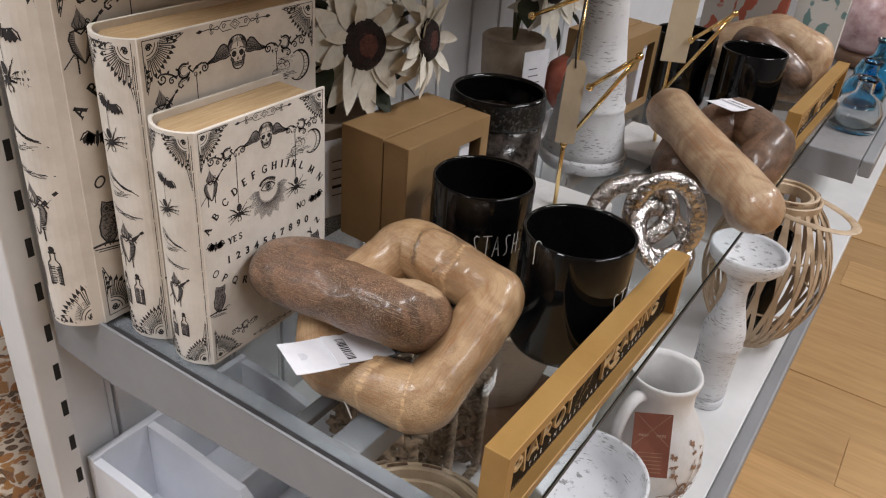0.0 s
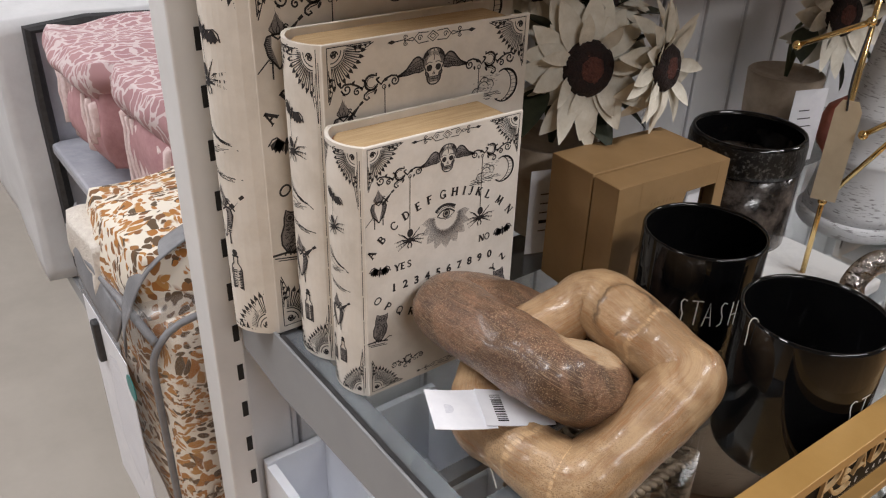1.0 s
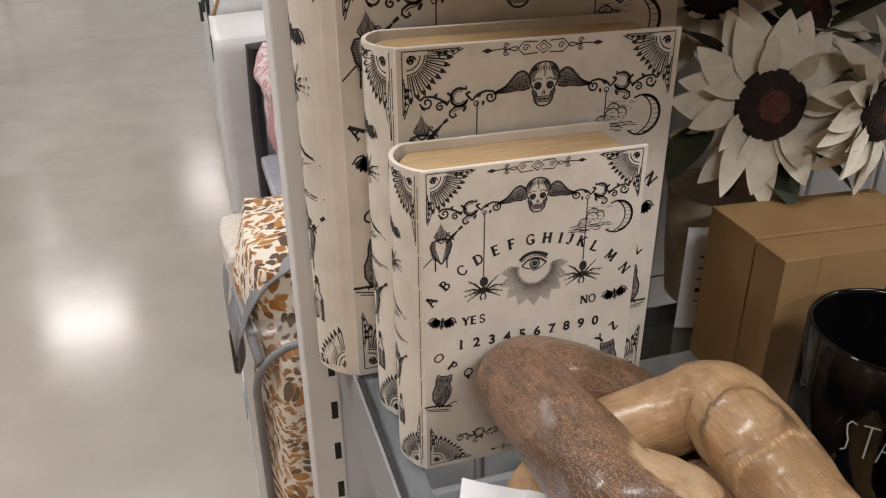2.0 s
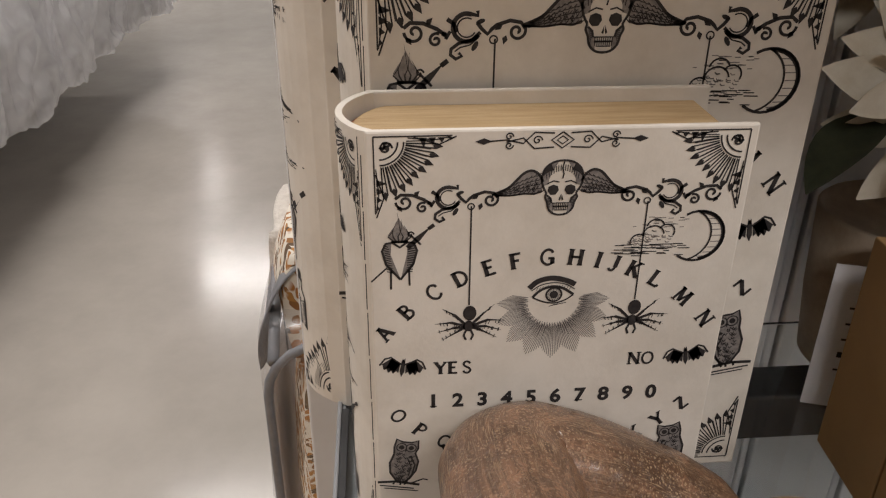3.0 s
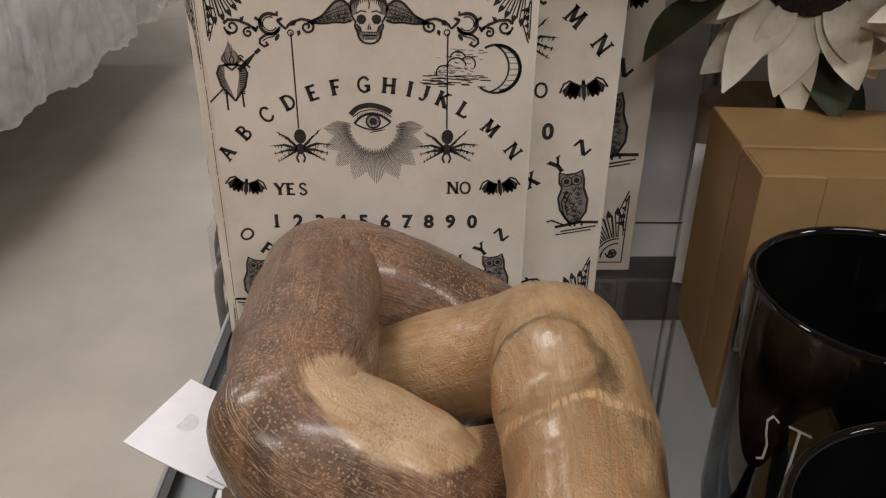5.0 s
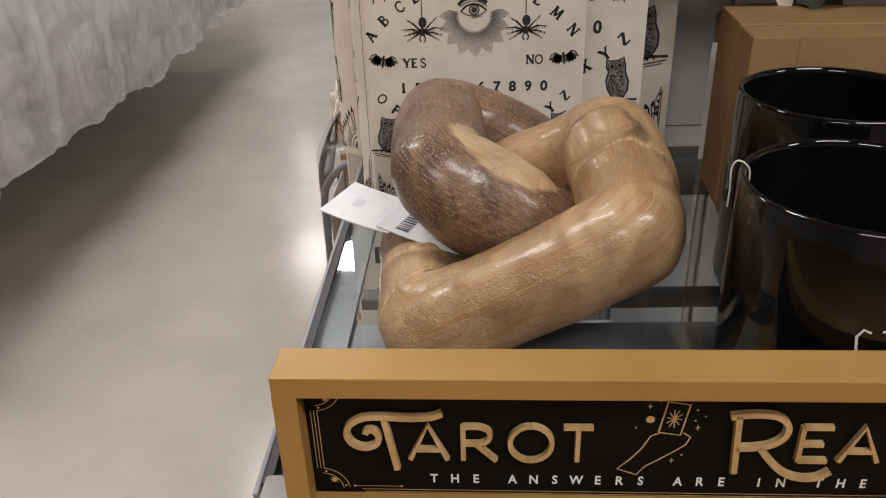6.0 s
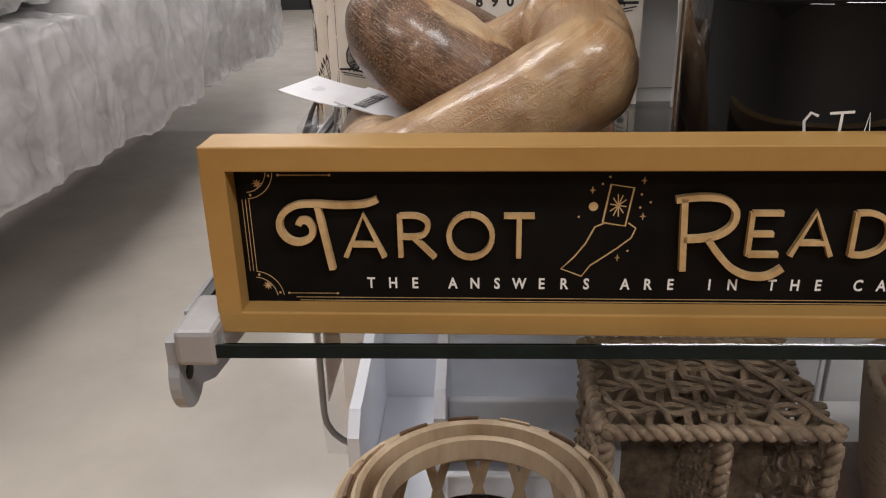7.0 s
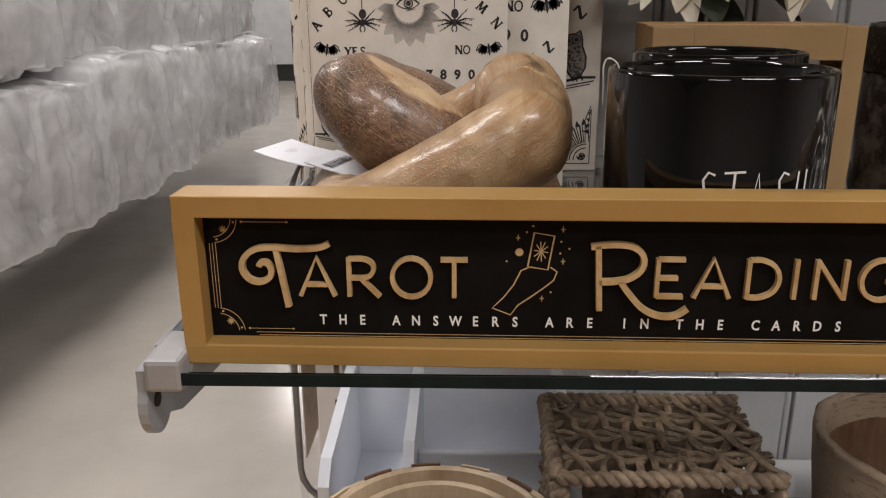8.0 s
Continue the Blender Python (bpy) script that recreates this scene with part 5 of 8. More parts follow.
    put(scroll(-1), 113, 185, dark, 1.0)
    h_dark, h_grey = heart()
    put(h_dark, 11.5, 163, dark, 1.18)
    put(h_grey, 11.5, 163, grey, 1.18)
    m_dark, m_grey = moon_cloud()
    put(m_dark, 114, 167, dark, 1.22)
    put(m_grey, 114, 167, grey, 1.22)
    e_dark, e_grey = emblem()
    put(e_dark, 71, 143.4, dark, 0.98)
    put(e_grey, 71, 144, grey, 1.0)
    for u in (38, 104):
        put(spider(), u, 131.2, dark, 1.1)
        dark += moved(stroke([(0, 0), (0, -42)], 0.6), u * sx, 182 * sy, s, sy)
    for u, lean in ((11.5, -9), (129, 8)):
        put(moved(bat(), sx=0.98, sy=1.12), u, 111.5, dark, 0.92, lean)
    for u, v, flip in ((11, 61, 1), (129, 63, -1)):
        o_dark, o_grey = owl(flip)
        put(o_dark, u, v, dark, 1.08)
        put(o_grey, u, v, grey, 1.08)
    put(scroll(), 36, 22, dark, 0.8)
    put(scroll(-1), 104, 22, dark, 0.8)
    for ch, u in zip("ABCDEFGHIJKLMN", (3.8, 13, 23.7, 34, 45.3, 55.7, 67.8, 78.9, 88, 94.8, 103, 112.4, 124.4, 135.2)):
        a = 90 - math.degrees(math.asin((u - 70) / 84.7))
        put(serif_word(ch, 6.4, 6.4), 70 + 80.2 * math.cos(radians(a)), 76.6 + 80.2 * math.sin(radians(a)), dark, 1.0, a - 90)
    for i, ch in enumerate("OPQRSTUVWXYZ"):
        a = 224.6 + i * (90.8 / 11)
        put(serif_word(ch, 6.2, 6.2), 70 + 88.2 * math.cos(radians(a)), 147.2 + 88.2 * math.sin(radians(a)), dark, 1.0, a - 270)
    put(serif_word("YES", 5.6, 5.4), 32.4, 108.0, dark)
    put(serif_word("NO", 5.6, 5.6), 110.0, 108.9, dark)
    for i, ch in enumerate("1234567890"):
        put(text_polys(ch, 6.4, bold=0.34) + stroke([(-1.4, 0.3), (1.4, 0.3)], 0.55 if ch in "147" else 0.01), 24.0 + i * 10.28, 91.2, dark)
    put(serif_word("VE", 5.8, 5.6), 89.4, 76.8, dark)
    part("cover_print", add_polys(bmesh.new(), dark, cover), INK, ob, "black engraved letters, bats, spiders and scrolls")["kind"] = "stuff"
    part("cover_shading", add_polys(bmesh.new(), grey, lambda u, v: (x_front + 0.00012, y0 + u * 0.001, z0 + v * 0.001)), GREY_INK, ob, "grey engraved shading")["kind"] = "stuff"
    # spine print, wrapped round the curve
    lengths = [0.0]
    for (xa, ya), (xb, yb) in zip(prof, prof[1:]):
        lengths.append(lengths[-1] + math.hypot(xb - xa, yb - ya) * 1000)

    def round_spine(u, v, lift=0.0003):
        d = lengths[-1] - u
        i = max(k for k in range(n) if lengths[k] <= max(0, min(d, lengths[-1] - 1e-6)))
        k = (max(0, min(d, lengths[-1])) - lengths[i]) / (lengths[i + 1] - lengths[i])
        (xa, ya), (xb, yb) = prof[i], prof[i + 1]
        t = Vector((xb - xa, yb - ya)).normalized()
        return (xa + (xb - xa) * k - t.y * -lift, ya + (yb - ya) * k - abs(t.x) * lift - 0.0001, z0 + v * 0.001)

    L = lengths[-1]
    sd, sg = [], []
    mid = L / 2
    sp = s * 0.78

    def on_spine(polys, u, v, into, scale=1.0, turn=0.0, flip=1):
        into += moved(moved(polys, sx=flip * scale, sy=scale, turn=turn), mid + u * sp, v * sy, sp, sp)

    for u in (3.2, L - 3.2):
        for k in range(9):
            sd += stroke([(u, 8 * sy + k * (H - 16 * sy) / 9), (u + 0.2, 8 * sy + (k + 0.93) * (H - 16 * sy) / 9)], 0.5)
    for u, v, fx, fy in ((4.5, H - 3, 1, 1), (L - 4.5, H - 3, -1, 1), (4.5, 3, 1, -1), (L - 4.5, 3, -1, -1)):
        sd += moved(corner_fan(24, 40), u, v, fx * s * 0.84, fy * s * 1.08)
    on_spine(bat(), 2, 169, sd, 1.25, -20)
    on_spine(spider(), 0, 146, sd, 1.3, 18)
    on_spine(stroke([(0, 0), (0, 30)], 0.5), 0, 152, sd)
    on_spine(feather(), 2, 117, sd, 1.5)
    on_spine(wisps(), 3, 97, sd, 1.5)
    on_spine(h_dark, 0, 72, sd, 1.7)
    on_spine(h_grey, 0, 72, sg, 1.7)
    on_spine(bottle(), -9, 24, sd, 2.1)
    on_spine(bottle(), 7, 28, sd, 2.0)
    for u, v in ((-9, 24), (7, 28)):
        on_spine([[(-2, 0.3), (-2, 7.8), (2, 7.8), (2, 0.3)]], u, v, sg, 2.0)
    part("spine_print", add_polys(bmesh.new(), sd, round_spine), INK, spine, "black engraved bat, spider and bottles")["kind"] = "stuff"
    part("spine_shading", add_polys(bmesh.new(), sg, lambda u, v: round_spine(u, v, 0.00018)), GREY_INK, spine)["kind"] = "stuff"
    return ob


book_box("small_book_box", -0.4925, -0.442, 0.3505, 0.4925, GLASS_TOP, 1.2665, 0.012, "small cream book-shaped box printed with letters, bats and spiders")
book_box("medium_book_box", -0.552, -0.497, 0.352, 0.5425, GLASS_TOP, 1.322, 0.014, "medium cream book-shaped box printed with black engravings")
book_box("large_book_box", -0.624, -0.560, 0.330, 0.579, GLASS_TOP, 1.382, 0.026, "large cream book-shaped box printed with black engravings")


# ---- interlocked wooden links ----
def squared(c, t=0.27):
    """Points of a loop with straight arms and rounded corners."""
    out = []
    for i in range(len(c)):
        a, b = c[i] + (c[i - 1] - c[i]) * t, c[i] + (c[(i + 1) % len(c)] - c[i]) * t
        out += [a, c[i] * 0.72 + (a + b) * 0.14, b]
    return out


# raised places on the wood: centre, width, height, and the radius of a ring-shaped one
SCARS = (((0.018, 0.035, 0.108), 0.0045, 0.0022, 0.0195), ((0.018, 0.035, 0.108), 0.0070, -0.0016, 0.0), ((0.085, 0.052, 0.095), 0.016, 0.0030, 0.0))
KNUCKLES = (((0.040, -0.056, 0.110), 0.0130, 0.0046, 0.0), ((0.012, -0.070, 0.098), 0.0110, -0.0034, 0.0), ((-0.012, -0.052, 0.112), 0.0120, -0.0042, 0.0), ((0.058, -0.040, 0.085), 0.018, 0.0022, 0.0), ((-0.035, 0.040, 0.090), 0.010, 0.0025, 0.0))


def wooden_links(name, at, turn, materials, label, corners=None, pale_at=0.345, girths=(0.0252, 0.0268)):
    """Two thick interlocked loops; at is the middle of the foot."""
    ob = thing(name, at, label, "wooden knot", "wooden knots")
    o = Vector((-0.325, 0.445, GLASS_TOP)) if corners is None else Vector(at)
    corners_given = corners
    if corners is None:
        corners = (((-0.259, 0.399, 1.079), (-0.253, 0.495, 1.133), (-0.351, 0.496, 1.145), (-0.381, 0.425, 1.098), (-0.345, 0.387, 1.079)),
                   ((-0.415, 0.399, 1.138), (-0.296, 0.403, 1.148), (-0.296, 0.453, 1.112), (-0.342, 0.500, 1.080), (-0.419, 0.480, 1.097)))
    pale, dark = (squared([Vector(p) for p in c]) for c in corners)
    rot = Matrix.Rotation(radians(turn), 3, "Z")
    for pname, pts, r, m, ph in (("pale_loop", pale, girths[0], materials[0], 0.3), ("dark_loop", dark, girths[1], materials[1], 1.2)):
        path = smooth_path([rot @ (Vector(p) - o) for p in pts], 14, True)

        def girth(k, r=r, ph=ph):
            return r * (1 + 0.045 * math.sin(2 * math.pi * 3 * k + ph) + 0.035 * math.sin(2 * math.pi * 5 * k + 2.1 * ph))

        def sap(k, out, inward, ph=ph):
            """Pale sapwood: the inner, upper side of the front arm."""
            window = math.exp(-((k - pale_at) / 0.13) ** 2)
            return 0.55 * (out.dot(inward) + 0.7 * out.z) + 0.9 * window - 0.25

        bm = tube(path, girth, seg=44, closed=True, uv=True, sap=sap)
        lumpy(bm, 0.0020, 26, ph * 5)
        lumpy(bm, 0.0007, 90, ph * 7)
        for place, wide, high, ring in (SCARS if corners_given is None and pname == "pale_loop" else KNUCKLES if corners_given is None else ()):
            for v in bm.verts:
                d = (v.co - Vector(place)).length
                if d < 0.06:
                    out_way = (v.co - min(path, key=lambda q: (q - v.co).length_squared)).normalized()
                    v.co += out_way * high * math.exp(-((d - ring) / wide) ** 2)
        low = min(v.co.z for v in bm.verts)
        if low < 0.0004:
            for v in bm.verts:
                if v.co.z < 0.0006:
                    v.co.z = 0.0006
        part(pname, bm, m, ob, smooth=True, local=True)
    return ob


wooden_links("wooden_knot", (-0.325, 0.445, GLASS_TOP), 0, (KNOT_LIGHT, KNOT_DARK), "polished pale and dark brown interlocked wooden links on the glass")


# ---- black jars with white lettering ----
def jar_letters(cx, cy, r, z, height, facing, body="STASH."):
    polys = []
    shapes = {"S": [[(0.9, 0.95), (0.55, 1.0), (0.3, 0.85), (0.4, 0.6), (0.6, 0.4), (0.55, 0.1), (0.2, 0.0)]], "T": [[(0.0, 1.0), (1.1, 1.03)], [(0.55, 1.0), (0.5, 0.0)]],
              "A": [[(0.0, 0.0), (0.45, 1.0), (0.85, 0.0)], [(0.2, 0.38), (0.75, 0.38)]], "H": [[(0.1, 0.0), (0.2, 1.0)], [(0.75, 0.0), (0.8, 1.02)], [(0.1, 0.45), (0.85, 0.48)]], ".": [[(0.1, 0.0), (0.16, 0.04)]]}
    x = 0.0
    for ch in body:
        for line in shapes[ch]:
            polys += stroke([(x + a * 7.6, b * height) for a, b in line], 1.0)
        x += 10.4 if ch != "." else 3
    polys = moved(polys, dx=-x / 2)

    def wrap(u, v):
        a = facing + u * 0.001 / r
        return (cx + (r + 0.0003) * math.cos(a), cy + (r + 0.0003) * math.sin(a), z + v * 0.001)

    return add_polys(bmesh.new(), polys, wrap)


def black_jar(cx, cy, facing, tall=0.118):
    ob = thing("black_jar", (cx, cy, GLASS_TOP), "glossy black glazed open jar with white hand-lettered word", "jar", "black jars")
    r = 0.0502
    prof = [(0.0, 0.0), (r - 0.006, 0.0), (r - 0.001, 0.003), (r, 0.008), (r, tall - 0.002), (r - 0.0006, tall - 0.0004), (r - 0.0018, tall), (r - 0.003, tall - 0.0006), (r - 0.0036, tall - 0.003), (r - 0.0038, 0.012), (r - 0.01, 0.006), (0.0, 0.006)]
    part("body", lathe(prof, seg=72), BLACK_GLASS, ob, smooth=True, local=True)
    part("lettering", jar_letters(cx, cy, r, GLASS_TOP + 0.057, 22, facing), RIM_WHITE, ob, "thin white lettering")
    return ob


black_jar(-0.345, 0.614, radians(-36))
black_jar(-0.2255, 0.5795, radians(9))


# ---- kraft gift box with a window ----
def gift_box(dx, dy):
    x0, x1, y0, y1, z0, z1 = -0.506 + dx, -0.415 + dx, 0.594 + dy, 0.735 + dy, GLASS_TOP, 1.182
    ob = thing("gift_box", ((x0 + x1) / 2, (y0 + y1) / 2, z0), "brown kraft card gift box with a cut-out window", "box", "gift boxes")
    t = 0.0016
    seam = -0.4475 + dx
    part("rear_tray", boxed(x0, seam - 0.0016, y0, y1, z0, z1 + 0.001, bevel=0.001), KRAFT, ob)
    part("inner_sleeve", boxed(seam - 0.0015, seam + 0.012, y0 + 0.003, y1 - 0.003, z0 + 0.0005, z1 - 0.003), KRAFT_DARK, ob, "dark inner sleeve")
    part("side_panel", boxed(seam + 0.0004, x1 - t, y0, y0 + t, z0, z1, bevel=0.0005), KRAFT, ob)
    part("side_panel", boxed(seam + 0.0004, x1 - t, y1 - t, y1, z0, z1, bevel=0.0005), KRAFT, ob)
    part("top_panel", boxed(seam + 0.0004, x1 - t, y0 + t, y1 - t, z1 - t, z1, bevel=0.0005), KRAFT, ob)
    part("bottom_panel", boxed(seam + 0.0004, x1 - t, y0 + t, y1 - t, z0, z0 + t), KRAFT, ob)
    # front with an arched window that rises higher at its far end
    wy0, wy1, wz0, wz1 = y0 + 0.028, y1 - 0.014, z0 + 0.014, z1 - 0.022
    part("front_panel", boxed(x1 - t, x1, y0, wy0, z0, z1, bevel=0.0005), KRAFT, ob)
    part("front_panel", boxed(x1 - t, x1, wy1, y1, z0, z1, bevel=0.0005), KRAFT, ob)
    part("front_panel", boxed(x1 - t, x1, wy0, wy1, z0, wz0), KRAFT, ob)
    bm = bmesh.new()
    n = 10
    low = []
    for i in range(n + 1):
        k = i / n
        y = wy0 + (wy1 - wy0) * k
        drop = 0.036 if k < 0.55 else 0.0
        low.append((y, wz1 - drop * (1 - 0.0) - (0.012 * (1 - min(1, k * 5)) ** 2)))
    top = [bm.verts.new((x1, y, z1)) for y, _ in low]
    bot = [bm.verts.new((x1, y, z)) for y, z in low]
    top2 = [bm.verts.new((x1 - t, y, z1)) for y, _ in low]
    bot2 = [bm.verts.new((x1 - t, y, z)) for y, z in low]
    for i in range(n):
        bm.faces.new((top[i], top[i + 1], bot[i + 1], bot[i]))
        bm.faces.new((top2[i], bot2[i], bot2[i + 1], top2[i + 1]))
        bm.faces.new((bot[i], bot[i + 1], bot2[i + 1], bot2[i]))
        bm.faces.new((top[i], top2[i], top2[i + 1], top[i + 1]))
    part("front_panel", bm, KRAFT, ob)
    marks = []
    for i in range(7):
        marks += stroke([(i * 4.2 + (3 if i > 2 else 0), 0), (i * 4.2 + 0.8 + (3 if i > 2 else 0), 3.0)], 0.6)
    part("brand_mark", add_polys(bmesh.new(), marks, lambda u, v: (x1 + 0.0003, y0 + 0.042 + u * 0.001, z1 - 0.026 + v * 0.001)), KRAFT_DARK, ob, "small dark bars of print")
    part("tissue_insert", boxed(seam + 0.004, x1 - 0.006, y1 - 0.045, y1 - 0.026, z0 + t + 0.0004, z1 - 0.012, bevel=0.002), PAPER, ob, "pale spotted insert inside the window")
    ob.rotation_euler = (0, 0, radians(-4))
    return ob


gift_box(0, 0)
gift_box(0.0, 0.535)


# ---- smoky glass jar ----
def smoky_jar(cx, cy):
    ob = thing("smoky_jar", (cx, cy, GLASS_TOP), "smoky mottled glass jar with a black etched rim band", "jar")
    r, h = 0.0575, 0.130
    part("body", lathe([(0.0, 0.0), (r - 0.01, 0.0), (r - 0.002, 0.004), (r, 0.012), (r, h - 0.034), (r - 0.004, h - 0.034), (r - 0.004, 0.01), (0.0, 0.008)], seg=64), SMOKE, ob, smooth=True, local=True)
    part("rim_band", lathe([(r - 0.004, h - 0.0335), (r + 0.0008, h - 0.0335), (r + 0.0015, h - 0.028), (r + 0.0012, h - 0.008), (r, h - 0.003)], seg=64), SMOKE_BAND, ob, "black speckled band", smooth=True, local=True)
    part("rim", lathe([(r, h - 0.003), (r - 0.001, h), (r - 0.004, h), (r - 0.005, h - 0.004), (r - 0.005, h - 0.034)], seg=64), BLACK_GLASS, ob, smooth=True, local=True)
    return ob


smoky_jar(-0.446, 0.812)


# ---- gold-framed sign ----
def gold_sign(dy, lettered=True):
    y0, y1, z0, z1 = 0.3455 + dy, 0.6845 + dy, GLASS_TOP, 1.1265
    xf, xb, xp = -0.157, -0.1765, -0.1665
    b = 0.0092
    ob = thing("tarot_sign", ((xf + xb) / 2, (y0 + y1) / 2, z0), "gold-framed black sign with raised gold lettering on the shelf edge", "sign", "framed signs")
    part("frame_top", boxed(xb, xf, y0, y1, z1 - b, z1, bevel=0.0006), GOLD_FRAME, ob)
    part("frame_bottom", boxed(xb, xf, y0, y1, z0, z0 + b, bevel=0.0008), GOLD_FRAME, ob)
    part("frame_side", boxed(xb, xf, y0, y0 + b, z0 + b - 0.0006, z1 - b + 0.0006), GOLD_FRAME, ob)
    part("frame_side", boxed(xb, xf, y1 - b, y1, z0 + b - 0.0006, z1 - b + 0.0006), GOLD_FRAME, ob)
    part("board", boxed(xb + 0.004, xp, y0 + b - 0.001, y1 - b + 0.001, z0 + b - 0.001, z1 - b + 0.001), SIGN_BLACK, ob, "matt black sign board")

    def sheet(u, v, h=0.0):
        return (xp + 0.0002 + h, y0 + u * 0.001, z0 + v * 0.001)

    # letters as lines in a unit box: width, then lines
    alphabet = {
        "A": (0.86, [[(0, 0), (0.43, 1), (0.86, 0)], [(0.17, 0.3), (0.69, 0.3)]]),
        "R": (0.78, [[(0, 0), (0, 1)], [(0, 0.97), (0.38, 0.97), (0.6, 0.86), (0.62, 0.66), (0.45, 0.5), (0, 0.48)], [(0.3, 0.48), (0.78, 0)]]),
        "O": (1.0, [arc(0.5, 0.5, 0.5, 90, 450, 24)]),
        "T": (0.72, [[(0, 0.97), (0.72, 0.97)], [(0.36, 0.97), (0.36, 0)]]),
        "E": (0.6, [[(0, 0), (0, 1)], [(0, 0.97), (0.6, 0.97)], [(0, 0.5), (0.46, 0.5)], [(0, 0.03), (0.6, 0.03)]]),
        "D": (0.84, [[(0, 0), (0, 1)], [(0, 0.97), (0.35, 0.97), (0.7, 0.82), (0.84, 0.5), (0.7, 0.18), (0.35, 0.03), (0, 0.03)]]),
        "I": (0.06, [[(0.03, 0), (0.03, 1)]]),
        "N": (0.8, [[(0, 0), (0, 1)], [(0, 0.98), (0.8, 0.02)], [(0.8, 0), (0.8, 1)]]),
        "G": (0.95, [[(0.86, 0.8)] + arc(0.5, 0.5, 0.5, 50, 330, 18) + [(0.95, 0.45), (0.6, 0.45)]]),
    }
    def letter(ch, u0, u1, v=28.0, size=18.2):
        width, lines = alphabet[ch]
        bm = bmesh.new()
        for k, line in enumerate(lines):
            if len(line) > 4 and ch != "O":
                line = line[:1] + round_line(line[1:]) if ch == "G" else round_line(line, 5)
            ridge(bm, [(u0 + 1.2 + a / width * (u1 - u0 - 2.4) if width > 0.1 else u0, v + 0.6 + c * (size - 1.2)) for a, c in line], 2.1, sheet, 0.0020 + 0.00012 * k)
        part("letter", bm, GOLD_LETTER, ob, "worn gold raised letter")

    def curved(bm, pts, w=2.7):
        return ridge(bm, [(p.x, p.y) for p in smooth_path([(a, c, 0) for a, c in pts], 5)], w, sheet, 0.0024)

    # big T with a curl at the head, and big R with a sweeping tail
    big_t = ridge(bmesh.new(), [(39.6, 49.0), (43.6, 23.6)], 2.7, sheet, 0.0024)
    curved(big_t, [(62.0, 51.6), (57.0, 49.8), (48, 49.3), (39, 49.8), (31.5, 49.2), (26.2, 45.6), (24.8, 40.6), (27.2, 36.2), (31.6, 34.6), (36.0, 36.4), (37.2, 40.0), (35.6, 43.0), (33.0, 43.2), (32.0, 41.6)])
    part("letter", big_t, GOLD_LETTER, ob, "worn gold raised letter")
    for ch, u0, u1 in (("A", 47.8, 64.8), ("R", 68.6, 83.8), ("O", 86.7, 105.2), ("T", 107.0, 120.6)):
        letter(ch, u0, u1)
    big_r = ridge(bmesh.new(), [(174.2, 23.8), (172.6, 52.0)], 2.7, sheet, 0.0024)
    curved(big_r, [(169.6, 51.4), (178, 52.4), (186.4, 51.6), (191.0, 47.6), (190.6, 42.0), (186, 38.0), (180, 36.6), (173.4, 36.2)])
    curved(big_r, [(182, 36.8), (187, 30.0), (192.5, 24.4), (199, 21.6), (205.5, 21.8), (210.4, 25.0)])
    part("letter", big_r, GOLD_LETTER, ob, "worn gold raised letter")
    for ch, u0, u1 in (("E", 196, 209.2), ("A", 211.2, 228.0), ("D", 232.6, 247.4), ("I", 252.8, 253.4), ("N", 259.8, 273.8), ("G", 277.8, 295.8)):
        letter(ch, u0, u1, 29.2)
    small = []
    x = 57.8
    for ch in "THE ANSWERS ARE IN THE CARDS":
        if ch != " ":
            small += moved(text_polys(ch, 4.3, bold=0.16), x, 15.3, sx=0.80)
        x += 8.4 if ch != " " else 6.1
    lettering = part("small_lettering", add_polys(bmesh.new(), small, sheet), RIM_WHITE, ob, "small spaced white lettering")
    lettering["kind"] = "stuff"
    fine = []
    LEN = (y1 - y0) * 1000
    for off in (0, 1.3, 2.6):
        fine += stroke([(27 + off, 12.4 - off), (LEN - 27 - off, 12.4 - off)], 0.32) if off else []
        fine += stroke([(11.2 + off, 22), (11.2 + off, 51)], 0.28)
        fine += stroke([(LEN - 11.2 - off, 22), (LEN - 11.2 - off, 51)], 0.28)
    fine += stroke([(24, 62.2), (LEN - 24, 62.2)], 0.3)
    for cu, su in ((12.5, 1), (LEN - 12.5, -1)):
        for cv, sv in ((11.0, 1), (62.2, -1)):
            for rr in (8.5, 11.0):
                fine += moved(stroke(arc(0, 0, rr, 5, 85, 8), 0.3), cu, cv, su, sv)
            star = []
            for k in range(8):
                a = math.pi * k / 4
                star.append([(2.0 * math.cos(a), 2.0 * math.sin(a)), (0.6 * math.cos(a + 0.6), 0.6 * math.sin(a + 0.6)), (0.6 * math.cos(a - 0.6), 0.6 * math.sin(a - 0.6))])
            fine += moved(star + disc(0, 0, 0.8), cu + su * 5, cv + sv * 5)
            fine += moved(disc(0, 0, 0.5) + stroke([(0, 0), (19, 0)], 0.28) + disc(19, 0, 0.5), cu + su * 13, cv + sv * 1.8, su, sv)
            fine += moved(disc(0, 0, 0.5), cu + su * 9.5, cv + sv * 2) + moved(disc(0, 0, 0.5), cu + su * 2, cv + sv * 9.5)
    # a card above a plain sleeve shape, with sparks
    card = stroke([(-4.2, -7.4), (-4.2, 7.4), (4.2, 7.4), (4.2, -7.4), (-4.2, -7.4)], 0.7)
    for k in range(10):
        card += stroke([(0, 0), (3.0 * math.cos(k * 0.628), 4.4 * math.sin(k * 0.628))], 0.45)
    fine += moved(card, 149.5, 48.8, turn=-9)
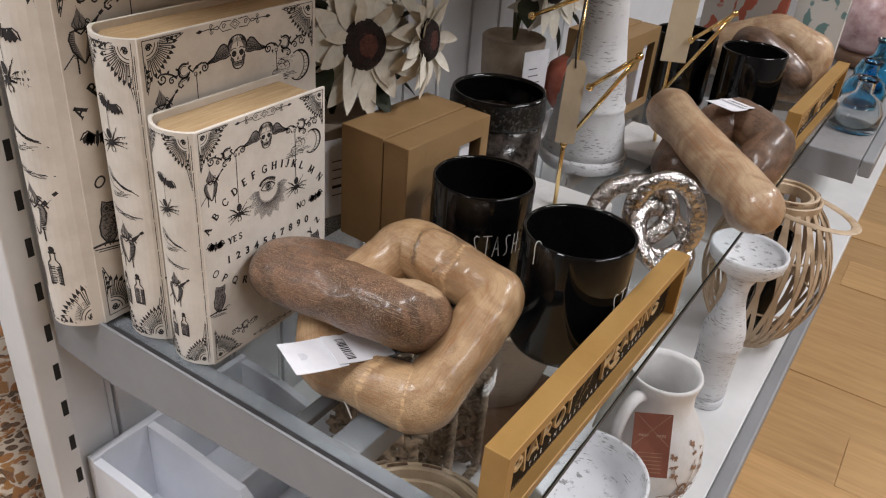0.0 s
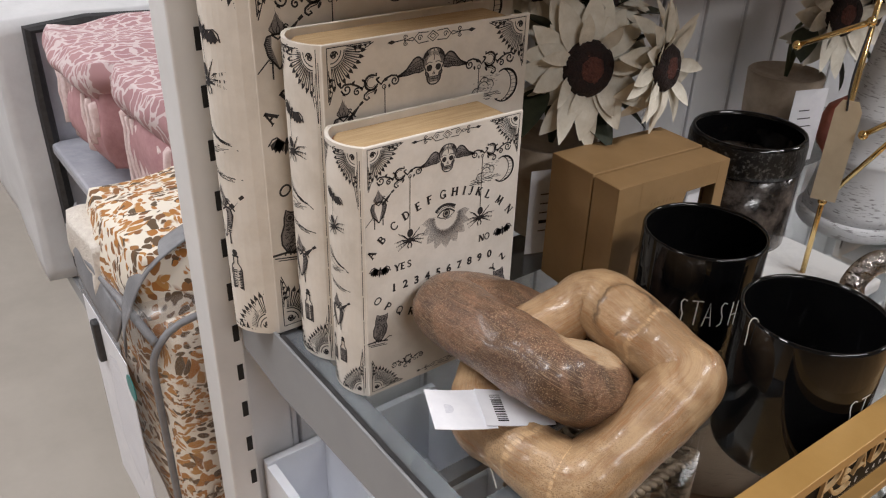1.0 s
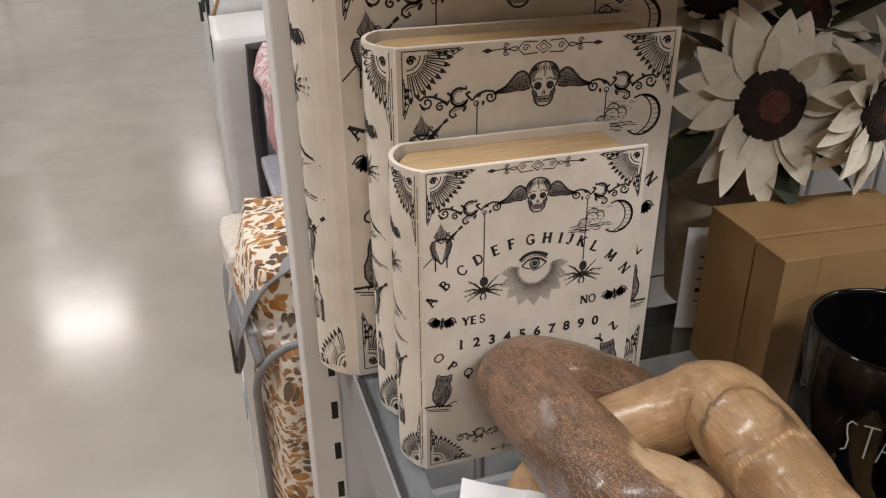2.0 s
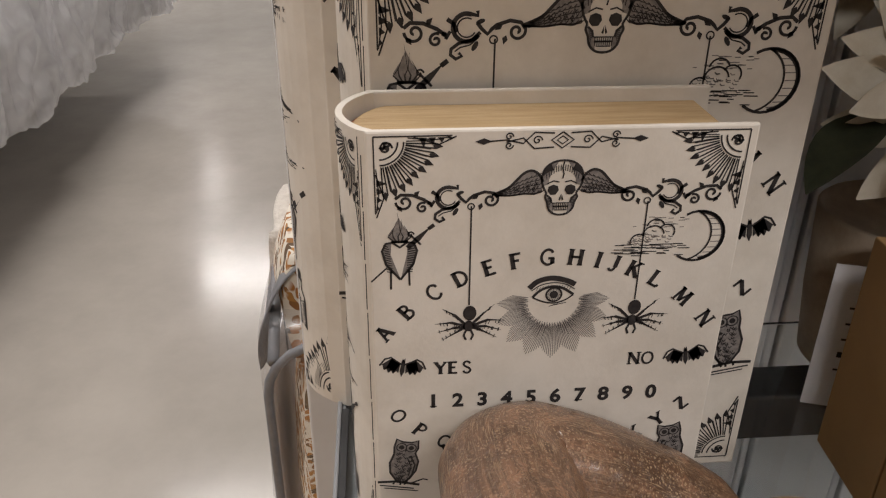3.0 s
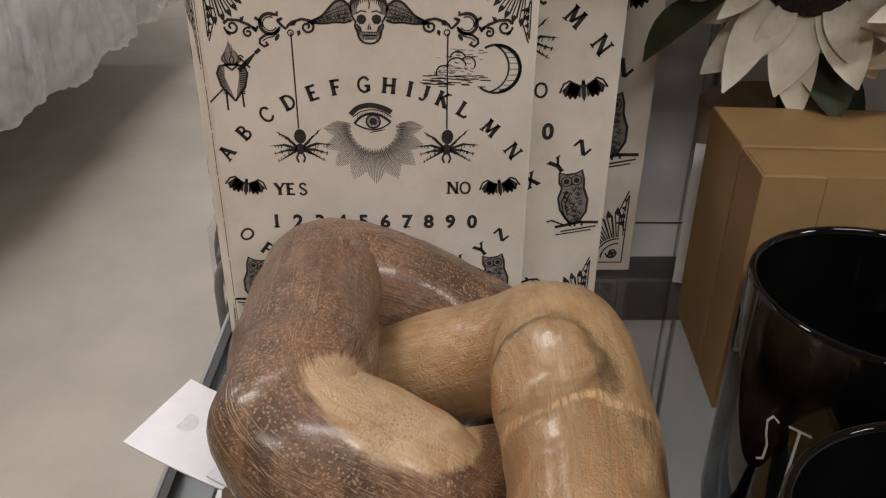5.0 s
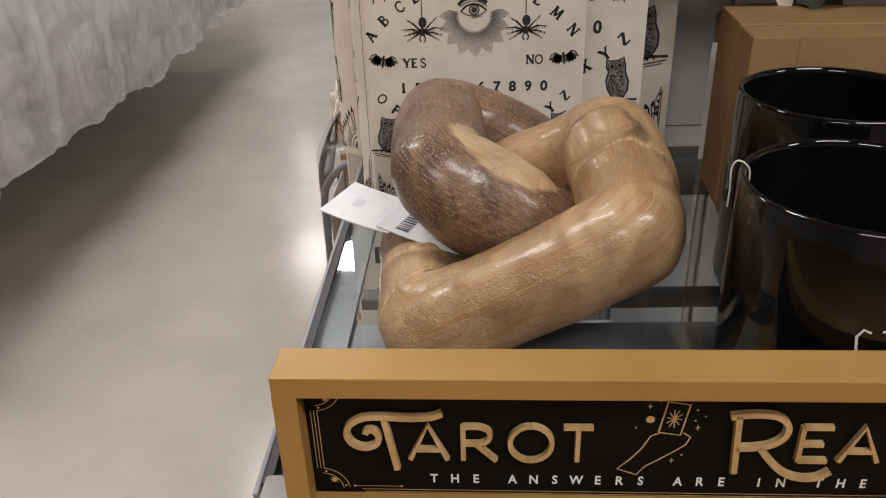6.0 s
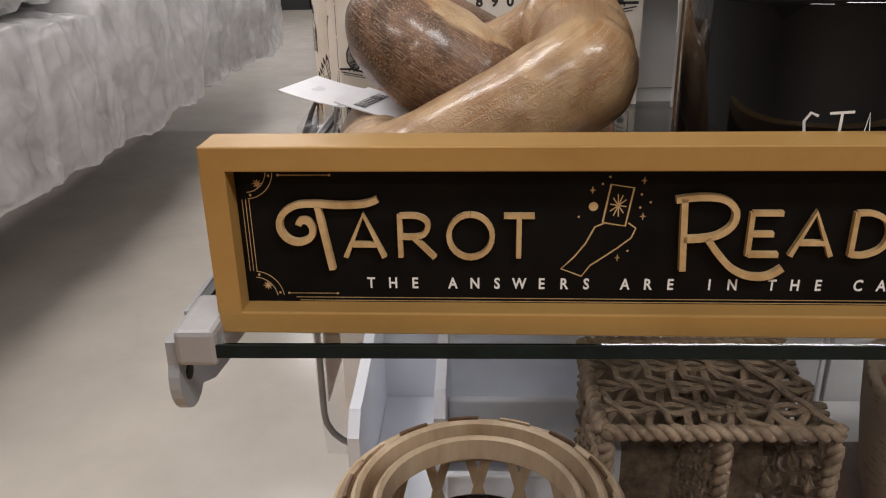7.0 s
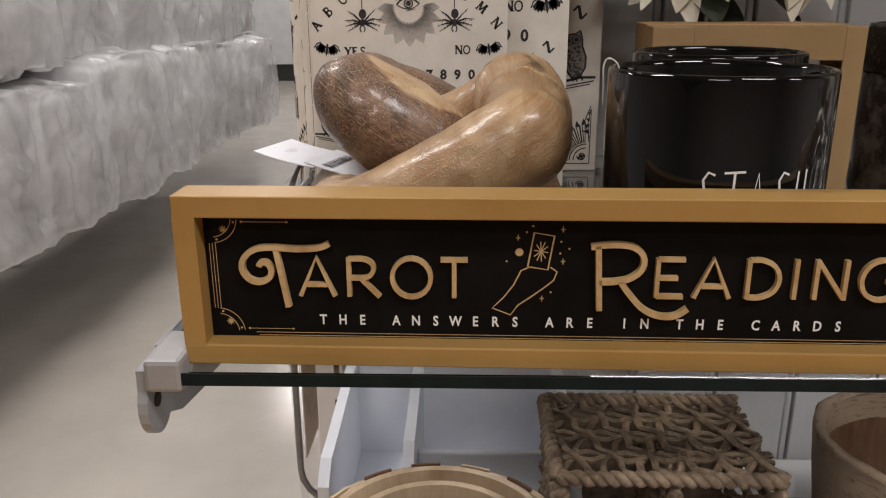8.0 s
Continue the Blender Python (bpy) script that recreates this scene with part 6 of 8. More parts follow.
    fine += stroke([(145, 42), (141.5, 40.4), (138.5, 34), (134.5, 28.5), (129.8, 23.6), (137.5, 20.6), (140.5, 25), (145.5, 28.6), (150.5, 32.4), (155, 36.2), (156.4, 40), (153.6, 42)], 0.6)
    fine += disc(140.6, 48.4, 1.7)
    for su, sv in ((158.2, 58.2), (140.0, 54.6), (158.6, 44.6), (150.4, 28.2)):
        fine += moved([[(0, 1.6), (0.42, 0), (0, -1.6), (-0.42, 0)], [(1.2, 0), (0, 0.36), (-1.2, 0), (0, -0.36)]], su, sv)
    for su, sv in ((135.5, 44.4), (143.5, 57), (161, 50), (157.4, 48), (146, 59.6), (154, 31), (157.6, 53)):
        fine += disc(su, sv, 0.45, n=8)
    part("gold_linework", add_polys(bmesh.new(), fine, lambda u, v: (xp + 0.00015, y0 + u * 0.001, z0 + v * 0.001)), GOLD_LETTER, ob, "thin gold border lines and small stars")["kind"] = "stuff"
    ob.rotation_euler = (0, 0, radians(-1.0))
    ob.location.x += 0.003
    return ob


gold_sign(0)
gold_sign(0.838)


# ---- silver links, stands and candlesticks on the glass ----
def silver_links():
    ob = thing("silver_links", (-0.211, 0.775, GLASS_TOP), "hammered silver metal interlocked ring ornament", "ornament")
    for c, n1, n2, rx, ry in (((0.004, -0.004, 0.056), (0.85, 0.52, 0.0), (-0.10, 0.10, 0.99), 0.036, 0.044),
                              ((-0.030, -0.006, 0.054), (0.80, 0.58, 0.12), (-0.35, 0.30, 0.88), 0.041, 0.031),
                              ((0.010, -0.010, 0.036), (0.72, 0.30, -0.62), (0.10, -0.92, -0.38), 0.037, 0.034)):
        a, b = Vector(n1).normalized(), Vector(n2).normalized()
        path = [Vector(c) + a * (rx * math.cos(t)) + b * (ry * math.sin(t)) for t in (2 * math.pi * i / 110 for i in range(110))]
        bm = tube(path, 0.0105, seg=22, closed=True, flat=0.7, up=a.cross(b))
        lumpy(bm, 0.0009, 95, c[0] * 100)
        for v in bm.verts:
            v.co.z = max(v.co.z, 0.0005)
        part("ring", bm, SILVER, ob, smooth=True, local=True)
    return ob


silver_links()

wooden_links("wooden_knot", (-0.215, 0.985, GLASS_TOP), 0, (KNOT_TAN, KNOT_MID), "brown polished interlocked wooden links with a paper tag",
             (((-0.295, 1.010, 1.142), (-0.128, 0.862, 1.112), (-0.150, 0.925, 1.085), (-0.235, 1.060, 1.084), (-0.290, 1.060, 1.110)),
              ((-0.222, 1.075, 1.136), (-0.162, 1.045, 1.126), (-0.172, 1.000, 1.090), (-0.262, 0.965, 1.086), (-0.268, 1.030, 1.100))), pale_at=0.16, girths=(0.0295, 0.0285))
wooden_links("wooden_knot", (-0.255, 1.455, GLASS_TOP), 0, (KNOT_TAN, KNOT_MID), "tan and brown polished interlocked wooden links",
             (((-0.365, 1.440, 1.130), (-0.270, 1.470, 1.170), (-0.200, 1.470, 1.140), (-0.205, 1.460, 1.085), (-0.300, 1.450, 1.083)),
              ((-0.290, 1.420, 1.150), (-0.215, 1.425, 1.110), (-0.240, 1.480, 1.084), (-0.320, 1.490, 1.086), (-0.330, 1.460, 1.130))), girths=(0.0285, 0.028))


def candlestick(at, profile, label, name="candlestick", tall=1.0):
    ob = thing(name, at, label, "candlestick", "candlesticks")
    for pname, prof in profile:
        part(pname, lathe([(r, z * tall) for r, z in prof], seg=48), CHALK, ob, smooth=True, local=True)
    return ob


candlestick((-0.392, 0.975, GLASS_TOP), [
    ("foot", [(0, 0), (0.058, 0), (0.061, 0.004), (0.0615, 0.014), (0.058, 0.018), (0.0, 0.018)]),
    ("stem", [(0.0, 0.0182), (0.057, 0.0182), (0.055, 0.028), (0.050, 0.060), (0.0455, 0.078), (0.0465, 0.082), (0.0465, 0.087), (0.0435, 0.090), (0.042, 0.110), (0.0395, 0.128), (0.0405, 0.131), (0.0405, 0.136), (0.037, 0.140), (0.030, 0.185), (0.0245, 0.235), (0.024, 0.27), (0.028, 0.285), (0.0, 0.287)]),
    ("dish", [(0.0, 0.2872), (0.03, 0.2872), (0.050, 0.298), (0.055, 0.31), (0.050, 0.312), (0.045, 0.305), (0.0, 0.302)])],
    "white distressed turned wooden candlestick on the glass shelf")
candlestick((-0.150, 1.042, DECK_TOP), [
    ("foot", [(0, 0), (0.0285, 0), (0.0300, 0.003), (0.0300, 0.012), (0.0280, 0.015), (0.0, 0.015)]),
    ("stem", [(0.0, 0.0152), (0.0275, 0.0152), (0.0295, 0.019), (0.0295, 0.025), (0.0282, 0.028), (0.0290, 0.060), (0.0300, 0.098), (0.0315, 0.101), (0.0315, 0.106), (0.0300, 0.109), (0.0312, 0.116), (0.0300, 0.126), (0.0235, 0.146), (0.0175, 0.166), (0.0155, 0.182), (0.0165, 0.196), (0.0225, 0.208), (0.0240, 0.212), (0.0225, 0.216), (0.0, 0.217)]),
    ("dish", [(0.0, 0.2172), (0.024, 0.2172), (0.044, 0.223), (0.0515, 0.231), (0.0535, 0.240), (0.0535, 0.246), (0.0510, 0.2475), (0.0480, 0.244), (0.0460, 0.2385), (0.0, 0.2375)])],
    "white distressed pillar candlestick on the lower shelf", tall=1.10)
candlestick((-0.192, 0.652, DECK_TOP), [
    ("foot", [(0, 0), (0.040, 0), (0.042, 0.004), (0.041, 0.016), (0.030, 0.026), (0.022, 0.050), (0.022, 0.066), (0.0, 0.066)]),
    ("dish", [(0.0, 0.0662), (0.026, 0.0662), (0.054, 0.080), (0.068, 0.100), (0.0712, 0.132), (0.0712, 0.1385), (0.0692, 0.140), (0.0662, 0.138), (0.0640, 0.116), (0.052, 0.098), (0.0, 0.092)])],
    "white distressed low candle dish on the lower shelf", "candle_dish")


def brass_stand(at, tag_y, tag_z, tag_w):
    """A marble foot with a slanting brass rod, arms with ball ends, and a paper tag."""
    ob = thing("brass_stand", at, "slim polished brass branch stand on a white marble foot", "jewellery stand", "brass stands")
    part("marble_foot", boxed(-0.055, 0.055, -0.055, 0.055, 0.0, 0.014, bevel=0.003), MARBLE, ob, "white marble foot", local=True)
    rod = [(0.002, -0.001, 0.0145), (-0.004, 0.010, 0.085), (-0.006, 0.014, 0.16), (-0.008, 0.015, 0.30)]
    part("rod", tube(rod, 0.0026, seg=10), BRASS, ob, smooth=True, local=True)
    for a, b in (((-0.004, 0.010, 0.088), (0.068, 0.000, 0.212)), ((0.022, -0.006, 0.168), (0.068, 0.000, 0.212)), ((-0.056, -0.012, 0.230), (0.0, -0.004, 0.262))):
        arm = part("arm", tube([a, b], 0.0025, seg=10), BRASS, ob, smooth=True, local=True)
        for tip in (a, b):
            bm = bmesh.new()
            bmesh.ops.create_uvsphere(bm, u_segments=14, v_segments=8, radius=0.0044, matrix=Matrix.Translation(tip))
            part("ball_tip", bm, BRASS, arm, smooth=True, local=True)
    bm = bmesh.new()
    outline = [(-tag_w / 2, 0.0), (tag_w / 2, 0.0), (tag_w / 2, 0.088), (tag_w * 0.3, 0.097), (-tag_w * 0.3, 0.097), (-tag_w / 2, 0.088)]
    near = [bm.verts.new((0.005 + 0.90 * u, tag_y + 0.44 * u, tag_z + v)) for u, v in outline]
    rear = [bm.verts.new((0.005 + 0.90 * u - 0.0003, tag_y + 0.44 * u + 0.0006, tag_z + v)) for u, v in outline]
    bm.faces.new(near)
    bm.faces.new(rear[::-1])
    for i in range(6):
        bm.faces.new((near[i], near[(i + 1) % 6], rear[(i + 1) % 6], rear[i]))
    part("paper_tag", bm, TAN_PAPER, ob, "long tan paper tag", local=True)
    part("tag_cord", tube(smooth_path([(0.004, tag_y - 0.001, tag_z + 0.088), (0.000, tag_y + 0.001, tag_z + 0.12), (-0.005, 0.010, tag_z + 0.167)], 5), 0.0010, seg=6), BLACK_TRIM, ob, "thin dark cord", local=True)
    return ob


brass_stand((-0.347, 0.798, GLASS_TOP), -0.0096, 0.098, 0.022)
brass_stand((-0.328, 1.080, GLASS_TOP), -0.0096, 0.135, 0.034)


# ---- sunflowers ----
def petal_mesh(length, width, curl, seed):
    rng = random.Random(seed)
    bm = bmesh.new()
    rows = []
    n = 8
    side = rng.uniform(-0.25, 0.25)
    for i in range(n + 1):
        k = i / n
        w = width * (math.sin(math.pi * min(1, 0.14 + 0.86 * k)) ** 0.8) * 0.5 if k < 0.995 else 0.0005
        bend = curl * k * k * length
        x = length * k
        y = side * length * k * k
        crease = 0.16 * w
        rows.append([bm.verts.new((x, y - w, bend + crease)), bm.verts.new((x, y - w * 0.4, bend - crease * 0.4)), bm.verts.new((x, y, bend + crease * 0.3)), bm.verts.new((x, y + w * 0.4, bend - crease * 0.4)), bm.verts.new((x, y + w, bend + crease))])
    for a, b in zip(rows, rows[1:]):
        for k in range(4):
            bm.faces.new((a[k], a[k + 1], b[k + 1], b[k]))
    return bm


PETALS = []
for petal_kind in range(5):
    mesh = bpy.data.meshes.new("petal")
    bm_petal = petal_mesh(0.047 + 0.004 * (petal_kind % 3), 0.0215 + 0.003 * (petal_kind % 2), 0.16 - 0.13 * petal_kind, petal_kind)
    bm_petal.to_mesh(mesh)
    bm_petal.free()
    mesh.materials.append(PETAL)
    mesh.polygons.foreach_set("use_smooth", [True] * len(mesh.polygons))
    PETALS.append(mesh)


def flower_head(ob, centre, facing, size, seed):
    """A head of petals round a dark dome, as parts of the bunch."""
    rng = random.Random(seed)
    z = Vector(facing).normalized()
    turn = z.to_track_quat("Z", "Y").to_matrix().to_4x4()
    local = Vector(centre) - ob.location
    frame_m = Matrix.Translation(local) @ turn @ Matrix.Diagonal((size, size, size, 1))
    bm = lathe([(0.0115, 0.0085), (0.017, 0.0085), (0.0225, 0.0065), (0.0262, 0.001), (0.0255, -0.006), (0.012, -0.010), (0.0, -0.012)], seg=36)
    lumpy(bm, 0.0014, 300, seed)
    dome = part("seed_head", bm, SEED, ob, "black flower rim", smooth=True, local=True)
    dome.matrix_local = frame_m
    bm = lathe([(0.0, 0.0078), (0.008, 0.0086), (0.0135, 0.0078), (0.015, 0.004)], seg=30)
    lumpy(bm, 0.0012, 300, seed + 4)
    heart_part = part("seed_heart", bm, SEED_HEART, ob, "red-brown flower heart", smooth=True, local=True)
    heart_part.matrix_local = frame_m
    for layer, (count, tilt, start, scale) in enumerate(((12, 12, 0.0185, 1.02), (13, -10, 0.0175, 1.12), (7, 30, 0.0215, 0.66))):
        for i in range(count):
            a = 360 * (i + 0.5 * layer) / count + rng.uniform(-7, 7)
            m = Matrix.Rotation(radians(a), 4, "Z") @ Matrix.Translation((start, 0, -0.003 + 0.002 * layer)) @ Matrix.Rotation(radians(-(tilt + rng.uniform(-12, 12))), 4, "Y") @ Matrix.Diagonal((scale, scale, scale, 1))
            p = new("petal", PETALS[rng.randrange(5)])
            p.parent = ob
            p.matrix_local = frame_m @ m
    return ob


def leaf_mesh(length, width):
    bm = petal_mesh(length, width, -0.25, 77)
    return bm


def sunflowers(at, heads, leaves, label):
    ob = thing("sunflower_bunch", at, label, "artificial flowers", "sunflower bunches")
    foot = Vector((0, 0, 0.10))
    part("vase", lathe([(0, 0), (0.038, 0), (0.042, 0.004), (0.047, 0.05), (0.050, 0.105), (0.048, 0.107), (0.045, 0.10), (0.0, 0.09)], seg=40), TAN_CERAMIC, ob, "plain beige pot", smooth=True, local=True)
    for i, (c, facing, size) in enumerate(heads):
        local = Vector(c) - Vector(at)
        flower_head(ob, c, facing, size, i + 3)
        back_dir = Vector(facing).normalized()
        path = smooth_path([foot, foot * 0.3 + local * 0.7 - back_dir * 0.05 + Vector((0, 0, 0.005)), local - back_dir * 0.012], 6)
        part("stem", tube(path, 0.0026, seg=8), STEM, ob, smooth=True, local=True)
    rng = random.Random(9)
    for c, facing, size in leaves:
        m = Matrix.Translation(Vector(c) - Vector(at)) @ Vector(facing).normalized().to_track_quat("X", "Z").to_matrix().to_4x4()
        leaf = part("leaf", leaf_mesh(0.06 * size, 0.035 * size), LEAF, ob, smooth=True, local=True)
        leaf.matrix_local = m
    return ob


HEADS = [((-0.515, 0.637, 1.256), (0.95, -0.30, 0.16), 1.0), ((-0.487, 0.713, 1.252), (0.93, 0.20, 0.10), 0.88), ((-0.56, 0.690, 1.315), (0.7, 0.1, 0.7), 0.9), ((-0.585, 0.625, 1.325), (0.5, -0.5, 0.7), 0.9)]
LEAVES = [((-0.55, 0.70, 1.30), (0.2, 0.8, 0.55), 1.0), ((-0.56, 0.71, 1.33), (0.3, 0.9, 0.3), 0.9), ((-0.55, 0.66, 1.30), (0.1, -0.2, 1.0), 1.0), ((-0.535, 0.60, 1.235), (0.3, -0.9, -0.3), 0.9),
          ((-0.53, 0.665, 1.205), (0.4, 0.3, -0.8), 1.0), ((-0.53, 0.69, 1.215), (0.5, 0.6, -0.4), 0.9), ((-0.55, 0.61, 1.29), (0.1, -0.8, 0.6), 0.9), ((-0.54, 0.68, 1.25), (0.5, 0.2, 0.6), 1.0),
          ((-0.54, 0.655, 1.22), (0.6, -0.1, -0.3), 1.0), ((-0.545, 0.72, 1.29), (0.2, 0.9, 0.1), 1.0)]
sunflowers((-0.585, 0.668, GLASS_TOP), HEADS, LEAVES, "cream artificial sunflowers with dark centres in a beige pot")
sunflowers((-0.585, 1.10, GLASS_TOP), [((-0.52 + a * 0.0, y + 0.445, z - 0.005), f, s) for (a, y, z), f, s in HEADS[:3]],
           [((a, y + 0.44, z), f, s) for (a, y, z), f, s in LEAVES[:6]], "cream artificial sunflowers in a beige pot behind the candlestick")


def price_tag(at, w, h, facing, label, lines=5, lean=0.0):
    ob = thing("price_tag", at, label, "price tag", "price tags")
    ob.rotation_euler = (radians(lean), 0, radians(facing))
    part("card", boxed(-0.0004, 0.0004, -w / 2, w / 2, 0.0, h), PAPER, ob, local=True)
    marks = []
    for i in range(lines):
        marks += stroke([(-w * 260, h * 1000 * (0.72 - 0.11 * i)), (w * (60 + 160 * ((i * 7) % 3) / 2), h * 1000 * (0.72 - 0.11 * i))], h * (14 if i != 3 else 40))
    part("print_bars", add_polys(bmesh.new(), marks, lambda u, v: (0.0006, u * 0.001, v * 0.001)), INK, ob, "dark bars of small print", local=True)
    return ob


price_tag((-0.535, 0.628, 1.0545), 0.052, 0.095, -18, "white paper price tag against the beige pot")
price_tag((-0.530, 1.075, 1.0545), 0.052, 0.10, -18, "white paper price tag against the second beige pot")


# ---- paper tag and cord on the wooden links ----
def swing_tag(at, turn, label):
    ob = thing("swing_tag", at, label, "price tag", "swing tags")
    ob.rotation_euler = (radians(-8.6), radians(2), radians(turn))
    bm = bmesh.new()
    n = 8
    for y0, y1, x0, x1, h in ((-0.030, 0.014, -0.017, 0.022, 0.0), (0.006, 0.056, -0.016, 0.0205, 0.0012)):
        rows = []
        for i in range(n + 1):
            k = i / n
            y = y0 + (y1 - y0) * k
            z = h + 0.004 * (k - 0.5) ** 2
            rows.append([bm.verts.new((x0, y, z)), bm.verts.new((x1, y, z)), bm.verts.new((x1, y, z + 0.0006)), bm.verts.new((x0, y, z + 0.0006))])
        for a, b in zip(rows, rows[1:]):
            for k in range(4):
                bm.faces.new((a[k], a[(k + 1) % 4], b[(k + 1) % 4], b[k]))
        bm.faces.new(rows[0])
        bm.faces.new(rows[-1][::-1])
    part("card", bm, PAPER, ob, local=True)
    marks = []
    rng = random.Random(2)
    y = -11.0
    while y < 12:
        w = rng.choice((0.5, 0.8, 1.3))
        marks.append([(-9, y), (9, y), (9, y + w), (-9, y + w)])
        y += w + rng.choice((0.5, 0.9))
    part("bar_code", add_polys(bmesh.new(), marks, lambda u, v: (v * 0.0011 + 0.002, u * 0.0008 + 0.016, 0.0022)), INK, ob, "black bars", local=True)
    part("faint_mark", add_polys(bmesh.new(), disc(2, -17, 4.5), lambda u, v: (u * 0.001, v * 0.001, 0.00085)), surf("faint_print", (0.6, 0.6, 0.66), (0.7, 0.7, 0.74), 0.6, 400, 0.0), ob, "faint round print", local=True)
    return ob


swing_tag((-0.3387, 0.3693, 1.1075), -24, "white paper swing tag with a bar code between wooden links")
swing_tag((-0.228, 1.030, 1.163), -15, "white paper swing tag lying on the brown wooden links")
cord = thing("tag_cord", (-0.285, 0.375, 1.06), "thin white cotton cord knotted round the pale wooden link", "cord")
part("cord", tube(smooth_path([(-0.323, 0.388, 1.097), (-0.3225, 0.379, 1.088), (-0.318, 0.373, 1.076), (-0.316, 0.371, 1.070), (-0.313, 0.3715, 1.064), (-0.309, 0.372, 1.0545)], 6), 0.0006, seg=6), STRING, cord)


cord = thing("tag_cord", (-0.262, 0.545, 1.15), "thin white cotton cord hooked over the rim of the black jar", "cord")
CORD_AT = math.radians(252)
CORD_X, CORD_Y = math.cos(CORD_AT), math.sin(CORD_AT)
part("cord", tube(smooth_path([(-0.2275 + CORD_X * r, 0.5795 + CORD_Y * r, z) for r, z in ((0.0520, 1.152), (0.0520, 1.160), (0.0525, 1.170), (0.0500, 1.1735), (0.0455, 1.1700), (0.0450, 1.160))], 6), 0.0004, seg=6), STRING, cord)


# ---- lower shelf: caddy, lantern, basket, bowl, jug ----
def organiser():
    ob = thing("white_caddy", (-0.55, 0.44, DECK_TOP), "white painted wooden desk caddy with open compartments", "caddy")
    z = DECK_TOP

    def cheek(y, x0, x1, tall, low):
        bm = bmesh.new()
        outline = [(x0, z), (x0, z + tall), (x0 + 0.03, z + tall)]
        for i in range(9):
            k = i / 8
            outline.append((x0 + 0.03 + (x1 - x0 - 0.05) * k, z + tall - (tall - low) * (0.5 - 0.5 * math.cos(math.pi * k)) * 0.9 - 0.0 * k))
        outline += [(x1, z + low * 0.86), (x1, z)]
        a = [bm.verts.new((px, y - 0.005, pz)) for px, pz in outline]
        b = [bm.verts.new((px, y + 0.005, pz)) for px, pz in outline]
        bm.faces.new(a)
        bm.faces.new(b[::-1])
        for i in range(len(outline)):
            j = (i + 1) % len(outline)
            bm.faces.new((a[i], a[j], b[j], b[i]))
        return bm

    part("side_panel", cheek(0.340, -0.640, -0.445, 0.122, 0.112), CADDY_PAINT, ob)
    part("divider", cheek(0.412, -0.640, -0.470, 0.124, 0.116), CADDY_PAINT, ob)
    part("side_panel", cheek(0.560, -0.640, -0.445, 0.122, 0.10), CADDY_PAINT, ob)
    part("back_panel", boxed(-0.650, -0.6405, 0.335, 0.565, z, z + 0.126, bevel=0.001), CADDY_PAINT, ob)
    part("partition", boxed(-0.528, -0.519, 0.4175, 0.5545, z, z + 0.086, bevel=0.002), CADDY_PAINT, ob)
    part("front_panel", boxed(-0.452, -0.443, 0.4175, 0.5545, z, z + 0.060, bevel=0.002), CADDY_PAINT, ob)
    part("front_panel", boxed(-0.452, -0.443, 0.3455, 0.4065, z, z + 0.02, bevel=0.002), CADDY_PAINT, ob)
    part("shelf_board", boxed(-0.640, -0.4525, 0.3455, 0.4065, z, z + 0.012), CADDY_PAINT, ob)
    part("shelf_board", boxed(-0.640, -0.5285, 0.4175, 0.5545, z, z + 0.012), CADDY_PAINT, ob)
    part("shelf_board", boxed(-0.5185, -0.4525, 0.4175, 0.5545, z, z + 0.012), CADDY_PAINT, ob)
    return ob


organiser()


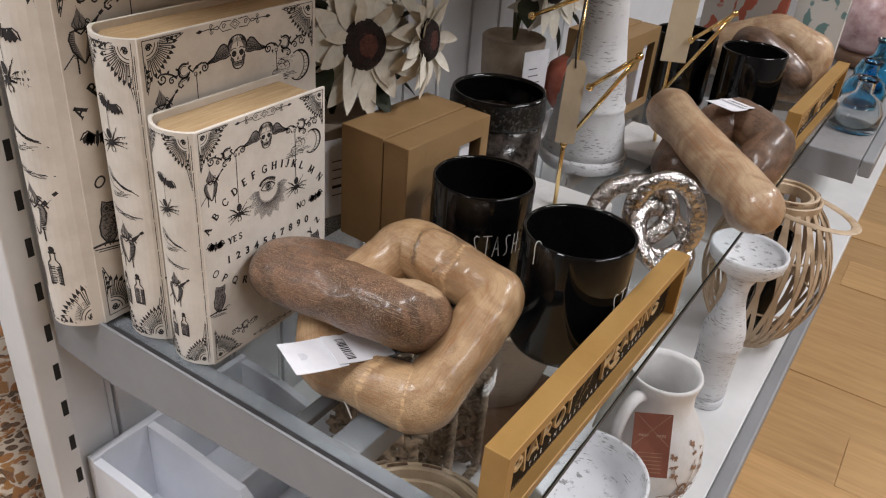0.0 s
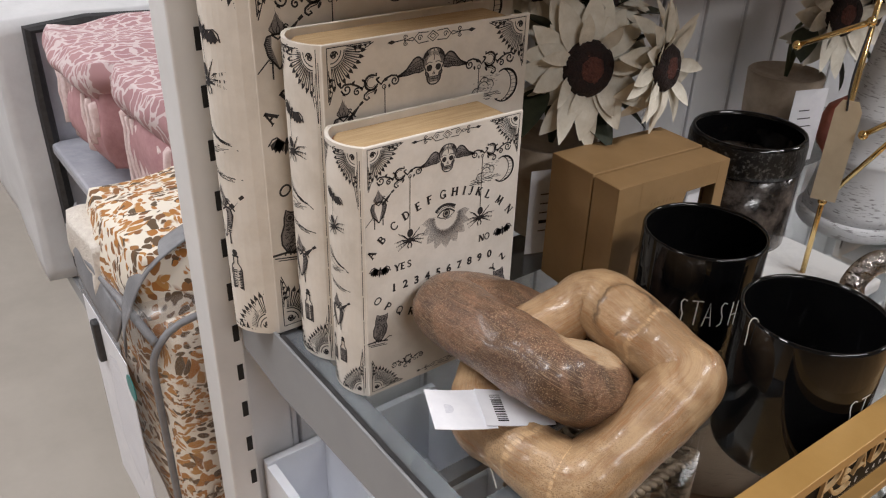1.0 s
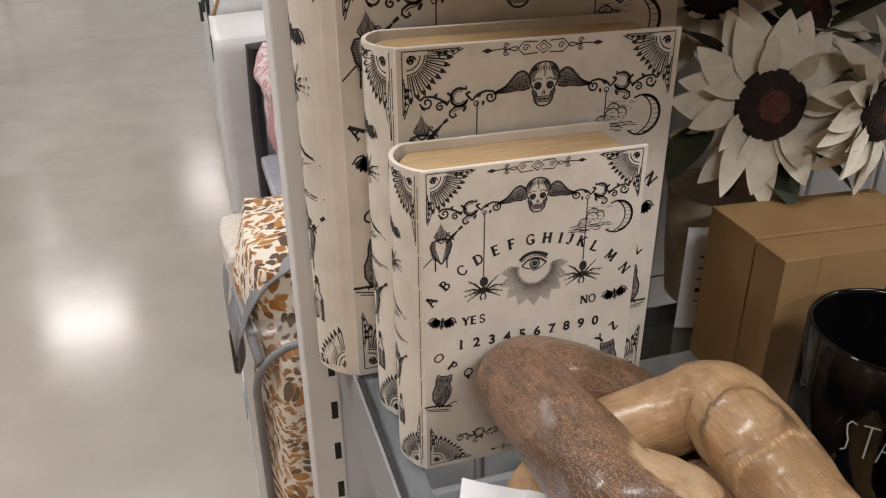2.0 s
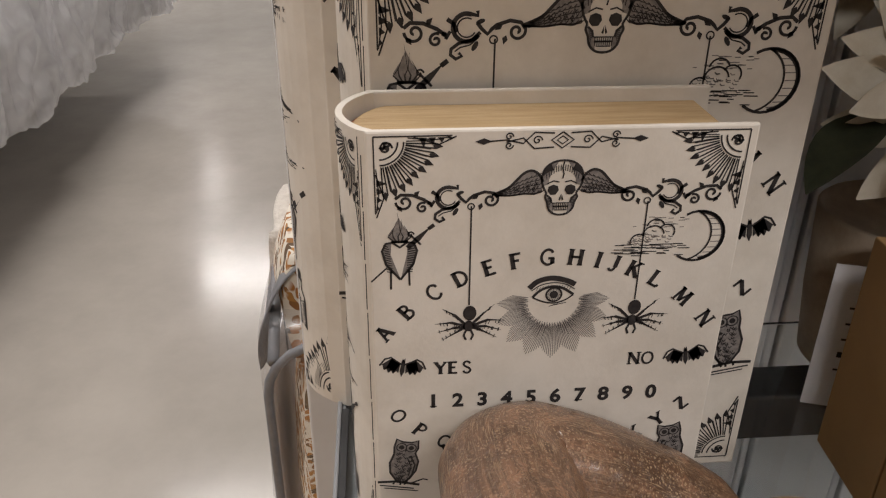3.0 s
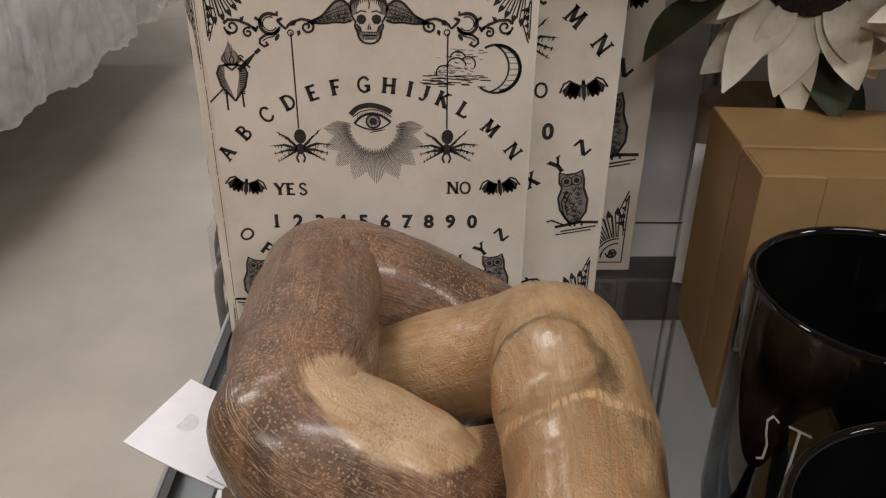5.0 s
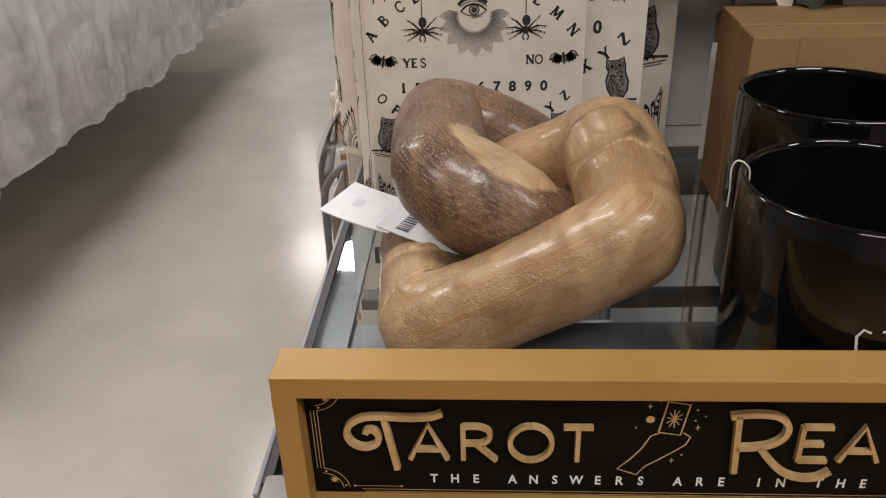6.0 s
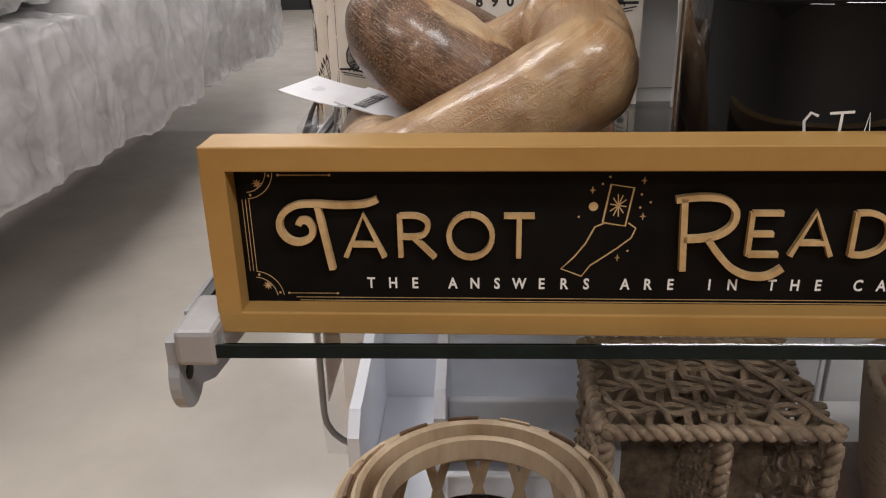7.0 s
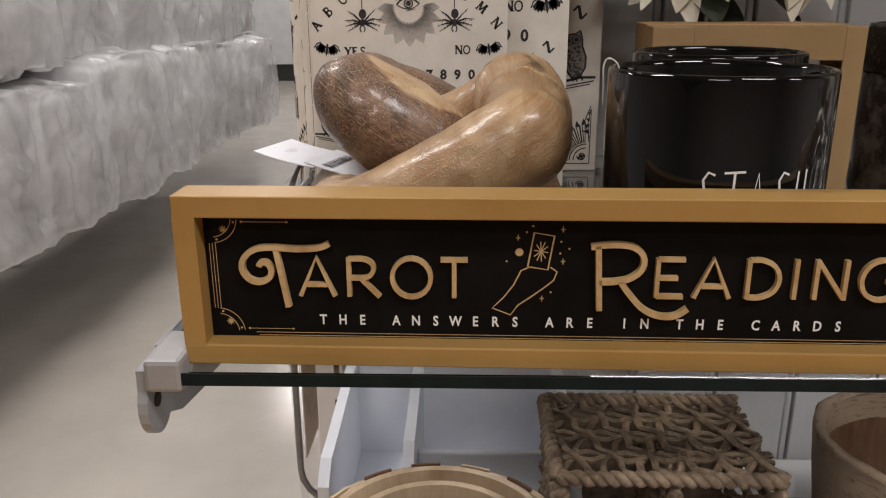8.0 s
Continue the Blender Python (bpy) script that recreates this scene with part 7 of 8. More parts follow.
def bamboo_lantern(at, r_top, r_mid, h, handle_turn, label):
    ob = thing("bamboo_lantern", at, label, "lantern", "bamboo lanterns")
    part("base_ring", lathe([(r_top * 1.0, 0.0), (r_top * 1.05, 0.0), (r_top * 1.06, 0.014), (r_top * 1.0, 0.014), (r_top * 1.0, 0.0)], seg=48), BAMBOO, ob, smooth=False, local=True)
    part("floor_board", lathe([(0.0, 0.001), (r_top * 0.99, 0.001), (r_top * 0.99, 0.007), (0.0, 0.007)], seg=40), BAMBOO, ob, local=True)
    for k, (ra, za) in enumerate(((r_top * 1.12, h - 0.02), (r_top * 0.96, h - 0.012), (r_top * 0.80, h - 0.016))):
        part("top_ring", lathe([(ra - 0.0045, za - 0.016), (ra, za - 0.016), (ra + 0.001, za), (ra - 0.0015, za + 0.0016), (ra - 0.0045, za), (ra - 0.0045, za - 0.016)], seg=56), BAMBOO, ob, smooth=False, local=True)
    # Strips between the rings, dark where open slits would show their inner shade
    for i in range(14):
        a0 = 2 * math.pi * i / 14
        bm = bmesh.new()
        rows = []
        for j in range(5):
            a = a0 + 0.26 * j / 4
            rows.append([bm.verts.new((rr * math.cos(a), rr * math.sin(a), zz)) for rr, zz in ((r_top * 1.012, h - 0.0150), (r_top * 1.034, h - 0.0150), (r_top * 1.034, h - 0.0125), (r_top * 1.012, h - 0.0125))])
        for a, b in zip(rows, rows[1:]):
            for q in range(4):
                bm.faces.new((a[q], a[(q + 1) % 4], b[(q + 1) % 4], b[q]))
        bm.faces.new(rows[0])
        bm.faces.new(rows[-1][::-1])
        part("gap_strip", bm, DARK_WOOD if i % 3 else BAMBOO, ob, "dark strip in place of a shaded slit between the rings" if i == 1 else "", local=True)
    part("top_deck", lathe([(r_top * 0.78, h - 0.030), (r_top * 1.08, h - 0.034), (r_top * 1.08, h - 0.031), (r_top * 0.78, h - 0.027)], seg=48), BAMBOO, ob, local=True)
    n = 22
    for i in range(n):
        for s in (-1, 1):
            pts = []
            for j in range(11):
                k = j / 10
                a = 2 * math.pi * i / n + s * 0.30 * (k - 0.5)
                rr = r_top * 1.02 + (r_mid - r_top * 1.02) * math.sin(math.pi * k) ** 0.75 + (0.0012 if s > 0 else 0)
                pts.append((rr * math.cos(a), rr * math.sin(a), 0.008 + (h - 0.034) * k))
            bm = bmesh.new()
            rows = []
            for j, p in enumerate(pts):
                a = math.atan2(p[1], p[0])
                t = Vector((-math.sin(a), math.cos(a), 0)) * 0.0038
                o = Vector((math.cos(a), math.sin(a), 0)) * 0.0009
                p = Vector(p)
                rows.append([bm.verts.new(p - t - o), bm.verts.new(p + t - o), bm.verts.new(p + t + o), bm.verts.new(p - t + o)])
            for a, b in zip(rows, rows[1:]):
                for q in range(4):
                    bm.faces.new((a[q], a[(q + 1) % 4], b[(q + 1) % 4], b[q]))
            part("slat", bm, BAMBOO, ob, local=True)
    for zz in (0.34, 0.72):
        rr = r_top * 1.02 + (r_mid - r_top * 1.02) * math.sin(math.pi * zz) ** 0.75 - 0.0015
        part("hoop", tube([(rr * math.cos(t), rr * math.sin(t), 0.008 + (h - 0.034) * zz) for t in (2 * math.pi * i / 40 for i in range(40))], 0.002, seg=6, closed=True), BAMBOO, ob, local=True)
    part("glass_cup", lathe([(0, 0.010), (r_top * 0.6, 0.010), (r_top * 0.62, 0.014), (r_top * 0.62, h * 0.7), (r_top * 0.6, h * 0.7), (r_top * 0.6, 0.015), (0, 0.013)], seg=40), CLEAR_GLASS, ob, "clear glass candle cup", smooth=True, local=True)
    if handle_turn is not None:
        arcs = []
        for i in range(21):
            t = math.pi * i / 20
            arcs.append(Matrix.Rotation(radians(handle_turn), 3, "Z") @ Vector((0.13 * math.sin(t), r_top * 1.16 * math.cos(t), h - 0.028 + 0.012 * math.sin(t))))
        part("handle", tube(arcs, 0.0075, seg=8, flat=0.28), BAMBOO, ob, "bent bamboo carrying handle", local=True)
    return ob


bamboo_lantern((-0.290, 0.445, DECK_TOP), 0.082, 0.115, 0.180, None, "round woven bamboo lantern with ringed open top")
bamboo_lantern((-0.150, 1.268, DECK_TOP), 0.047, 0.098, 0.288, -35, "round slatted bamboo lantern with a bent handle")


def wicker_basket():
    """A basket lying on its side: woven top, open front with a partition and a braided rim."""
    x0, x1, y0, y1, z0, z1 = -0.468, -0.351, 0.530, 0.694, DECK_TOP, 0.876
    ob = thing("wicker_basket", ((x0 + x1) / 2, (y0 + y1) / 2, z0), "brown woven hyacinth basket lying on its side with two compartments", "basket")
    part("lining", boxed(x0 + 0.004, x0 + 0.008, y0 + 0.006, y1 - 0.006, z0 + 0.006, z1 - 0.008), WICKER, ob)

    def strands(name, origin, u, v, lu, lv, nu, nv):
        out_dir = u.cross(v).normalized()
        for i in range(nu):
            pts = []
            for j in range(2 * nv + 1):
                k = j / (2 * nv)
                lift = 0.0022 * (1 if (i + j) % 2 else -1)
                slant = 0.010 * math.sin(k * math.pi * nv + i)
                pts.append(origin + u * (lu * (i + 0.5) / nu + slant) + v * (lv * k) + out_dir * lift)
            part(name, tube(smooth_path(pts, 2), 0.0040, seg=6, flat=0.5), WICKER, ob)
        for j in range(nv):
            pts = []
            for i in range(2 * nu + 1):
                k = i / (2 * nu)
                lift = 0.0022 * (-1 if (i + j) % 2 else 1)
                pts.append(origin + u * (lu * k) + v * (lv * (j + 0.5) / nv + 0.006 * math.sin(k * math.pi * nu + j)) + out_dir * lift)
            part(name, tube(smooth_path(pts, 2), 0.0038, seg=6, flat=0.5), WICKER, ob)

    X, Y, Z = Vector((1, 0, 0)), Vector((0, 1, 0)), Vector((0, 0, 1))
    def cane(origin, u, v, lu, lv, rows, gaps):
        """Open cane weave: pairs of long strands, and slanting ones that cross on them and leave holes between."""
        out_dir = u.cross(v).normalized()
        pitch, step = lu / rows, lv / gaps
        rng = random.Random(3)
        for i in range(rows + 1):
            for half in (-0.0030, 0.0030):
                at_u = min(lu, max(0.0, i * pitch + half))
                wob = rng.uniform(0, 6)
                pts = [origin + u * (at_u + 0.0009 * math.sin(j * 0.9 + wob)) + v * (lv * j / 30) + out_dir * (0.0016 * math.sin(j * math.pi * gaps / 15 + i * math.pi + half * 400)) for j in range(31)]
                part("strand", tube(pts, 0.0030, seg=6, flat=0.6), WICKER, ob)
        for s in (-1, 1):
            for n in range(-rows, gaps + rows + 1):
                pts = []
                lean = rng.uniform(-0.0025, 0.0025)
                for j in range(4 * rows + 1):
                    a = lu * j / (4 * rows)
                    b = n * step + s * 0.5 * step * (a / pitch) + lean + 0.0025 * math.sin(j * math.pi / 2 + n)
                    if 0 <= b <= lv:
                        pts.append(origin + u * a + v * b + out_dir * (0.0022 * math.cos(j * math.pi / 2) + s * 0.0014))
                if len(pts) > 2:
                    part("strand", tube(pts, 0.0032, seg=6, flat=0.55), WICKER, ob)
    cane(Vector((x0, y0, z1 - 0.005)), X, Y, x1 - x0, y1 - y0, 4, 6)
    strands("strand", Vector((x0, y0 + 0.003, z0)), X, Z, x1 - x0, z1 - z0 - 0.006, 8, 12)
    strands("strand", Vector((x0, y1 - 0.003, z0)), X, Z, x1 - x0, z1 - z0 - 0.006, 7, 9)
    strands("strand", Vector((x0 + 0.01, 0.615, z0)), X, Z, x1 - x0 - 0.012, z1 - z0 - 0.008, 9, 12)

    def braid(a, b, turns):
        a, b = Vector(a), Vector(b)
        d = (b - a).normalized()
        n1 = d.orthogonal().normalized()
        n2 = d.cross(n1)
        for ph in (0, math.pi):
            pts = []
            for i in range(turns * 8 + 1):
                t = i / (turns * 8)
                w = ph + 2 * math.pi * turns * t
                pts.append(a + (b - a) * t + (n1 * math.cos(w) + n2 * math.sin(w)) * 0.0028)
            part("braided_rim", tube(pts, 0.0036, seg=7), WICKER, ob, smooth=True)

    braid((x1, y0, z1 - 0.005), (x1, y1, z1 - 0.005), 9)
    braid((x0, y0, z1 - 0.004), (x0, y1, z1 - 0.004), 9)
    braid((x0, y0, z1 - 0.004), (x1, y0, z1 - 0.004), 7)
    braid((x1, y0 + 0.004, z0 + 0.002), (x1, y0 + 0.004, z1 - 0.012), 9)
    braid((x1, y1 - 0.004, z0 + 0.002), (x1, y1 - 0.004, z1 - 0.012), 9)
    braid((x1, 0.615, z0 + 0.002), (x1, 0.615, z1 - 0.012), 9)
    braid((x1, y0, z0 + 0.006), (x1, y1, z0 + 0.006), 9)
    return ob


wicker_basket()
tray = thing("wooden_tray", (-0.43, 0.80, DECK_TOP), "brown stained wooden tray lying on the lower shelf", "tray")
part("board", boxed(-0.560, -0.315, 0.702, 0.915, DECK_TOP, DECK_TOP + 0.016, bevel=0.004), DARK_WOOD, tray)


def bowl(at, r, h):
    """A turned wooden bowl: whitewashed wall, worn pale rim, brown inside."""
    ob = thing("wooden_bowl", at, "brown wooden bowl with a whitewashed wall and worn rim", "bowl")
    wall = lathe([(0.0, 0.0), (r * 0.70, 0.0), (r * 0.76, 0.004), (r * 0.90, h * 0.35), (r * 0.98, h * 0.72), (r, h - 0.006)], seg=64)
    part("bowl_wall", lumpy(wall, 0.0015, 30, 4.0), WASHED_BOWL, ob, "rubbed whitewashed wood", smooth=True, local=True)
    rim = lathe([(r, h - 0.0062), (r + 0.0006, h - 0.002), (r - 0.0015, h), (r - 0.007, h - 0.0005), (r - 0.009, h - 0.004)], seg=64)
    part("rim", lumpy(rim, 0.0025, 40, 4.0), WASHED_BOWL, ob, "worn pale rim", smooth=True, local=True)
    band = lathe([(r - 0.009, h - 0.0042), (r * 0.885, h * 0.80)], seg=64)
    part("inner_band", lumpy(band, 0.0015, 30, 4.0), WASHED_BOWL, ob, "whitewash just inside the rim", smooth=True, local=True)
    inside = lathe([(r * 0.885, h * 0.80), (r * 0.87, h * 0.70), (r * 0.80, h * 0.35), (r * 0.60, 0.020), (0.0, 0.014)], seg=64)
    part("inside", lumpy(inside, 0.0015, 30, 4.0), DARK_WOOD, ob, "smooth brown inside", smooth=True, local=True)
    return ob


bowl((-0.430, 0.850, DECK_TOP + 0.0162), 0.096, 0.144)


def jug():
    at = Vector((-0.169, 0.812, DECK_TOP))
    ob = thing("white_jug", at, "white ceramic jug with brown leaf motifs and a red card", "jug")
    part("body", lathe([(0, 0), (0.044, 0), (0.050, 0.004), (0.068, 0.028), (0.0745, 0.055), (0.070, 0.082), (0.055, 0.104), (0.045, 0.118), (0.0430, 0.136), (0.046, 0.150), (0.0475, 0.154), (0.0465, 0.1565), (0.044, 0.157), (0.040, 0.151), (0.039, 0.12), (0.060, 0.085), (0.068, 0.055), (0.05, 0.012), (0, 0.008)], seg=56), CERAMIC, ob, smooth=True, local=True)
    for turn in (-106, 74):
        d = Vector((math.cos(radians(turn)), math.sin(radians(turn)), 0))
        pts = [d * 0.042 + Vector((0, 0, 0.140)), d * 0.058 + Vector((0, 0, 0.143)), d * 0.074 + Vector((0, 0, 0.134)), d * 0.082 + Vector((0, 0, 0.114)), d * 0.078 + Vector((0, 0, 0.094)), d * 0.068 + Vector((0, 0, 0.082))]
        part("handle", tube(smooth_path(pts, 5), 0.0085, seg=12, flat=0.7), CERAMIC, ob, smooth=True, local=True)
    motif = []
    # bell-shaped leaves on thin curved stems above a large four-petalled flower
    leaf_shape = [[(0, 0), (2.6, 2.4), (5.4, 1.6), (4.4, -0.6), (6.2, -3.0), (3.4, -2.6), (1.6, -4.4), (0.6, -1.8)]]
    for x0, y0, x1, y1, bend in ((8, -16, 22, 34, 6), (2, -14, -12, 26, -5), (16, -18, 42, 22, 8)):
        line = [(x0 + (x1 - x0) * k / 8 + bend * math.sin(math.pi * k / 8), y0 + (y1 - y0) * k / 8) for k in range(9)]
        motif += stroke(line, 0.9)
        for k in (4, 6, 8):
            motif += moved(leaf_shape, line[k][0], line[k][1], 1, 1, 20 if k % 4 else -30) + moved(leaf_shape, line[k][0], line[k][1], -1, 1, -15)
    for k in range(4):
        a = radians(20 + 90 * k)
        ring = arc(0, 0, 8.5, 0, 360, 16, 6.2)
        motif += moved(stroke(ring, 3.2), 10 + 9.5 * math.cos(a), -24 + 8 * math.sin(a), turn=20 + 90 * k)
        motif += moved(disc(0, 0, 2.4, 1.6), 10 + 9.5 * math.cos(a), -24 + 8 * math.sin(a), turn=20 + 90 * k)
    motif += disc(10, -24, 4.0) + stroke([(-4, -24), (-16, -21), (-26, -23)], 1.2) + stroke([(24, -22), (34, -16), (44, -20)], 1.2)

    def wrap(u, v):
        zz = 0.063 + v * 0.001
        k = (zz - 0.055) / 0.05
        rr = 0.0752 - 0.0200 * k * k if zz > 0.055 else 0.0752 - 0.0150 * k * k
        a = radians(-34) + u * 0.001 / 0.07
        return (rr * math.cos(a), rr * math.sin(a), zz)

    part("leaf_motif", add_polys(bmesh.new(), motif, wrap), BROWN_MOTIF, ob, "brown painted leaves", local=True)
    card = part("hang_card", boxed(-0.0005, 0.0005, -0.0235, 0.0235, -0.033, 0.033), RUST_CARD, ob, "rust red printed hang card", local=True)
    card.matrix_local = Matrix.Translation((0.022, -0.079, 0.113)) @ Euler((0, radians(-32), radians(-58))).to_matrix().to_4x4()
    lines = []
    for i in range(6):
        lines += stroke([(-15, -28 + i * 4), (15, -28 + i * 4)], 0.9)
    lines += stroke([(-21, 0), (21, 32)], 0.7) + stroke([(-21, 32), (21, 0)], 0.7)
    words = moved(text_polys("HAND", 2.6, spacing=1.25), -10.5, 9.0) + moved(text_polys("MADE", 2.6, spacing=1.25), 11.0, 9.0)
    part("card_print", add_polys(bmesh.new(), lines, lambda u, v: (0.0008, u * 0.001, v * 0.001)), BROWN_MOTIF, card, "pale brown lines of print", local=True)
    part("card_words", add_polys(bmesh.new(), words, lambda u, v: (0.0009, u * 0.001, v * 0.001)), TAN_CERAMIC, card, "small tan lettering", local=True)
    ob.scale = (0.97, 0.97, 1.24)
    return ob


jug()

# ---- far end of the glass shelf and the next display ----
black_jar(-0.382, 1.318, radians(70))
black_jar(-0.266, 1.300, radians(60))
def print_carton(x0, x1, top, material, label):
    """An upright printed card box, standing at the far end of the glass."""
    ob = thing("printed_carton", ((x0 + x1) / 2, 1.522, GLASS_TOP), label, "box", "printed cartons")
    part("carton", boxed(x0, x1, 1.514, 1.531, GLASS_TOP, top - 0.004, bevel=0.001), material, ob)
    part("lid_flap", boxed(x0 + 0.001, x1 - 0.001, 1.515, 1.530, top - 0.0038, top, bevel=0.0008), PAPER, ob, "white card flap")
    return ob


print_carton(-0.420, -0.276, 1.262, RED_PRINT, "white card box printed with red flowers")
print_carton(-0.262, -0.180, 1.250, TEAL_PRINT, "white card box printed with teal leaves")


def dried_flower(at):
    ob = thing("yellow_flower", at, "pale yellow crumpled paper flower behind the sign", "artificial flower")
    rng = random.Random(21)
    for i in range(14):
        p = new("petal", PETALS[i % 5])
        p.parent = ob
        p.matrix_local = Matrix.Translation((0, 0, 0.035)) @ Euler((rng.uniform(-0.6, 0.6), rng.uniform(-1.4, 0.1), 2 * math.pi * i / 14)).to_matrix().to_4x4() @ Matrix.Diagonal((0.62, 0.62, 0.62, 1))
        p.material_slots[0].link = "OBJECT"
        p.material_slots[0].material = YELLOW_PAPER
    part("core", lumpy(lathe([(0, 0.001), (0.012, 0.003), (0.016, 0.02), (0.012, 0.038), (0, 0.042)], seg=20), 0.003, 80), YELLOW_PAPER, ob, smooth=True, local=True)
    return ob


red_ball = thing("red_ornament", (-0.50, 1.14, GLASS_TOP), "red oval ornament behind the candlestick", "ornament")
part("ball", lumpy(lathe([(0, 0), (0.02, 0.002), (0.036, 0.02), (0.041, 0.045), (0.034, 0.072), (0.016, 0.086), (0, 0.088)], seg=32), 0.002, 40), RED, red_ball, smooth=True, local=True)


dried_flower((-0.180, 1.487, GLASS_TOP))


def next_display():
    ob = thing("next_shelf", (-0.3, 2.2, 0.92), "grey-edged white shelf of the next display", "shelf")
    part("deck", boxed(-0.66, -0.083, 1.577, 2.9, 0.925, 0.948, bevel=0.002), STEEL_CAP, ob)
    part("front_rail", boxed(-0.082, -0.060, 1.568, 2.9, 0.918, 0.951, bevel=0.003), STEEL, ob)
    part("back_panel", boxed(-0.69, -0.6605, 1.568, 2.9, 0.0, 2.1, bevel=0.002), WHITE_PAINT, ob, "white back panel")
    part("base", boxed(-0.66, -0.32, 1.64, 2.9, 0.0, 0.18, bevel=0.003), WHITE_STEEL, ob, "white closed base")
    part("end_plate", boxed(-0.642, -0.083, 1.568, 1.576, 0.900, 0.951, bevel=0.002), STEEL, ob)
    part("lower_deck", boxed(-0.642, -0.060, 1.568, 2.9, 0.660, 0.690, bevel=0.003), WHITE_STEEL, ob, "white lower deck")
    return ob


next_display()


def glass_bottle(at, r, h, material, label):
    ob = thing("glass_bottle", at, label, "bottle", "glass bottles")
    part("body", lathe([(0, 0), (r * 0.9, 0), (r, 0.006), (r, h * 0.4), (r * 0.8, h * 0.58), (r * 0.36, h * 0.72), (r * 0.34, h * 0.92), (r * 0.46, h), (r * 0.40, h), (r * 0.28, h * 0.93), (r * 0.3, h * 0.72), (r * 0.74, h * 0.57), (r * 0.93, h * 0.4), (r * 0.93, 0.008), (0, 0.006)], seg=40), material, ob, smooth=True, local=True)
    return ob


glass_bottle((-0.130, 1.742, 0.9485), 0.047, 0.105, CLEAR_GLASS, "clear round glass bottle on the next shelf")
glass_bottle((-0.142, 1.885, 0.9485), 0.044, 0.105, BLUE_GLASS, "blue round glass bottle on the next shelf")
glass_bottle((-0.140, 2.030, 0.9485), 0.046, 0.120, BLUE_GLASS, "blue round glass bottle on the next shelf")
pink = thing("pink_vase", (-0.200, 2.24, 0.9485), "mottled pink glazed round vase on a brown wooden foot", "vase")
part("foot", lathe([(0, 0), (0.045, 0), (0.060, 0.010), (0.066, 0.034), (0.060, 0.040), (0.0, 0.040)], seg=40), DARK_WOOD, pink, "brown wooden foot", smooth=True, local=True)
part("body", lathe([(0, 0.0402), (0.050, 0.0402), (0.075, 0.060), (0.092, 0.105), (0.090, 0.145), (0.070, 0.190), (0.045, 0.215), (0.045, 0.235), (0.04, 0.235), (0.04, 0.21), (0.0, 0.19)], seg=48), PINK_VASE_MAT, pink, smooth=True, local=True)


# ---- bedding on the side of the aisle ----
def puffy(x0, x1, y0, y1, z0, z1, amount, scale, seed, power=0.35, cuts=18):
    """A stuffed block: rounded and lumpy."""
    bm = bmesh.new()
    bmesh.ops.create_cube(bm, size=2.0)
    bmesh.ops.subdivide_edges(bm, edges=bm.edges[:], cuts=cuts, use_grid_fill=True)
    c = Vector(((x0 + x1) / 2, (y0 + y1) / 2, (z0 + z1) / 2))
    h = Vector(((x1 - x0) / 2, (y1 - y0) / 2, (z1 - z0) / 2))
    for v in bm.verts:
        p = v.co.copy()
        q = p.normalized()
        w = p * (1 - power) + q * 1.25 * power
        v.co = c + Vector((w.x * h.x, w.y * h.y, w.z * h.z))
    lumpy(bm, amount, scale, seed)
    for v in bm.verts:
        v.co.z = max(v.co.z, z0)
    return bm


side = setting("wall_gondola", boxed(-6.6, -0.69, 0.62, 0.66, 0.0, 2.1), WHITE_STEEL, "white steel back panel of the bedding shelves", "panel")
for shelf_z, lip_y in ((0.17, 0.46), (0.56, 0.33)):
    sh = thing("bedding_shelf", (-3.6, 0.44, shelf_z - 0.03), "grey steel shelf that carries the bagged bedding", "shelf", "bedding shelves")
    part("front_lip", boxed(-6.6, -0.70, lip_y, lip_y + 0.0055, shelf_z - 0.036, shelf_z + 0.002), STEEL, sh)
    part("deck", boxed(-6.6, -0.70, lip_y + 0.006, 0.619, shelf_z - 0.03, shelf_z, bevel=0.003), STEEL, sh)


kick = setting("baseboard_gondola", boxed(-6.6, -0.70, 0.475, 0.485, 0.0, 0.133), WHITE_STEEL, "white kick panel below the bedding shelves", "baseboard")


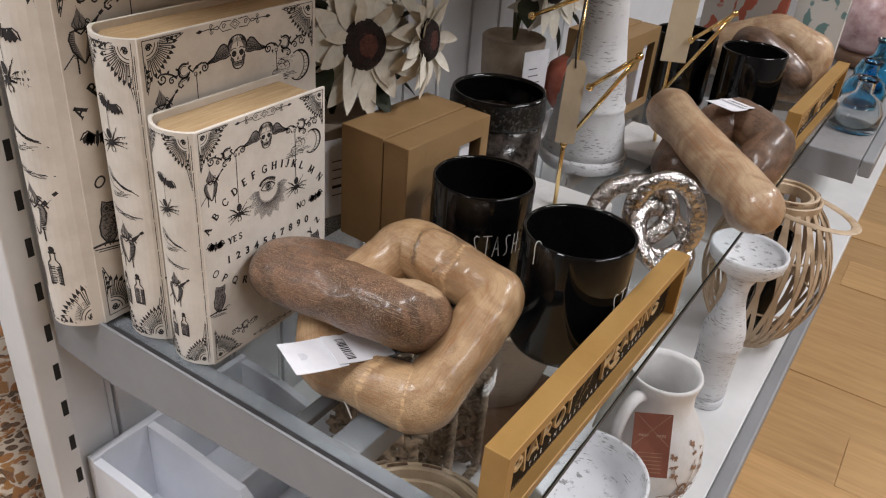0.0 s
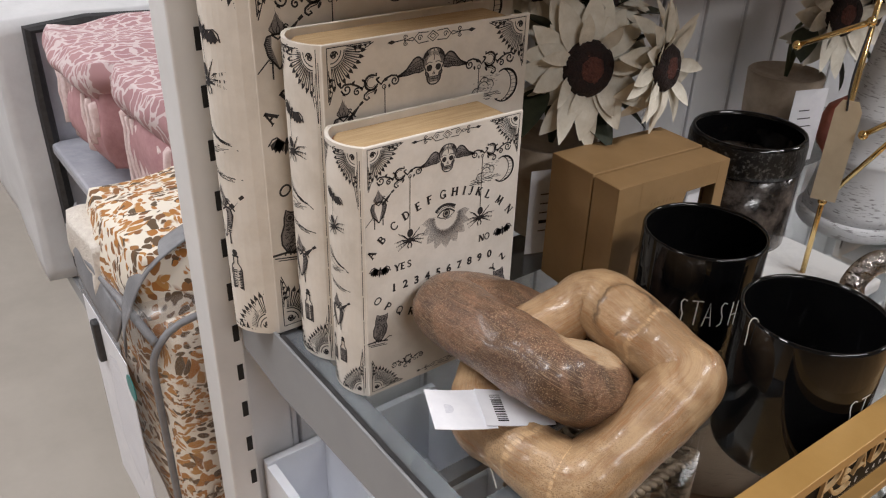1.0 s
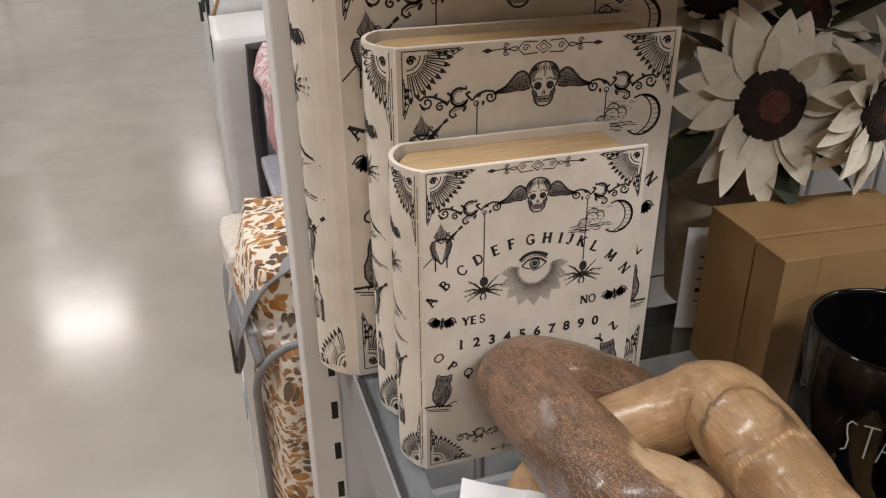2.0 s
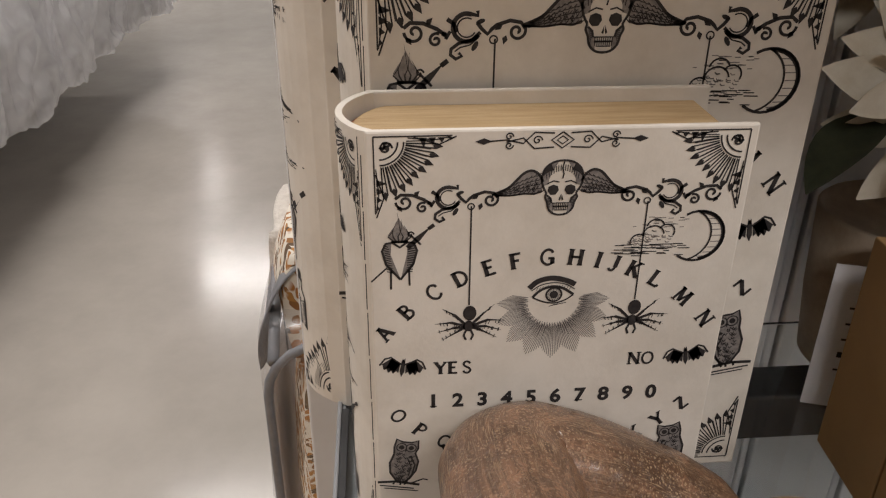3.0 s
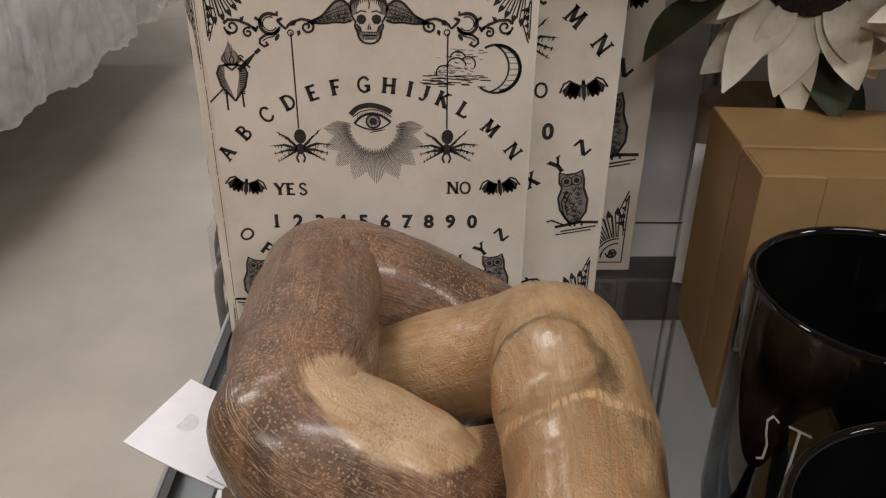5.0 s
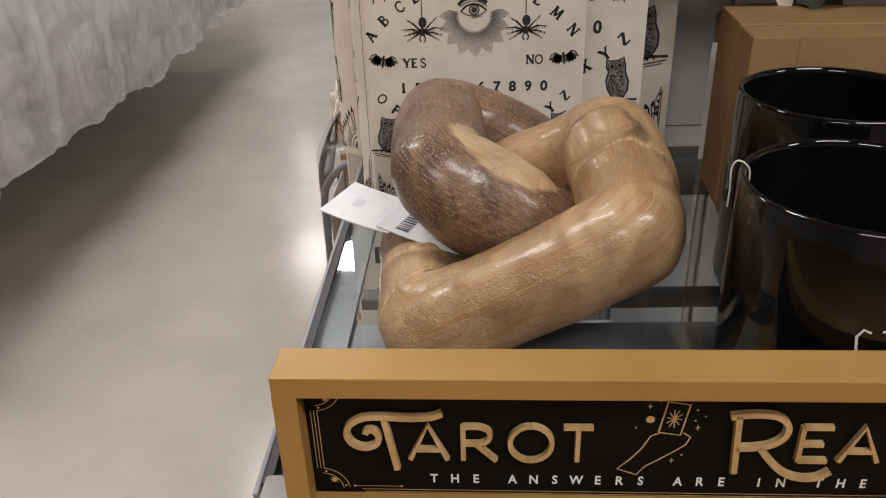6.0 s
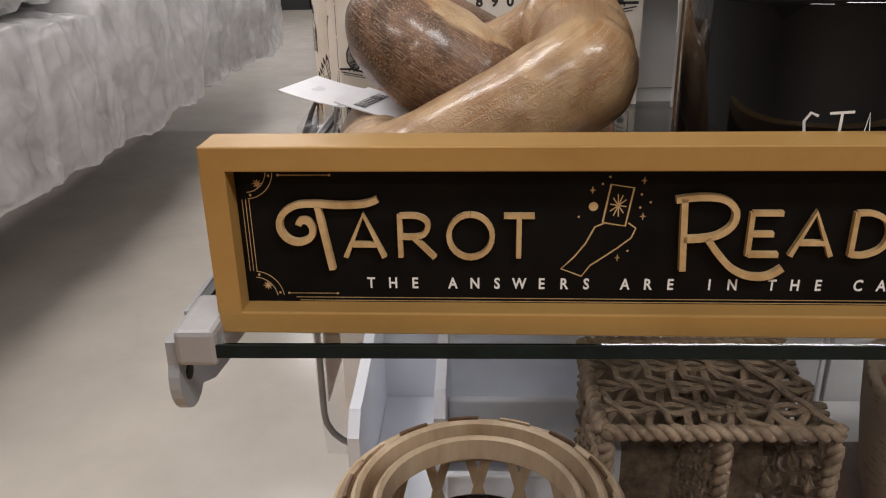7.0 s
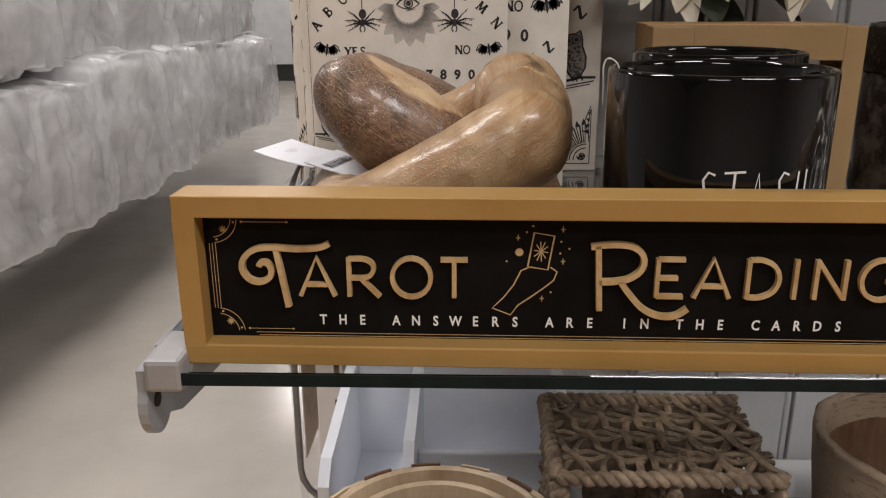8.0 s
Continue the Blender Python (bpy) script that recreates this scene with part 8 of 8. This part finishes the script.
def animal_print_bag():
    ob = thing("quilt_bag", (-0.95, 0.42, 0.56), "clear zip bag with an orange and brown leaf print quilt", "quilt bag", "bagged quilts")
    part("quilt", puffy(-1.00, -0.735, 0.272, 0.60, 0.562, 0.985, 0.012, 9, 1.0), LEOPARD, ob, "cream quilt with orange and dark flecks", smooth=True)
    part("quilt_fold", puffy(-0.985, -0.755, 0.262, 0.60, 0.93, 1.05, 0.010, 10, 2.0), LEOPARD, ob, smooth=True)
    part("fleece_edge", puffy(-0.99, -0.86, 0.243, 0.285, 0.955, 1.02, 0.008, 22, 4.0, cuts=8), FLEECE, ob, "cream fleece backing", smooth=True)

    def rounded_loop(x, y0, y1, z0, z1, r):
        pts = []
        for cy, cz, a0 in ((y1 - r, z1 - r, 0), (y0 + r, z1 - r, 90), (y0 + r, z0 + r, 180), (y1 - r, z0 + r, 270)):
            for i in range(6):
                a = radians(a0 + 18 * i)
                pts.append((x, cy + r * math.cos(a), cz + r * math.sin(a)))
        return pts

    part("piping", tube(rounded_loop(-0.722, 0.255, 0.60, 0.585, 0.988, 0.05), 0.0042, seg=8, closed=True), VINYL_GREY, ob, "grey vinyl piping", smooth=True)
    part("piping", tube([(-0.722, 0.262, 0.972), (-0.9, 0.248, 0.985), (-1.01, 0.252, 0.985)], 0.005, seg=8), VINYL_GREY, ob, smooth=True)
    strap = tube(smooth_path([(-0.80, 0.56, 1.075), (-0.79, 0.40, 1.070), (-0.78, 0.29, 1.040), (-0.78, 0.252, 0.985), (-0.79, 0.246, 0.93)], 6), 0.017, seg=8, flat=0.1, up=(0, -0.6, 1))
    part("strap", strap, VINYL_GREY, ob, "grey webbing strap", smooth=True)
    part("strap", tube(smooth_path([(-1.02, 0.262, 0.995), (-0.93, 0.244, 0.972), (-0.80, 0.246, 0.950)], 5), 0.020, seg=8, flat=0.12, up=(0, -1, 0.3)), VINYL_GREY, ob, smooth=True)
    part("zip_pull", boxed(-0.925, -0.91, 0.236, 0.246, 0.835, 0.895, bevel=0.003), BLACK_TRIM, ob, "black zip pull")
    part("insert_card", boxed(-0.98, -0.80, 0.2445, 0.2455, 0.60, 0.90), PAPER, ob, "printed paper insert")
    st = part("sticker", lathe([(0, 0), (0.016, 0), (0.016, 0.001), (0, 0.001)], seg=24), TEAL, ob, "round teal sticker", local=True)
    st.rotation_euler = (radians(90), 0, 0)
    st.location = Vector((-0.79, 0.2435, 0.875)) - ob.location
    film = puffy(-1.01, -0.726, 0.247, 0.612, 0.5605, 1.000, 0.006, 8, 6.0, power=0.1, cuts=8)
    part("film", film, CLEAR_FILM, ob, "clear vinyl film", smooth=True).visible_shadow = False
    return ob


def film_material(name, haze, gloss_share):
    """Clear plastic film: mostly see-through, a little milky, with soft gloss on its creases."""
    m, t, p = nodes_of(name)
    out = t.nodes["Material Output"]
    clear = add(t, "ShaderNodeBsdfTransparent", Color=(0.97, 0.97, 0.98, 1))
    milk = add(t, "ShaderNodeBsdfDiffuse", Color=(0.78, 0.765, 0.76, 1))
    through_light = add(t, "ShaderNodeBsdfTranslucent", Color=(0.78, 0.765, 0.76, 1))
    gloss = add(t, "ShaderNodeBsdfGlossy", Color=(0.9, 0.9, 0.9, 1), Roughness=0.33)
    co = t.nodes.new("ShaderNodeTexCoord")
    n = add(t, "ShaderNodeTexNoise", Scale=6.0, Detail=2.5, Roughness=0.45, Distortion=0.9)
    t.links.new(co.outputs["Object"], n.inputs["Vector"])
    both = add(t, "ShaderNodeMixShader", Fac=0.5)
    t.links.new(milk.outputs[0], both.inputs[1])
    t.links.new(through_light.outputs[0], both.inputs[2])
    veil = add(t, "ShaderNodeMixShader")
    cloud = add(t, "ShaderNodeMapRange", **{"From Min": 0.35, "From Max": 0.65, "To Min": haze * 0.7, "To Max": min(1.0, haze * 1.3)})
    t.links.new(n.outputs["Fac"], cloud.inputs["Value"])
    t.links.new(cloud.outputs["Result"], veil.inputs[0])
    t.links.new(clear.outputs[0], veil.inputs[1])
    t.links.new(both.outputs[0], veil.inputs[2])
    mix = add(t, "ShaderNodeMixShader", Fac=gloss_share)
    t.links.new(veil.outputs[0], mix.inputs[1])
    t.links.new(gloss.outputs[0], mix.inputs[2])
    t.links.new(mix.outputs[0], out.inputs["Surface"])
    b = add(t, "ShaderNodeBump", Strength=0.4, Distance=0.01)
    t.links.new(n.outputs["Fac"], b.inputs["Height"])
    t.links.new(b.outputs["Normal"], gloss.inputs["Normal"])
    return m


MILKY_FILM = film_material("milky_plastic_film", 0.38, 0.08)
CLEAR_FILM = film_material("clear_vinyl_film", 0.06, 0.07)
animal_print_bag()


def pink_quilt_bag():
    ob = thing("quilt_bag", (-1.5, 0.47, 0.56), "white vinyl bag with black piping and dusty pink tufted quilts", "quilt bag", "bagged quilts")
    part("bag_body", puffy(-1.86, -1.612, 0.285, 0.617, 0.562, 1.11, 0.008, 7, 3.0, power=0.12), VINYL_WHITE, ob, smooth=True)
    part("window_panel", boxed(-1.611, -1.603, 0.345, 0.61, 0.60, 1.085, bevel=0.003), VINYL_BLUE, ob, "clear blue-grey vinyl window")
    part("piping", tube([(-1.600, 0.61, 1.082), (-1.600, 0.45, 1.092), (-1.600, 0.352, 1.088), (-1.600, 0.349, 0.95), (-1.600, 0.350, 0.60)], 0.013, seg=8), BLACK_TRIM, ob, "black piping")
    part("bag_floor", boxed(-1.60, -1.02, 0.345, 0.61, 0.85, 0.875, bevel=0.006), VINYL_BLUE, ob)
    for x0, x1, y0, z0, z1, seed in ((-1.50, -1.22, 0.362, 0.93, 1.105, 5.0), (-1.24, -0.99, 0.392, 0.876, 1.105, 8.0)):
        part("folded_quilt", puffy(x0, x1, y0, 0.612, z0, z1, 0.014, 11, seed), PINK, ob, "dusty pink quilt", smooth=True)
        part("quilt_fold", puffy(x0 - 0.01, x1 + 0.01, y0 - 0.012, 0.612, z1 - 0.045, z1 + 0.012, 0.012, 13, seed + 2), PINK_LATTICE, ob, "pale tufted lattice fold", smooth=True)
        for k in range(9):
            xx = x0 + (x1 - x0) * (0.15 + 0.09 * k)
            part("fringe", puffy(xx, xx + 0.012, y0 - 0.008, y0 + 0.03, z0 + 0.03 + 0.02 * (k % 3), z1 - 0.05, 0.004, 60, k + seed, cuts=4), PINK_PALE, ob, "pale fringe tufts" if k == 0 else "", smooth=True)
    return ob


pink_quilt_bag()


def plain_bag(x0, x1, trim, seed, top):
    ob = thing("quilt_bag", ((x0 + x1) / 2, 0.45, 0.56), "white vinyl zip bag with %s piping, holding bedding" % trim, "quilt bag", "bagged quilts")
    m = GOLD_TRIM if trim == "mustard" else BLACK_TRIM
    part("bag_body", puffy(x0, x1, 0.300, 0.61, 0.562, top, 0.014, 6, seed, power=0.15), VINYL_WHITE, ob, smooth=True)
    part("piping", tube([(x1 + 0.002, 0.60, top + 0.004), (x1 - 0.002, 0.318, top - 0.004), (x1 - 0.006, 0.300, top - 0.05), (x1 - 0.010, 0.303, 0.92), (x1 - 0.020, 0.312, 0.80)], 0.005, seg=8), m, ob)
    part("zip_pull", boxed(x1 - 0.06, x1 - 0.045, 0.288, 0.298, top - 0.16, top - 0.10, bevel=0.003), BLACK_TRIM, ob, "black zip pull")
    return ob


plain_bag(-2.22, -1.88, "mustard", 2.0, 1.15)
plain_bag(-2.62, -2.23, "black", 5.0, 1.20)
plain_bag(-3.1, -2.65, "mustard", 8.0, 1.1)


# ---- film-wrapped comforters across the aisle ----
def comforter(x0, x1, z0, z1, yf, seed, tier, droop):
    """A slack bag that bulges over the shelf's lip, its film crumpled into sharp creases."""
    ob = thing("wrapped_comforter", ((x0 + x1) / 2, yf - 0.2, z0), "white comforter in crumpled clear plastic film", "comforter", "wrapped comforters " + tier)
    s = Vector((seed, seed * 0.6, seed * 0.3))
    cx, half = (x0 + x1) / 2, (x1 - x0) / 2

    def crumple(bm, soft, sharp):
        for v in bm.verts:
            p = v.co
            warp = noise.noise(Vector((p.x * 4, p.y * 4, p.z * 3)) + s) * 0.10
            lump = noise.noise(Vector(((p.x + warp) * 7, p.y * 6, (p.z + warp) * 6)) + s)
            fold = 1 - 2.4 * abs(noise.noise(Vector(((p.x + warp) * 9, p.y * 6, (p.z - warp) * 4.6)) + s * 1.7))
            fine = 1 - 2.4 * abs(noise.noise(Vector(((p.x - warp) * 20, p.y * 13, (p.z + warp) * 11)) + s * 0.9))
            v.co = p + Vector((0.35, 1.0, 0.4)) * (soft * lump + sharp * (0.7 * fold + 0.4 * fine))
        for v in bm.verts:
            # the bag sags below the lip in a blunt belly with an uneven hem
            k = max(0.0, 1 - ((v.co.x - cx) / (half * 1.1)) ** 2) ** 0.5
            belly = droop * k * (0.75 + 0.5 * noise.noise(Vector((v.co.x * 5, seed, 1)))) + 0.035 * max(0.0, noise.noise(Vector((v.co.x * 17, seed, 3))))
            low = max(0.0, 1 - (v.co.z - z0) / 0.16)
            if v.co.y > yf - 0.15:
                v.co.z -= belly * low
            else:
                v.co.z = max(v.co.z, z0)
        return bm

    part("filling", crumple(puffy(x0 + 0.02, x1 - 0.02, yf - 0.40, yf - 0.035, z0, z1 - 0.02, 0.014, 4, seed, power=0.40, cuts=26), 0.030, 0.006), WRAP, ob, "soft white comforter", smooth=True)
    part("film", crumple(puffy(x0 - 0.012, x1 + 0.012, yf - 0.42, yf, z0, z1 + 0.01, 0.022, 5, seed + 3.0, power=0.20, cuts=44), 0.030, 0.025), MILKY_FILM, ob, "crumpled milky plastic film", smooth=True).visible_shadow = False
    return ob


opp = thing("comforter_rack", (-3.4, -1.4, 0), "grey steel shelving that carries the wrapped comforters", "shelving")
part("back_panel", boxed(-5.25, -1.45, -1.84, -1.80, 0.43, 2.2), STEEL, opp)
for leg_x in (-5.23, -3.34, -1.51):
    part("leg", boxed(leg_x, leg_x + 0.04, -1.84, -1.80, 0.0, 0.4295, bevel=0.003), STEEL, opp)
part("deck", boxed(-5.25, -1.45, -1.799, -1.00, 0.43, 0.458, bevel=0.003), STEEL, opp)
part("deck", boxed(-5.25, -1.45, -1.799, -1.08, 0.985, 1.01, bevel=0.003), STEEL, opp)
part("end_panel", boxed(-5.32, -5.255, -1.84, -0.98, 0.99, 2.2, bevel=0.003), DARK_WOOD, opp, "brown wooden end panel")
rng_c = random.Random(11)
for z_low, z_top, y_face, tier_name, sag in ((0.459, 0.955, -0.85, "below", 0.026), (1.011, 1.50, -0.92, "above", 0.05)):
    x = -5.2
    k = 0 if tier_name == "below" else 9
    while x < -1.55:
        w = rng_c.uniform(0.40, 0.58)
        comforter(x, x + w * 1.04, z_low, z_top + rng_c.uniform(-0.03, 0.04), y_face + rng_c.uniform(-0.04, 0.03), k * 2.3, tier_name, sag * rng_c.uniform(0.4, 1.7))
        x += w
        k += 1

for dx_y0, dx_y1 in ((-2.90, -2.02), (-1.98, -1.1)):
    cab = thing("far_cabinet", (-12.6, (dx_y0 + dx_y1) / 2, 0), "tall white cabinet at the end of the aisle", "cabinet", "far cabinets")
    part("body", boxed(-12.9, -12.3, dx_y0, dx_y1, 0.25, 2.2, bevel=0.01), WHITE_PAINT, cab)
    part("plinth", boxed(-12.88, -12.33, dx_y0 + 0.02, dx_y1 - 0.02, 0.0, 0.249), BLACK_TRIM, cab, "dark plinth")

# ---- lamp housings ----
for lamp_x, lamp_y, lamp_watts in LAMP_ROWS:
    h = thing("lamp_housing", (lamp_x, lamp_y, CEILING - 0.06), "white metal housing of an unseen ceiling lamp", "lamp housing", "lamp housings")
    part("tray", boxed(lamp_x - 0.29, lamp_x + 0.29, lamp_y - 0.64, lamp_y + 0.64, CEILING - 0.06, CEILING - 0.0005, bevel=0.004), WHITE_STEEL, h)

# ---- oak planks of the main aisle ----
main_floor = bpy.data.objects["floor_main"]


def plank_mesh(length, width):
    bm = boxed(0, length, 0, width, -0.0028, 0.0, bevel=0.0007, seg=1)
    me = bpy.data.meshes.new("plank")
    bm.to_mesh(me)
    bm.free()
    me.materials.append(OAK)
    return me


PLANK_W, PLANK_L = 0.2165, 1.22
plank = plank_mesh(PLANK_L - 0.0012, PLANK_W - 0.0012)
for i in range(-10, 18):
    y = 1.836 + i * PLANK_W
    shift = 0.117 + ((i * 0.37) % 1.0) * PLANK_L
    for j in range(-1, 3):
        px = shift + (j - 1) * PLANK_L
        if px + PLANK_L > 3.5 or px < -0.5:
            continue
        p = new("plank", plank)
        p.parent = main_floor
        p.location = (px, y, 0.0)
